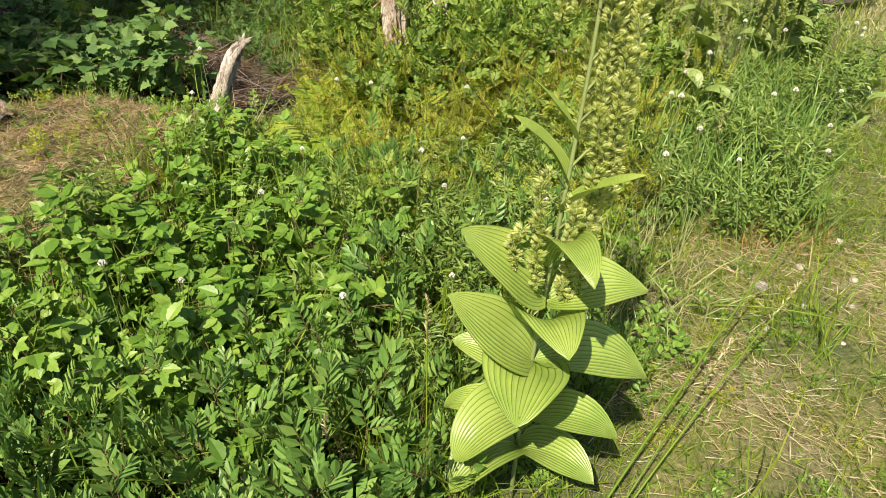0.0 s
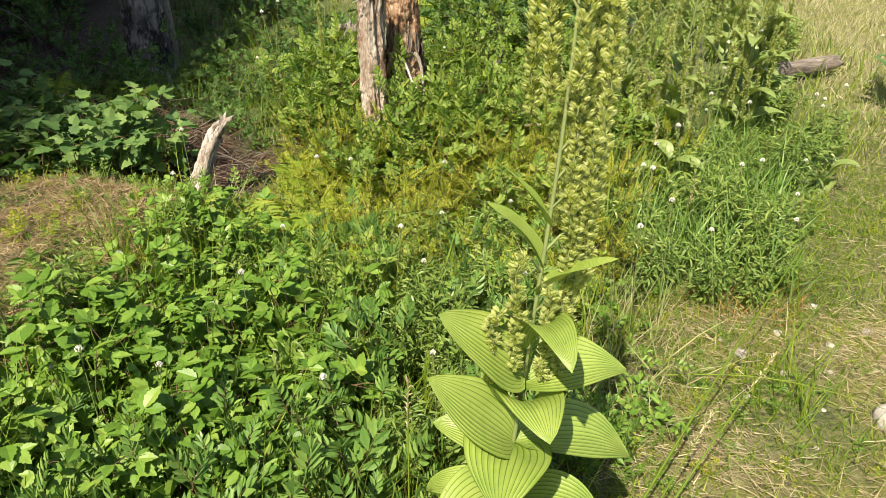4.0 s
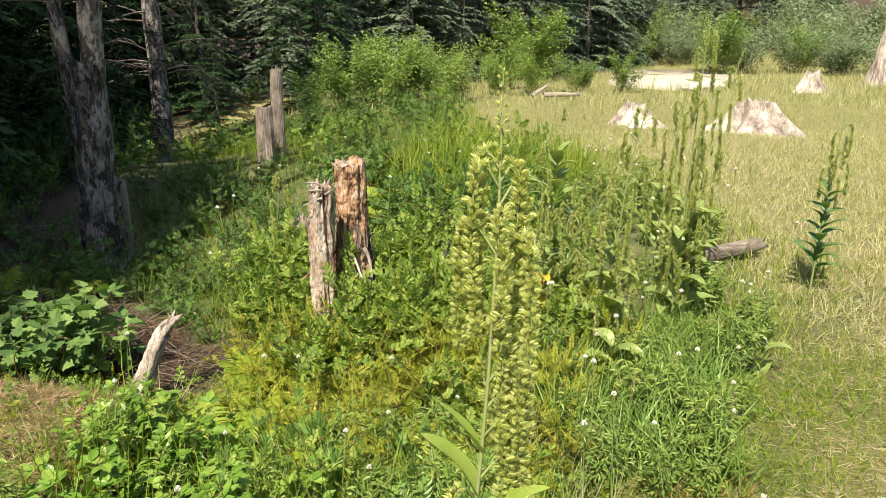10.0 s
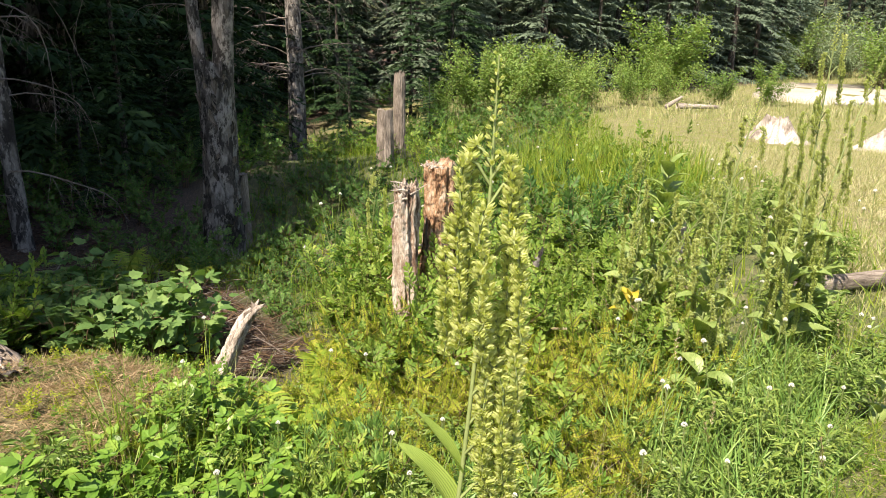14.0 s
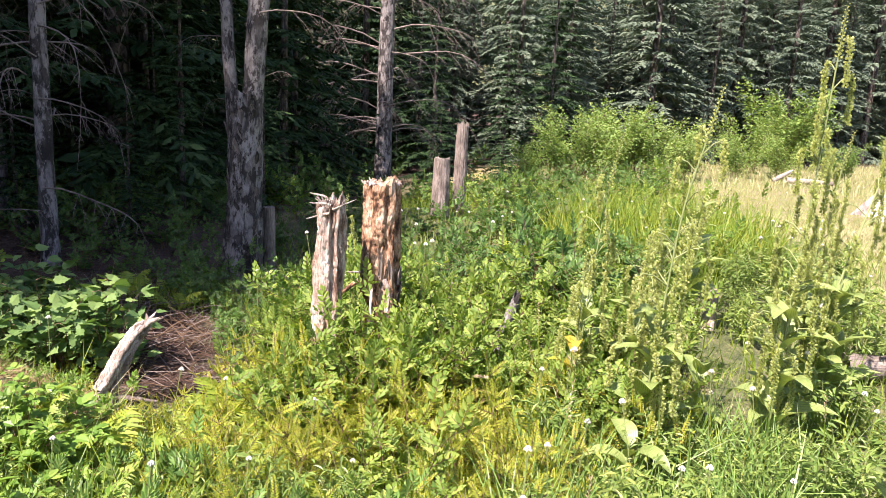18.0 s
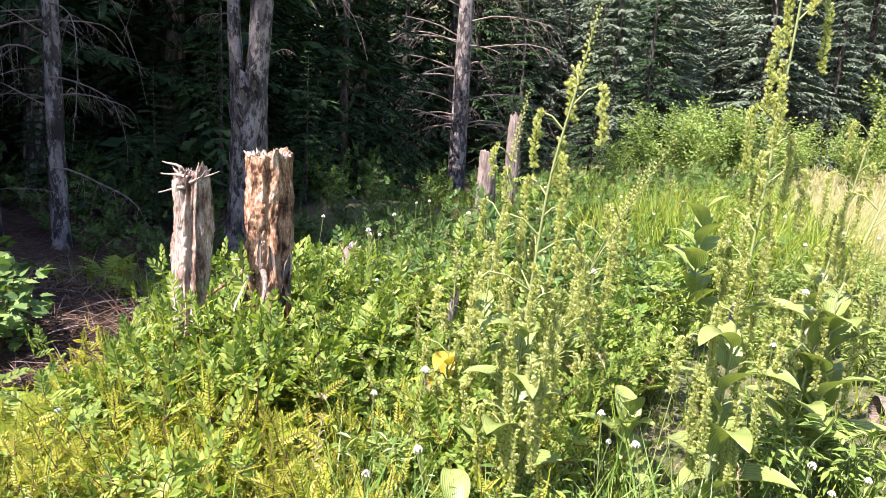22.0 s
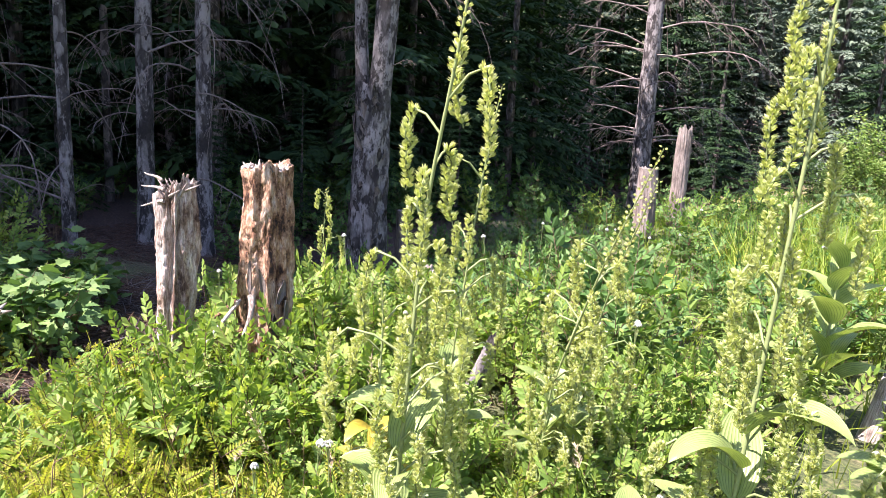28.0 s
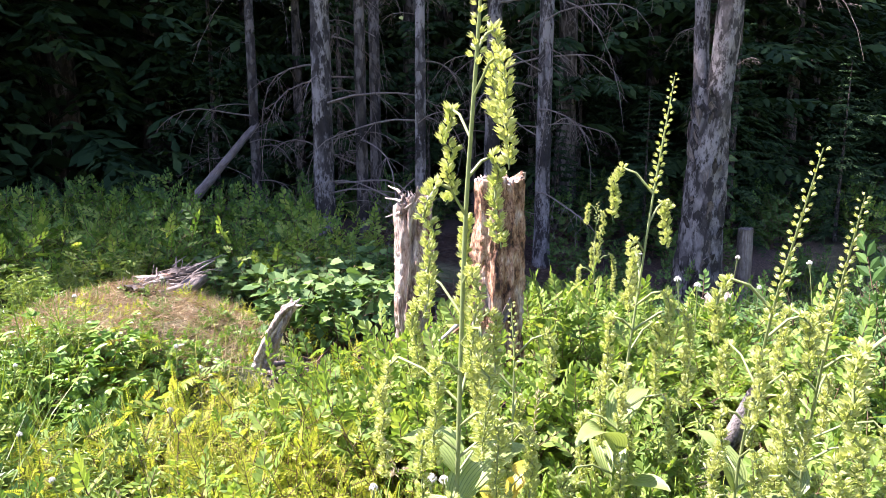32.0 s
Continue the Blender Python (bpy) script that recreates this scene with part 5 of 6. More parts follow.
scatter(16, (-4.6, -2.6, 6.2, 8.0), lambda x, y: -0.6 < behind_edge(x, y) < 1.6, 0.42, lambda x, y: plant_far(HUCK_SHADE, x, y, rng.uniform(0.5, 0.75)))
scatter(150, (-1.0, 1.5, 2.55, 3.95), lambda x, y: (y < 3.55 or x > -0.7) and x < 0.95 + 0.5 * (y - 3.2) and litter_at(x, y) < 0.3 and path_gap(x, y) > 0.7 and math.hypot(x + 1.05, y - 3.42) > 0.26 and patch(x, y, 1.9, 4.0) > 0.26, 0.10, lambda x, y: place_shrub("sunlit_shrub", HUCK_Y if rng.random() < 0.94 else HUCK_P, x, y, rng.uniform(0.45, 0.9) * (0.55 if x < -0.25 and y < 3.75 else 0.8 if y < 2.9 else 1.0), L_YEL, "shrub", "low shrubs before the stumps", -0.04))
scatter(20, (-1.05, -0.25, 1.55, 2.4), lambda x, y: math.hypot((x + 0.62) / 0.42, (y - 1.95) / 0.38) < 1, 0.14, lambda x, y: place_shrub("bramble", RASP, x, y, rng.uniform(0.7, 1.0), "bramble with bright toothed three-lobed leaves", "bramble", "brambles by the mound"))
scatter(11, (-1.35, -0.5, 2.25, 2.95), lambda x, y: x + y < 2.2 and path_gap(x, y) > 0.9 and not on_mound(x, y), 0.16, lambda x, y: place_shrub("bramble", RASP, x, y, rng.uniform(0.6, 0.85), "bramble with bright toothed three-lobed leaves", "bramble", "brambles by the mound", -0.06))
scatter(46, (-0.35, 0.55, 1.75, 3.0), lambda x, y: path_gap(x, y) > 0.7, 0.11, lambda x, y: place_shrub("meadow_aster", ASTER if rng.random() < 0.6 else SPIREA, x, y, rng.uniform(0.45, 0.75), "clump of slender grey-green meadow herbs", "herb", "meadow herbs"))
scatter(30, (-2.7, -1.2, 3.45, 4.9), lambda x, y: (math.hypot((x + 1.8) / 0.48, (y - 3.86) / 0.3) < 1 and x < -1.42) or math.hypot((x + 2.45) / 0.4, (y - 4.1) / 0.4) < 1, 0.16, lambda x, y: place_shrub("thimbleberry", THIMBLE, x, y, rng.uniform(0.8, 1.1), "thimbleberry shrub with broad maple-like leaves at the forest edge", "shrub", "thimbleberries at the forest edge"))
scatter(16, (-3.6, -2.2, 2.9, 4.3), lambda x, y: not on_mound(x, y) and (x < -2.9 or y < 4.0), 0.26, lambda x, y: place_shrub("thimbleberry", THIMBLE, x, y, rng.uniform(0.7, 1.0), "thimbleberry shrub with broad maple-like leaves at the forest edge", "shrub", "thimbleberries at the forest edge"))
scatter(44, (-5.0, -2.3, 1.2, 4.6), lambda x, y: not on_mound(x, y) and behind_edge(x, y) < 0.9 and (y < 3.9 or litter_at(x, y) < 0.3), 0.27, lambda x, y: place_shrub("berry_shrub", HUCK_FAR if x < -3.2 else HUCK, x, y, rng.uniform(0.75, 1.15), L_HUCK, "shrub", "berry shrubs beyond the mound"))
scatter(62, (-1.2, 0.05, 0.75, 1.7), lambda x, y: path_gap(x, y) > 0.42, 0.1, lambda x, y: place_shrub("spirea_shrub", SPIREA, x, y, rng.uniform(0.55, 0.9), "low shrub with upright lance-shaped leaves", "shrub", "low shrubs by the start"))
scatter(34, (0.75, 2.75, 2.35, 4.6), lambda x, y: path_gap(x, y) > 0.42 and math.hypot((x - 1.55) / 0.85, (y - 3.35) / 0.75) < 1, 0.11, lambda x, y: place_shrub("meadow_aster", ASTER, x, y, rng.uniform(0.45, 0.8), "clump of slender grey-green meadow herbs", "herb", "meadow herbs"))
scatter(40, (0.4, 2.7, 4.0, 8.5), lambda x, y: path_gap(x, y) > 0.6, 0.3, lambda x, y: place_shrub("meadow_aster", ASTER, x, y, rng.uniform(0.7, 1.1), "clump of slender grey-green meadow herbs", "herb", "meadow herbs"))
scatter(110, (-1.5, 2.4, 0.5, 4.0), lambda x, y: litter_at(x, y) < 0.3 and not on_mound(x, y), 0.12, lambda x, y: place_shrub("ground_herb", HERB, x, y, rng.uniform(0.45, 1.0) * (0.38 if path_gap(x, y) < 0.95 else 1.0), "low leafy ground herb in the grass", "herb", "low ground herbs"))
scatter(70, (-2.3, -0.6, 2.1, 3.5), lambda x, y: math.hypot(x + 1.42, y - 2.8) < 0.95 and math.hypot(x + 2.1, y - 2.95) > 0.42, 0.11, lambda x, y: place_shrub("ground_herb", HERB, x, y, rng.uniform(0.25, 0.5), "small herb growing on the earth mound", "herb", "low ground herbs"))

scatter(40, (-5.5, -2.2, 0.2, 2.9), lambda x, y: behind_edge(x, y) < -0.2, 0.3, lambda x, y: plant_far(HUCK_FAR, x, y, rng.uniform(0.7, 1.1)))
scatter(26, (-2.6, 0.0, 1.2, 2.7), lambda x, y: not on_mound(x, y) and math.hypot((x + 0.62) / 0.5, (y - 1.95) / 0.45) > 1 and (x < -1.2 or y > 2.2), 0.17, lambda x, y: place_shrub("meadow_aster", ASTER, x, y, rng.uniform(0.5, 0.8), "clump of slender grey-green meadow herbs", "herb", "meadow herbs"))
scatter(80, (0.65, 1.75, 1.1, 2.7), lambda x, y: patch(x, y, 2.8) > 0.35, 0.09, lambda x, y: place_shrub("ground_herb", HERB, x, y, rng.uniform(0.16, 0.36), "small low herb in the trodden grass", "herb", "low ground herbs"))
scatter(70, (-8.0, -2.9, 3.6, 10.5), lambda x, y: 0.1 < behind_edge(x, y) < 3.2 and math.hypot(x + 2.7, y - 7.0) > 0.4, 0.3, lambda x, y: plant_far(HUCK_SHADE, x, y, rng.uniform(0.55, 1.0)))

build_thicket()

# bushes behind the meadow
for x, y, s in ((-2.5, 19.3, 0.5), (-1.6, 19.8, 0.66), (-0.7, 19.4, 0.72), (0.2, 19.9, 0.70), (1.0, 19.5, 0.58), (1.7, 20.2, 0.48), (-1.2, 20.8, 0.7), (-0.1, 21.0, 0.72), (2.9, 21.8, 0.46), (4.1, 22.6, 0.5), (5.5, 23.2, 0.5), (3.3, 24.4, 0.62), (1.4, 23.2, 0.6), (6.9, 23.2, 0.5), (4.5, 29.0, 1.2), (5.4, 30.0, 1.0)):
    place_shrub("alder_bush", ALDER, x, y, s, "round bright green alder bush at the meadow edge", "bush", "alder bushes", -0.1)
for k in range(40):
    x = rng.uniform(7, 46)
    y = 43 + 0.12 * x + rng.uniform(-1.5, 9.0) - (6.0 if x > 20 else 0) - (8 if x > 27 else 0)
    place_shrub("willow_bush", WILLOW if rng.random() < 0.85 else ALDER, x, y, rng.uniform(1.0, 1.6), "grey-green willow bush beyond the gravel clearing", "bush", "far willow bushes", -0.1)
for k in range(22):
    q = k / 21
    place_shrub("willow_bush", WILLOW if k % 6 else ALDER, 14.8 + 13 * q + rng.uniform(-0.8, 0.8), 35.5 - 6 * q + rng.uniform(-1.5, 2.5), rng.uniform(0.75, 1.15), "dense grey-green willow bush beside the gravel clearing", "bush", "far willow bushes", -0.1)
for k in range(8):
    place_shrub("willow_bush", ALDER if k % 5 == 4 else WILLOW, 8.0 + 1.3 * k, 40.5 + rng.uniform(-0.5, 1.5), rng.uniform(0.8, 1.15), "grey-green willow bush beyond the gravel clearing", "bush", "far willow bushes", -0.1)
for k in range(6):
    place_shrub("willow_bush", WILLOW, rng.uniform(17, 27), rng.uniform(24, 31), rng.uniform(0.5, 0.9), "low grey-green willow bush by the clearing", "bush", "far willow bushes", -0.1)


# ---- ferns ----
def frond_mesh(seed):
    rg = np.random.default_rng(seed)
    n = 17
    u = np.linspace(0.12, 1, n)
    mid = np.stack([0.02 * np.sin(u * 3), u * 0.75, 0.55 * u - 0.42 * u ** 2.2], -1)
    al, of, sz = [], [], []
    for sg in (-1, 1):
        al.append(np.stack([np.full(n, sg * 1.0), np.full(n, 0.35), np.full(n, -0.15)], -1) + rg.normal(0, 0.07, (n, 3)))
        of.append(mid)
        sz.append(0.26 * np.sin(np.clip(u * 1.02, 0, 1) * np.pi * 0.86 + 0.28) + 0.02)
    al, of, sz = np.concatenate(al), np.concatenate(of), np.concatenate(sz)
    t = np.linspace(0, 1, 9)
    st = np.stack([0.3 * t ** 2, t, -0.12 * t ** 2], -1)
    wv = 0.09 * (1 - t) ** 0.6 * (1 + 0.6 * (np.arange(9) % 2))
    v = np.concatenate([st + np.stack([wv, 0 * t, 0 * t], -1), st - np.stack([wv, 0 * t, 0 * t], -1)])
    f = np.array([[i, i + 1, 9 + i + 1, 9 + i] for i in range(8)])
    pin = soup((v, f), turned(al, np.array([0, -0.1, 1.0]) + 0 * al, sz), of)
    k = np.linspace(0, 1, 10)
    stem = tubes([(np.stack([0.02 * np.sin(k * 3), k * 0.75, 0.55 * k - 0.42 * k ** 2.2], -1), 0.006 * (1 - 0.8 * k))], 4)
    return make_mesh("frond", [(*pin, 0), (*stem, 0)], [M_FERN], smooth=False)


FRONDS = [frond_mesh(s) for s in (1, 2, 3)]


def place_fern(x, y, s):
    t = thing("fern", "yellow-green fern with arching feathered fronds", "fern", Matrix.LocRotScale(spot(x, y), Euler((0, 0, rng.uniform(0, 6.3))), (s, s, s)), "ferns before the stumps")
    n = rng.integers(5, 8)
    for k in range(n):
        part("frond", FRONDS[rng.integers(0, 3)], t, m=pose(0, 0, 0, rng.uniform(10, 40), rng.uniform(-15, 15), k * 360 / n + rng.uniform(-20, 20)))


scatter(62, (-1.15, 0.6, 2.65, 3.85), lambda x, y: path_gap(x, y) > 0.8 and litter_at(x, y) < 0.4 and not on_mound(x, y) and math.hypot(x + 0.95, y - 3.4) > 0.45, 0.14, lambda x, y: place_fern(x, y, rng.uniform(0.24, 0.38)))
scatter(6, (-3.2, -1.6, 5.4, 6.6), lambda x, y: True, 0.4, lambda x, y: place_fern(x, y, rng.uniform(0.3, 0.45)))
scatter(8, (-0.6, 2.2, 6.5, 10.0), lambda x, y: True, 0.4, lambda x, y: place_fern(x, y, rng.uniform(0.4, 0.6)))


# ---- grass ----
def grass(name, count, box, keep, height, width, mat, label, lean=0.5, flat=0.0):
    """A sheet of single bent blades."""
    x, y = rng.uniform(box[0], box[1], count), rng.uniform(box[2], box[3], count)
    ok = np.array([keep(a, b) for a, b in zip(x, y)])
    x, y = x[ok], y[ok]
    n = len(x)
    z = on_ground(x, y) + (rng.uniform(0.004, 0.03, n) if flat else -0.01)
    az, h = rng.uniform(0, 2 * np.pi, n), height * rng.uniform(0.45, 1.25, n)
    w = width * rng.uniform(0.6, 1.3, n)
    up = unit(np.stack([rng.normal(0, lean, n), rng.normal(0, lean, n), np.full(n, 1.0 - flat)], -1))
    s = unit(np.cross(up, np.stack([np.cos(az), np.sin(az), 0 * az], -1)))
    b = np.cross(s, up)
    m = np.stack([s * w[:, None], b * (h * 0.6)[:, None], up * h[:, None]], -1)
    kind, of = rng.integers(0, 3, n), np.stack([x, y, z], -1)
    pcs = [(*soup((FLAT_BLADES if flat else BLADES)[k], m[kind == k], of[kind == k]), 0) for k in range(3)]
    ob = new(name, make_mesh(name, pcs, [mat], smooth=False))
    tagged(ob, label, "grass", kind="stuff")


def tall_ok(x, y):
    return path_gap(x, y) > 0.5 and litter_at(x, y) < 0.2


grass("short_grass", 26000, (-2.2, 3.6, 0.2, 5.5), lambda x, y: litter_at(x, y) < 0.2 and rng.random() > 0.65 * straw_at(x, y) and patch(x, y, 2.3, 7.0) > 0.42, 0.13, 0.005, M_GRASS, "short green meadow grass", 0.5)
grass("tall_grass", 9000, (-1.2, 3.4, 0.9, 5.2), lambda x, y: tall_ok(x, y) and straw_at(x, y) < 0.2 and patch(x, y) > 0.45 and not (-1.0 < x < 1.0 and 2.6 < y < 3.9), 0.36, 0.006, M_GRASS, "tall green meadow grass", 0.3)
grass("tall_grass", 6500, (0.8, 2.8, 2.3, 4.4), lambda x, y: tall_ok(x, y) and math.hypot((x - 1.65) / 0.9, (y - 3.32) / 0.74) < 1 and patch(x, y, 3.0, 2.0) > 0.36, 0.42, 0.0095, M_LANCE, "lush tall grass among the white flowers", 0.3)
grass("tall_grass", 1300, (-1.1, 0.25, 1.3, 2.7), lambda x, y: path_gap(x, y) > 0.45, 0.5, 0.006, M_GRASS, "tall green grass among the brambles", 0.25)
grass("tall_grass", 1500, (-0.9, 1.0, 2.0, 3.3), lambda x, y: path_gap(x, y) > 0.5 and litter_at(x, y) < 0.2 and patch(x, y, 2.2, 5.0) > 0.45, 0.32, 0.0055, M_FIELD, "yellow-green grass among the low shrubs", 0.35)
grass("meadow_turf", 90000, (-6.0, 9.0, -8.0, 5.0), lambda x, y: behind_edge(x, y) < -0.8 and math.hypot((x - 1.2) / 1.7, (y - 2.4) / 1.6) > 0.9 + 0.2 * rng.random() and litter_at(x, y) < 0.2 and not on_mound(x, y) and rng.random() < 0.35 + patch(x, y, 1.1, 3.0), 0.12, 0.007, M_FIELD, "short yellow-green turf of the open meadow", 0.5)
grass("lush_grass", 6500, (0.0, 2.6, 7.0, 10.5), lambda x, y: math.hypot((x - 1.2) / 1.2, (y - 8.8) / 1.4) < 1, 0.75, 0.012, M_GRASS, "lush tall bright green grass", 0.22)
grass("path_grass", 84000, (-0.3, 3.7, 0.5, 4.4), lambda x, y: math.hypot((x - 1.6) / 2.0, (y - 2.4) / 1.95) < 0.85 + 0.2 * rng.random() and rng.random() < (0.40 + 1.1 * patch(x, y, 2.8) ** 2) * (1 - 0.5 * straw_at(x, y)), 0.10, 0.0042, M_GRASS, "short green grass by the path", 0.6)
grass("straw_litter", 120000, (0.5, 4.4, 0.9, 4.8), lambda x, y: rng.random() < 1.0 * straw_at(x, y) * (0.08 + 1.55 * patch(x, y, 3.1, 6.0)), 0.09, 0.0029, M_STRAW, "dry flattened straw", 0.9, 0.85)
grass("mound_straw", 32000, (-2.4, -0.5, 1.9, 3.7), lambda x, y: math.hypot((x + 1.54) / 0.87, (y - 2.76) / 0.7) < 1.05, 0.07, 0.003, M_ROOTLET, "dry grass and rootlets on the earth mound", 0.9, 0.6)
grass("dry_grass", 9000, (-1.0, 2.6, 0.8, 5.5), lambda x, y: tall_ok(x, y) and patch(x, y, 2.0, 9.0) > 0.5 and rng.random() < (0.35 if y > 2.6 or x > 0.5 else 0.8) * (1 - 0.75 * straw_at(x, y)), 0.2, 0.003, M_STRAW, "dry bent grass stalks", 0.45)
grass("dead_grass", 700, (1.0, 1.7, 2.4, 3.0), lambda x, y: math.hypot((x - 1.33) / 0.24, (y - 2.72) / 0.18) < 1, 0.17, 0.004, M_RUST, "tuft of rust-brown dead grass", 0.5)
grass("dead_grass", 500, (-1.0, -0.5, 2.5, 3.0), lambda x, y: math.hypot((x + 0.74) / 0.16, (y - 2.78) / 0.2) < 1, 0.16, 0.004, M_RUST, "tuft of rust-brown dead grass", 0.5)
grass("field_grass", 60000, (2.2, 9.0, 3.4, 13.5), lambda x, y: x > 2.4 + 0.5 * rng.random() and y > 3.4 + 1.2 * rng.random() and path_gap(x, y) > 0.5 and rng.random() < 0.9, 0.13, 0.008, M_FIELD, "yellow-green field grass", 0.5)
grass("field_grass", 70000, (1.0, 22.0, 4.4, 24.0), lambda x, y: x > (1.0 if y > 10.8 else 2.5) and behind_edge(x, y) < -1 and rng.random() < 1.5 / (0.4 + 0.09 * math.hypot(x, y)), 0.15, 0.009, M_FIELD, "yellow-green field grass", 0.45)
grass("field_grass", 26000, (-4.0, 26.0, 18.0, 44.0), lambda x, y: behind_edge(x, y) < -1 and math.hypot((x - 11.4 - 0.38 * (y - 31.5)) / 2.9, (y - 31.5) / 6.8) > 1.05, 0.35, 0.02, M_FIELD, "distant yellow-green field grass", 0.3)
grass("meadow_grass", 16000, (-3.2, 4.4, 5.2, 18.0), lambda x, y: behind_edge(x, y) < -0.6 and x < (1.7 if y > 10.8 else 3.4), 0.32, 0.009, M_GRASS, "green grass among the berry shrubs", 0.3)
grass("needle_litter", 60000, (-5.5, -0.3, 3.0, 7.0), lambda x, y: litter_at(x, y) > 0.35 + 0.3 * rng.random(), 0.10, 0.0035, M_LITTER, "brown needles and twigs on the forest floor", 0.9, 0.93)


def twigs_on_litter():
    lines = []
    for k in range(2600):
        x, y = rng.uniform(-3.8, -0.4), rng.uniform(3.4, 5.8)
        if litter_at(x, y) < 0.4:
            continue
        z, a, L = float(on_ground(x, y)) + 0.012, rng.uniform(0, 6.3), rng.uniform(0.04, 0.2) if k % 6 else rng.uniform(0.15, 0.45)
        q = np.linspace(0, 1, 4)[:, None]
        lines.append((np.array([x, y, z]) + np.array([math.cos(a), math.sin(a), rng.uniform(-0.03, 0.35)]) * L * q + np.array([0, 0, 0.02]) * np.sin(q * 3), (0.0024 if k % 6 else 0.005) * (1 - 0.6 * q[:, 0])))
    tagged(new("fallen_twigs", make_mesh("fallen_twigs", [(*tubes(lines[::2], 3), 0), (*tubes(lines[1::2], 3), 1)], [M_TWIG, M_DEADWOOD])), "brown dead twigs strewn over the forest floor", "twigs", kind="stuff")


twigs_on_litter()


# ---- false hellebores ----
def pleated_leaf(L, W, lift, curl, seed, mat, pleats=13):
    """A broad pleated leaf that rises from the stem and arches over; along +y."""
    rg = np.random.default_rng(seed)
    n, k = 15, 53
    u, s = np.linspace(0, 1, n), np.linspace(-1, 1, k)
    w = W / 2 * np.sin(np.pi * np.clip(u, 0, 1) ** 0.78) ** 0.75 * (1 - 0.12 * u) + 0.006 * (1 - u)
    ang = radians(lift) - radians(curl) * u ** 1.4
    dy, dz = np.cos(ang), np.sin(ang)
    y = np.concatenate([[0], np.cumsum((dy[1:] + dy[:-1]) / 2)]) * L / (n - 1)
    z = np.concatenate([[0], np.cumsum((dz[1:] + dz[:-1]) / 2)]) * L / (n - 1)
    side = rg.uniform(-0.15, 0.15)
    wave = rg.uniform(0, 6)
    V = np.zeros((n, k, 3))
    UV = np.zeros((n, k, 2))
    for i in range(n):
        cup = 0.45 * (1 - u[i]) + 0.10
        ripple = 0.0005 * np.cos(2 * np.pi * pleats * (s * 0.5 + 0.5)) * np.sin(np.pi * u[i]) ** 0.5 * (W / 0.12)
        h = cup * np.abs(s) ** 1.6 * w[i] + ripple + 0.10 * w[i] * np.sin(u[i] * 7 + wave + 2 * s) * np.abs(s)
        V[i, :, 0] = s * w[i] * (1 - 0.12 * cup) + side * L * u[i] ** 2
        V[i, :, 1] = y[i] - h * math.sin(ang[i])
        V[i, :, 2] = z[i] + h * math.cos(ang[i])
        UV[i, :, 0], UV[i, :, 1] = s * 0.5 + 0.5, u[i]
    i, j = np.meshgrid(np.arange(n - 1), np.arange(k - 1), indexing="ij")
    a = i * k + j
    f = np.stack([a, a + 1, a + k + 1, a + k], -1).reshape(-1, 4)
    return make_mesh("leaf", [(V.reshape(-1, 3), f, 0)], [mat], uvs=UV.reshape(-1, 2))


def floret_shape():
    """Six pointed tepals round a swelling three-lobed pod, opening along +y."""
    v, f = [], []
    for k in range(6):
        a = k * np.pi / 3
        c, s = math.cos(a), math.sin(a)
        c1, s1, c2, s2 = math.cos(a - 0.46), math.sin(a - 0.46), math.cos(a + 0.46), math.sin(a + 0.46)
        i = len(v)
        v += [[0.05 * c, 0.0, 0.05 * s], [0.31 * c1, 0.46, 0.31 * s1], [0.31 * c2, 0.46, 0.31 * s2], [0.30 * c, 1.0, 0.30 * s]]
        f += [[i, i + 1, i + 2], [i + 1, i + 3, i + 2]]
    i = len(v)
    v += [[0.0, 0.0, 0.0], [0.22, 0.45, 0.0], [-0.11, 0.45, 0.19], [-0.11, 0.45, -0.19], [0.0, 1.0, 0.0]]
    f += [[i, i + 1, i + 2], [i, i + 2, i + 3], [i, i + 3, i + 1], [i + 1, i + 4, i + 2], [i + 2, i + 4, i + 3], [i + 3, i + 4, i + 1]]
    return np.array(v), np.array(f)


FLORET = floret_shape()


def raceme(L, reach, up, seed, size=0.0145, dense=0.0050, erect=False):
    """A drooping spike of florets; leaves the stem along +y."""
    rg = np.random.default_rng(seed)
    if erect:
        t = np.linspace(0, 1, 14)
        line = np.stack([0.02 * np.sin(4 * t + seed), reach * t + 0.02 * np.sin(3 * t), L * t], -1)
    else:
        arc = [(0, 0, 0), (0, reach * 0.55, up * 0.8), (0, reach * 0.95, up), (0.005, reach * 1.15, up * 0.55)]
        hang = [(rg.normal(0, 0.006), reach * (1.2 + rg.normal(0, 0.05)), up * 0.4 - L * q) for q in np.linspace(0.1, 1, 9)]
        line = np.array(arc + hang)
    st = tubes([(line, np.linspace(0.0028, 0.0012, len(line)))], 4)
    seg = np.concatenate([[0], np.cumsum(np.linalg.norm(np.diff(line, axis=0), axis=1))])
    first = 0.1 if erect else reach * 1.25
    d = np.arange(first, seg[-1], dense)
    p = np.stack([np.interp(d, seg, line[:, i]) for i in range(3)], -1)
    n = len(d)
    az = np.arange(n) * 2.4 + rg.uniform(0, 0.7, n)
    o = np.stack([np.cos(az), np.sin(az), rg.normal(0.85, 0.3, n)], -1)
    sz = size * rg.uniform(0.75, 1.2, n) * (1 - 0.35 * (np.arange(n) / n) ** 3 if erect else 1)
    fl = soup(FLORET, turned(o, np.array([0.1, 0.2, 1.0]) + rg.normal(0, 0.3, (n, 3)), sz), p + o * 0.003)
    return st, fl


RACEMES = {}


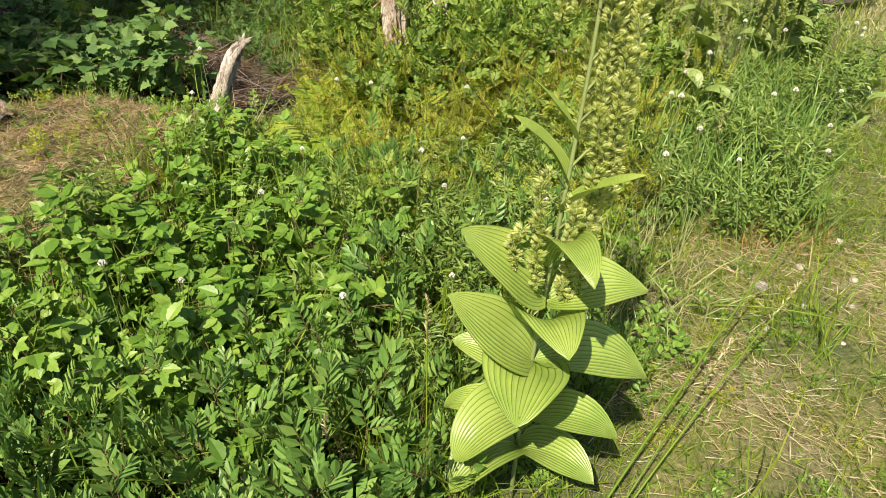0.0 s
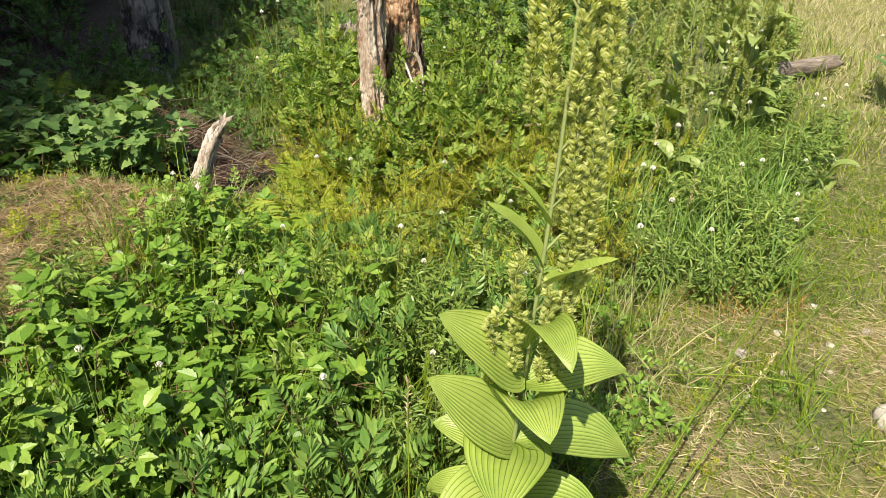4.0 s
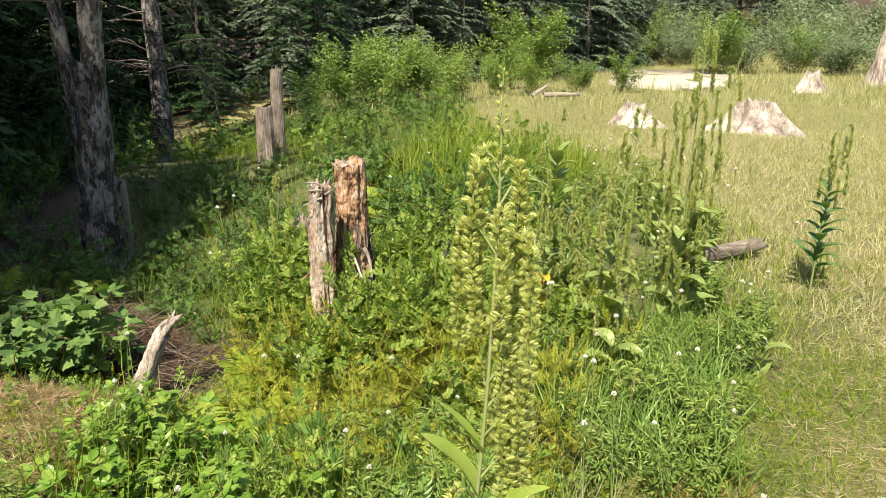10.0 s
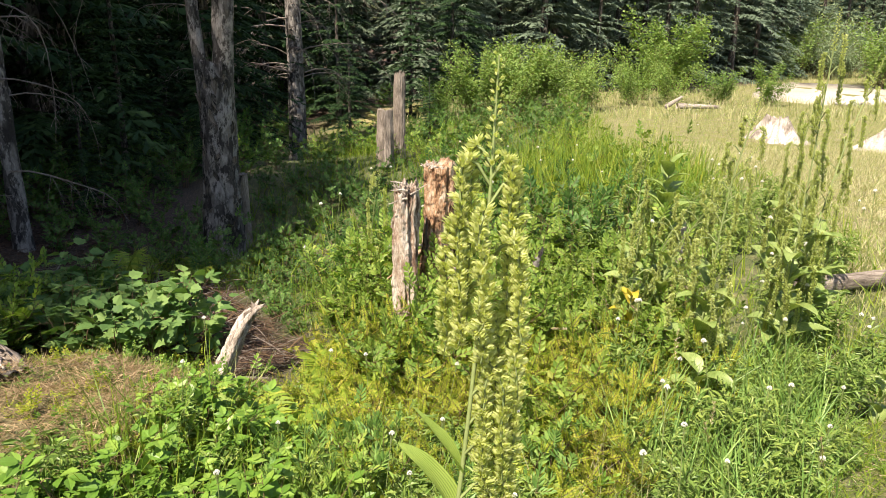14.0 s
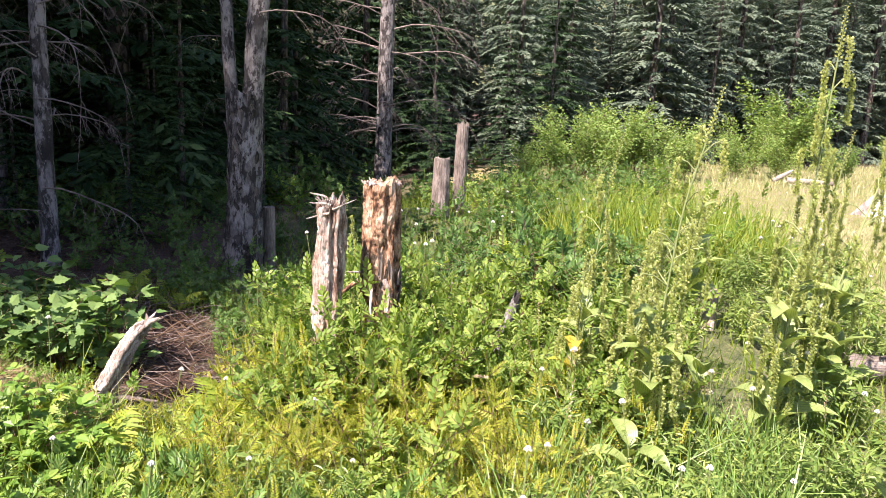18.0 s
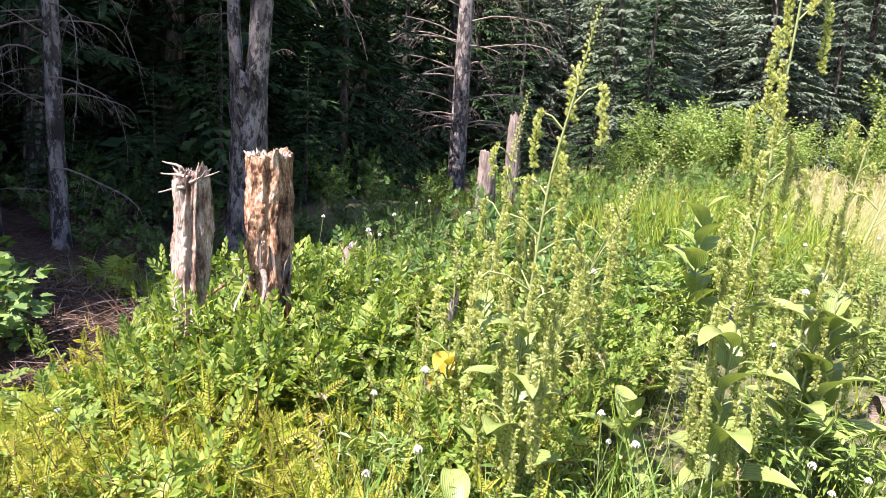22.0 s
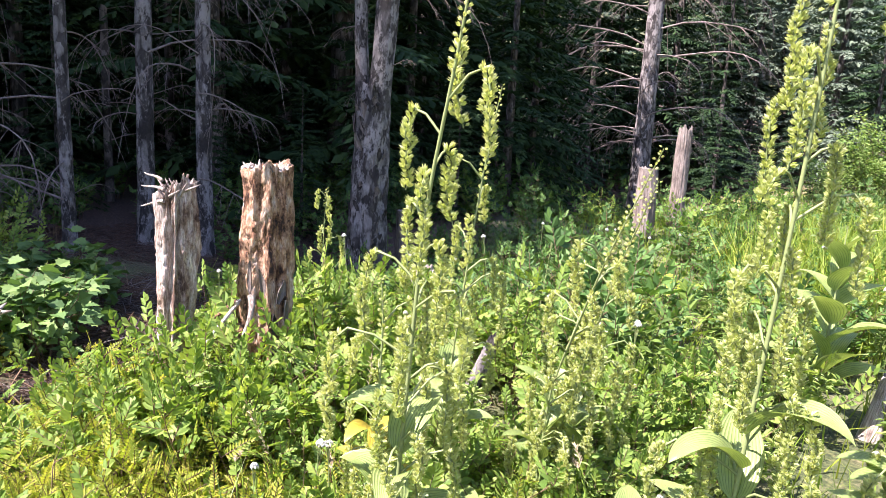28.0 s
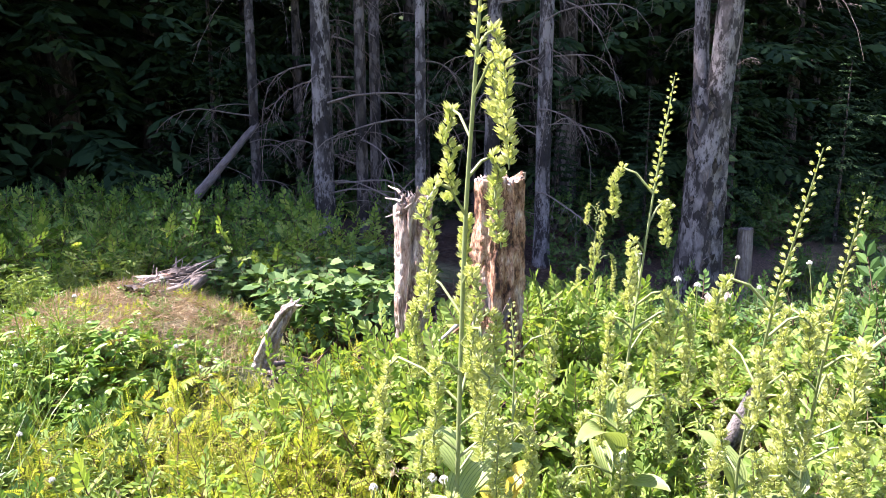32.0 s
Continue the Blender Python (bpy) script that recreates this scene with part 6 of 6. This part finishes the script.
def raceme_mesh(L, kind, mat, full=1.0, reach=1.0):
    key = (round(L / 0.04), kind, mat.name, full, reach)
    if key not in RACEMES:
        q = round(L / 0.04) * 0.04
        st, fl = raceme(q, (0.045 + 0.02 * kind) * reach, 0.03 + 0.012 * kind, 7 * key[0] + kind, 0.0142 * full, 0.0026 * full)
        RACEMES[key] = make_mesh("raceme", [(*st, 0)], [M_STEM]), make_mesh("bloom", [(*fl, 0)], [mat], smooth=False)
    return RACEMES[key]


def hellebore(label, pts, leaves, racemes, seed, mat=None, floret=None, stem_r=0.009, top=0.2, group="", full=0.96, reach=1.1, skirt=0):
    """A false hellebore on a stem through pts. leaves: (height, azimuth, length, width, lift, curl); racemes: (height, azimuth, length)."""
    mat, floret = mat or M_LILY, floret or M_FLORET
    pts = np.array(pts, float)
    base = pts[0].copy()
    q = np.linspace(0, len(pts) - 1, 40)
    line = np.stack([np.interp(q, range(len(pts)), pts[:, i]) for i in range(3)], -1)
    for _ in range(6):
        line[1:-1] = (line[:-2] + 2 * line[1:-1] + line[2:]) / 4
    line -= base
    t = thing("hellebore", label, "wild plant", pose(*base), group)
    part("stem", make_mesh("stem", [(*tubes([(line, np.interp(np.arange(40), [0, 30, 39], [stem_r * 0.65, stem_r * 0.36, stem_r * 0.14]))], 8), 0)], [M_STEM]), t)

    def on_stem(z):
        return [float(np.interp(z, line[:, 2], line[:, i])) for i in range(3)]

    for k, (z, az, L, W, lift, curl, *twist) in enumerate(leaves):
        mt = mat[k % len(mat)] if isinstance(mat, list) else mat
        part("leaf", pleated_leaf(L, W, lift, curl, seed * 50 + k, mt), t, m=pose(*on_stem(z - base[2]), 0, sum(twist), az - 90))
    for k, (z, az, L) in enumerate(racemes):
        axis, bloom = raceme_mesh(L, k % 3, floret, full, round(reach * (1 - 0.55 * max(0.0, (z - base[2]) / line[-1, 2] - 0.4)), 1))
        tagged(part("bloom", bloom, part("raceme", axis, t, m=pose(*on_stem(z - base[2]), 0, 0, az - 90))), kind="stuff")
    for k in range(skirt):
        axis, bloom = raceme_mesh(0.2 if k % 2 else 0.16, 2, floret, full, 1.2 if k % 3 else 1.5)
        q = 0.34 + 0.26 * k / max(skirt - 1, 1)
        tagged(part("bloom", bloom, part("raceme", axis, t, m=pose(*on_stem(q * line[-1, 2]), 0, 0, 137.5 * k + seed * 40))), kind="stuff")
    if top:
        n = int(top / 0.005)
        rg = np.random.default_rng(seed)
        zz = np.linspace(line[-1, 2] - top, line[-1, 2], n)
        p = np.array([on_stem(a) for a in zz])
        az = np.arange(n) * 2.4
        o = np.stack([np.cos(az), np.sin(az), np.full(n, 0.6)], -1)
        fl = soup(FLORET, turned(o, np.array([0, 0, 1.0]) + rg.normal(0, 0.3, (n, 3)), np.linspace(0.014, 0.007, n)), p + o * 0.004)
        part("top_spike", make_mesh("top_spike", [(*fl, 0)], [floret], smooth=False), t)
    return t


def spiral_leaves(rg, z0, z1, n, L, W, start=0.0, lift=(48, 76), curl=(60, 125)):
    return [(z0 + (z1 - z0) * k / max(n - 1, 1), start + 137 * k + rg.uniform(-25, 25), L * rg.uniform(0.8, 1.1) * (1 - 0.35 * k / n), W * rg.uniform(0.85, 1.1) * (1 - 0.35 * k / n), rg.uniform(*lift), rg.uniform(*curl)) for k in range(n)]


def hung(rg, z0, z1, n, L):
    return [(z0 + (z1 - z0) * (k / (n - 1)) ** 1.5, 141 * k + rg.uniform(-30, 30), L * rg.uniform(0.7, 1.1) * (1.0 - 0.45 * k / n)) for k in range(n)]


rgp = np.random.default_rng(42)
# the tall plant beside the start
hellebore("tall false hellebore with pleated yellow-green leaves and hanging green seed spikes", [(0.31, 1.47, -0.18), (0.31, 1.42, 0.2), (0.33, 1.41, 0.55), (0.37, 1.46, 1.0), (0.385, 1.5, 1.3), (0.39, 1.53, 1.52)],
          [(0.56, 168, 0.233, 0.138, 58, 22, -28), (0.39, 168, 0.251, 0.138, 58, 22, -28), (0.37, 168, 0.177, 0.101, 34, 50, -20), (0.38, 250, 0.205, 0.184, 30, 55), (0.47, 276, 0.223, 0.138, 66, 95), (0.39, 10, 0.279, 0.143, 14, 70, 12), (0.54, 12, 0.214, 0.133, 34, 65, 12), (0.62, 290, 0.251, 0.092, 76, 120),
           (0.21, 348, 0.233, 0.120, 26, 80), (0.23, 222, 0.223, 0.147, 35, 110), (0.10, 215, 0.223, 0.138, 35, 105), (0.21, 168, 0.214, 0.078, 42, 115, -20), (0.10, 330, 0.205, 0.120, 30, 70), (0.79, 172, 0.16, 0.058, 66, 40), (0.87, 185, 0.140, 0.032, 62, 25), (0.74, 330, 0.167, 0.055, 50, 30), (0.30, 60, 0.223, 0.120, 40, 80)],
          [(1.36, 178, 0.28), (1.33, 200, 0.28), (1.22, 168, 0.20), (1.34, 355, 0.28), (1.30, 15, 0.28), (1.20, 340, 0.28), (1.10, 5, 0.28), (1.00, 350, 0.28), (0.95, 10, 0.24), (0.90, 335, 0.24), (0.82, 0, 0.20),
           (1.25, 270, 0.20), (1.12, 300, 0.24), (1.05, 80, 0.24), (0.78, 230, 0.20), (0.74, 300, 0.20), (0.70, 340, 0.16), (0.66, 200, 0.12)], 1, M_LILY, M_FLORET_GREEN, 0.0085, 0.17, "", 1.12, 0.8)
# the flowering group by the stumps
hellebore("tall yellow-green false hellebore in flower beside the stumps", [(1.22, 3.76, -0.18), (1.25, 3.76, 0.3), (1.30, 3.76, 0.95), (1.36, 3.76, 1.22), (1.39, 3.76, 1.38)], spiral_leaves(rgp, 0.05, 0.52, 8, 0.26, 0.12), hung(rgp, 0.22, 1.2, 25, 0.26), 2, M_LILY_GREY, M_FLORET, 0.008, 0.2, "flowering hellebores", skirt=5)
hellebore("tall dark-stemmed false hellebore with drooping flower spikes", [(1.74, 4.16, -0.18), (1.758, 4.175, 0.4), (1.79, 4.205, 1.05), (1.807, 4.22, 1.5), (1.815, 4.225, 1.72)], spiral_leaves(rgp, 0.0, 0.55, 9, 0.3, 0.14), hung(rgp, 0.3, 1.55, 26, 0.3), 3, M_LILY_GREY, M_FLORET, 0.0085, 0.2, "flowering hellebores", skirt=5)
hellebore("leaning false hellebore in flower", [(1.93, 4.5, -0.18), (1.98, 4.6, 0.4), (2.16, 4.78, 1.05), (2.34, 4.92, 1.5)], spiral_leaves(rgp, 0.0, 0.5, 7, 0.28, 0.13), hung(rgp, 0.3, 1.35, 22, 0.27), 4, M_LILY_GREY, M_FLORET, 0.009, 0.2, "flowering hellebores", skirt=2)
hellebore("slender false hellebore with a thin upright flower tip", [(0.92, 4.22, -0.18), (0.94, 4.24, 0.4), (0.99, 4.27, 0.95), (1.03, 4.28, 1.19)], spiral_leaves(rgp, 0.02, 0.4, 7, 0.24, 0.11), hung(rgp, 0.2, 0.95, 18, 0.2), 5, M_LILY_GREY, M_FLORET, 0.006, 0.24, "flowering hellebores", skirt=2)
hellebore("leaning false hellebore with a long flower spike", [(1.12, 4.42, -0.18), (1.18, 4.38, 0.4), (1.38, 4.26, 0.8), (1.53, 4.19, 1.07)], spiral_leaves(rgp, 0.02, 0.35, 5, 0.22, 0.1), hung(rgp, 0.15, 0.8, 18, 0.18), 6, M_LILY_GREY, M_FLORET, 0.006, 0.3, "flowering hellebores", skirt=2)
hellebore("leaning false hellebore with a short flower spike", [(1.12, 4.60, -0.18), (1.16, 4.56, 0.4), (1.31, 4.45, 0.75), (1.44, 4.36, 0.99)], spiral_leaves(rgp, 0.02, 0.3, 5, 0.22, 0.1), hung(rgp, 0.15, 0.75, 16, 0.17), 7, M_LILY_GREY, M_FLORET, 0.006, 0.22, "flowering hellebores", skirt=5)
hellebore("yellowing false hellebore with withered flower spikes", [(0.93, 3.98, -0.18), (0.94, 3.98, 0.3), (0.95, 3.98, 0.6), (0.95, 3.97, 0.72)], spiral_leaves(rgp, 0.0, 0.3, 8, 0.2, 0.08, 20), hung(rgp, 0.2, 0.6, 9, 0.15), 8, [M_LILY_YELLOW, M_LILY_YELLOW, M_LILY_GREY], M_FLORET, 0.006, 0.15, "flowering hellebores")
hellebore("false hellebore with several flower spikes behind the grass", [(1.95, 5.15, -0.18), (1.98, 5.15, 0.4), (2.06, 5.16, 1.0), (2.10, 5.17, 1.25)], spiral_leaves(rgp, 0.05, 0.5, 7, 0.26, 0.12), hung(rgp, 0.35, 1.1, 18, 0.24), 9, M_LILY_GREY, M_FLORET, 0.008, 0.2, "flowering hellebores")
hellebore("curled bud spike of a small false hellebore by the forest", [(-0.72, 5.03, -0.18), (-0.69, 5.01, 0.2), (-0.64, 4.98, 0.55), (-0.61, 4.97, 0.72)], spiral_leaves(rgp, 0.0, 0.2, 5, 0.2, 0.09), hung(rgp, 0.12, 0.68, 13, 0.2), 10, M_LILY_GREY, M_FLORET, 0.006, 0.1, "flowering hellebores")
# leafy plants without flowers
hellebore("leafy false hellebore with broad bright pleated leaves", [(1.40, 6.05, -0.2), (1.41, 6.05, 0.3), (1.42, 6.05, 0.75)], spiral_leaves(rgp, 0.0, 0.62, 14, 0.34, 0.15, 40, (50, 70), (50, 90)), [], 11, M_LILY_GREY, M_FLORET, 0.012, 0, "leafy hellebores")
hellebore("leafy false hellebore with wide striped leaves", [(2.02, 4.60, -0.2), (2.02, 4.60, 0.3), (2.03, 4.61, 0.62)], spiral_leaves(rgp, 0.0, 0.52, 12, 0.32, 0.14, 10, (50, 70), (50, 90)), [], 12, M_LILY_GREY, M_FLORET, 0.012, 0, "leafy hellebores")
hellebore("dark green false hellebore with whorled leaves at the path", [(3.06, 5.0, -0.2), (3.07, 5.0, 0.2), (3.09, 5.0, 0.60), (3.12, 5.02, 1.06)], spiral_leaves(rgp, 0.0, 0.55, 20, 0.24, 0.07, 0, (35, 60), (40, 100)), [(0.62 + 0.05 * k, 150 * k, 0.2) for k in range(8)], 13, M_LILY_DARK, M_FLORET, 0.012, 0.15, "leafy hellebores")
for k, (x, y, n, s, mt) in enumerate(((1.19, 3.53, 7, 0.26, M_LILY_GREY), (2.06, 3.68, 5, 0.2, M_LILY_GREY), (-0.16, 1.62, 5, 0.13, M_LILY_GREY), (1.45, 4.35, 7, 0.26, M_LILY_GREY), (1.74, 4.27, 6, 0.24, M_LILY_GREY), (0.75, 4.3, 5, 0.2, M_LILY_GREY))):
    z = float(on_ground(x, y)) - 0.02
    hellebore("low rosette of pleated hellebore leaves", [(x, y, z), (x + 0.01, y, z + 0.15), (x + 0.02, y, z + 0.32 * s / 0.24)], spiral_leaves(rgp, z + 0.02, z + 0.28 * s / 0.24, n, s, s * 0.48, 50 * k), [], 20 + k, mt, M_FLORET, 0.006, 0, "leafy hellebores")


# ---- small white flowers ----
def yarrow_mesh():
    rg = np.random.default_rng(3)
    st = tubes([(np.array([[0, 0, 0], [0.005, 0.0, 0.5], [0.0, 0.0, 0.95]]), np.array([0.004, 0.0035, 0.003]) / 0.4)] + [(np.array([[0, 0, 0.9], [0.03 * math.cos(a), 0.03 * math.sin(a), 1.0]]), np.array([0.005, 0.004])) for a in range(6)], 4)
    n = 46
    a, r = rg.uniform(0, 6.3, n), 0.058 * np.sqrt(rg.random(n))
    p = np.stack([r * np.cos(a), r * np.sin(a), 1.0 + 0.02 * (1 - (r / 0.058) ** 2)], -1)
    oct_v = np.array([[1, 0, 0], [0, 1, 0], [-1, 0, 0], [0, -1, 0], [0, 0, 0.8], [0, 0, -0.8]]) * 0.011
    oct_f = np.array([[0, 1, 4], [1, 2, 4], [2, 3, 4], [3, 0, 4], [1, 0, 5], [2, 1, 5], [3, 2, 5], [0, 3, 5]])
    return make_mesh("stalk", [(*st, 0)], [M_STEM]), make_mesh("flower_head", [(*soup((oct_v, oct_f), np.tile(np.eye(3), (n, 1, 1)), p), 0)], [M_PETAL])


YARROW = yarrow_mesh()


def place_yarrow(x, y, h):
    t = thing("white_flower", "white flower head on a thin green stalk", "flower", Matrix.LocRotScale(spot(x, y), Euler((rng.normal(0, 0.1), rng.normal(0, 0.1), rng.uniform(0, 6))), (h * 0.36, h * 0.36, h)), "white meadow flowers")
    part("stalk", YARROW[0], t)
    part("flower_head", YARROW[1], t)


scatter(24, (0.8, 2.4, 2.4, 4.2), lambda x, y: path_gap(x, y) > 0.45, 0.1, lambda x, y: place_yarrow(x, y, rng.uniform(0.38, 0.55)))
scatter(18, (-1.0, 0.6, 1.7, 3.3), lambda x, y: path_gap(x, y) > 0.6, 0.15, lambda x, y: place_yarrow(x, y, rng.uniform(0.36, 0.5)))
scatter(50, (-1.5, 3.2, 4.5, 9.5), lambda x, y: path_gap(x, y) > 0.6, 0.2, lambda x, y: place_yarrow(x, y, rng.uniform(0.45, 0.7)))
scatter(70, (2.5, 12.0, 6.0, 18.0), lambda x, y: x > 1.0 + 0.13 * y, 0.35, lambda x, y: place_yarrow(x, y, rng.uniform(0.35, 0.55)))


# ---- stones and stalks ----
def stone(x, y, r, label, seed):
    bm = bmesh.new()
    bmesh.ops.create_icosphere(bm, subdivisions=3 if r > 0.03 else 2, radius=r)
    for v in bm.verts:
        v.co *= 1 + 0.35 * noise.noise(v.co / r * 1.1 + Vector((seed, 0, 0))) + 0.08 * noise.noise(v.co / r * 4)
        v.co.z *= 0.62
    me = bpy.data.meshes.new("stone")
    bm.to_mesh(me)
    bm.free()
    for p in me.polygons:
        p.use_smooth = True
    me.materials.append(M_ROCK)
    ob = new("stone", me)
    ob.matrix_basis = pose(*spot(x, y, 0.15 * r), 0, 0, 40 * seed)
    tagged(ob, label, "stone")


stone(1.62, 2.03, 0.09, "pale grey stone in the straw", 1)
stone(1.22, 2.39, 0.025, "small white pebble in the dry grass", 2)
stone(1.5, 1.75, 0.05, "small pale stone in the straw", 3)
stone(3.3, 4.2, 0.08, "pale stone in the path grass", 4)
for k in range(26):
    q = 2.4 * k
    stone(1.62 + 0.55 * math.cos(q) * (0.3 + 0.03 * k), 2.15 + 0.6 * math.sin(q) * (0.3 + 0.03 * k), 0.008 + 0.012 * (k % 4) / 3, "small pale pebble in the straw", 60 + k)
for k in range(16):
    stone(9.5 + 1.9 * (k % 8) / 7 + 0.2 * math.sin(5 * k), 24.1 + 2.0 * (k % 8) / 7 + 0.5 * (k // 8) + 0.2 * math.cos(3 * k), 0.2 + 0.1 * math.sin(2.3 * k), "whitish boulder of the rubble beside the gravel clearing", 20 + k)


def stalk(a, b, sag, r, label, seed, head=False):
    """A long grass culm that leans across."""
    a, b = np.array(a, float), np.array(b, float)
    q = np.linspace(0, 1, 12)[:, None]
    line = (b - a) * q + np.array([0, 0, sag]) * np.sin(q * np.pi)
    t = thing("grass_stalk", label, "grass", pose(*a))
    part("culm", make_mesh("culm", [(*tubes([(line, r * (1 - 0.6 * q[:, 0]))], 5), 0)], [M_GRASS]), t)
    if head:
        n = 24
        rg = np.random.default_rng(seed)
        u = np.linspace(0.8, 1, n)
        p = np.stack([np.interp(u, q[:, 0], line[:, i]) for i in range(3)], -1)
        d = unit(b - a) + rg.normal(0, 0.35, (n, 3))
        part("seed_head", make_mesh("seed_head", [(*soup(LANCE, turned(d, np.array([0, 0, 1.0]) + 0 * d, np.full(n, 0.016)), p), 0)], [M_STRAW], smooth=False), t)


stalk((0.42, 1.28, -0.15), (1.32, 2.35, 0.35), 0.06, 0.004, "long green grass stalk leaning over", 1)
stalk((0.5, 1.32, -0.15), (1.05, 1.85, 0.30), 0.04, 0.0035, "long green grass stalk leaning over", 2, True)
stalk((0.45, 1.25, -0.15), (0.85, 1.7, 0.22), 0.04, 0.003, "thin grass stalk with seeds", 3, True)
stalk((0.1, 1.4, -0.15), (0.1, 1.52, 0.45), 0.0, 0.003, "thin upright grass stalk with seeds", 4, True)
stalk((-0.1, 1.35, -0.15), (-0.12, 1.4, 0.2), 0.0, 0.003, "thin upright grass stalk with seeds", 5, True)
stalk((0.9, 2.2, -0.1), (1.5, 2.0, -0.05), 0.05, 0.003, "dry bent grass stalk", 6)
for k, (x, y, z) in enumerate(((0.62, 3.76, 0.22), (0.58, 3.80, 0.20), (1.24, 4.40, 0.27), (1.18, 4.34, 0.25), (1.30, 4.36, 0.28), (0.96, 3.82, 0.34), (1.39, 4.22, 0.40))):
    stalk((x + 0.12, y - 0.05, -0.16), (x - 0.03, y + 0.02, z - 0.05), 0.12, 0.003, "dry bent grass stalk with a drooping brown seed head", 60 + k, True)
for k in range(12):
    x, y = rng.uniform(0.7, 2.3), rng.uniform(2.2, 4.2)
    if path_gap(x, y) > 0.5:
        stalk((x, y, -0.15), (x + rng.normal(0, 0.12), y + rng.normal(0, 0.12), rng.uniform(0.25, 0.5)), 0.0, 0.0025, "thin upright grass stalk with seeds", 30 + k, True)
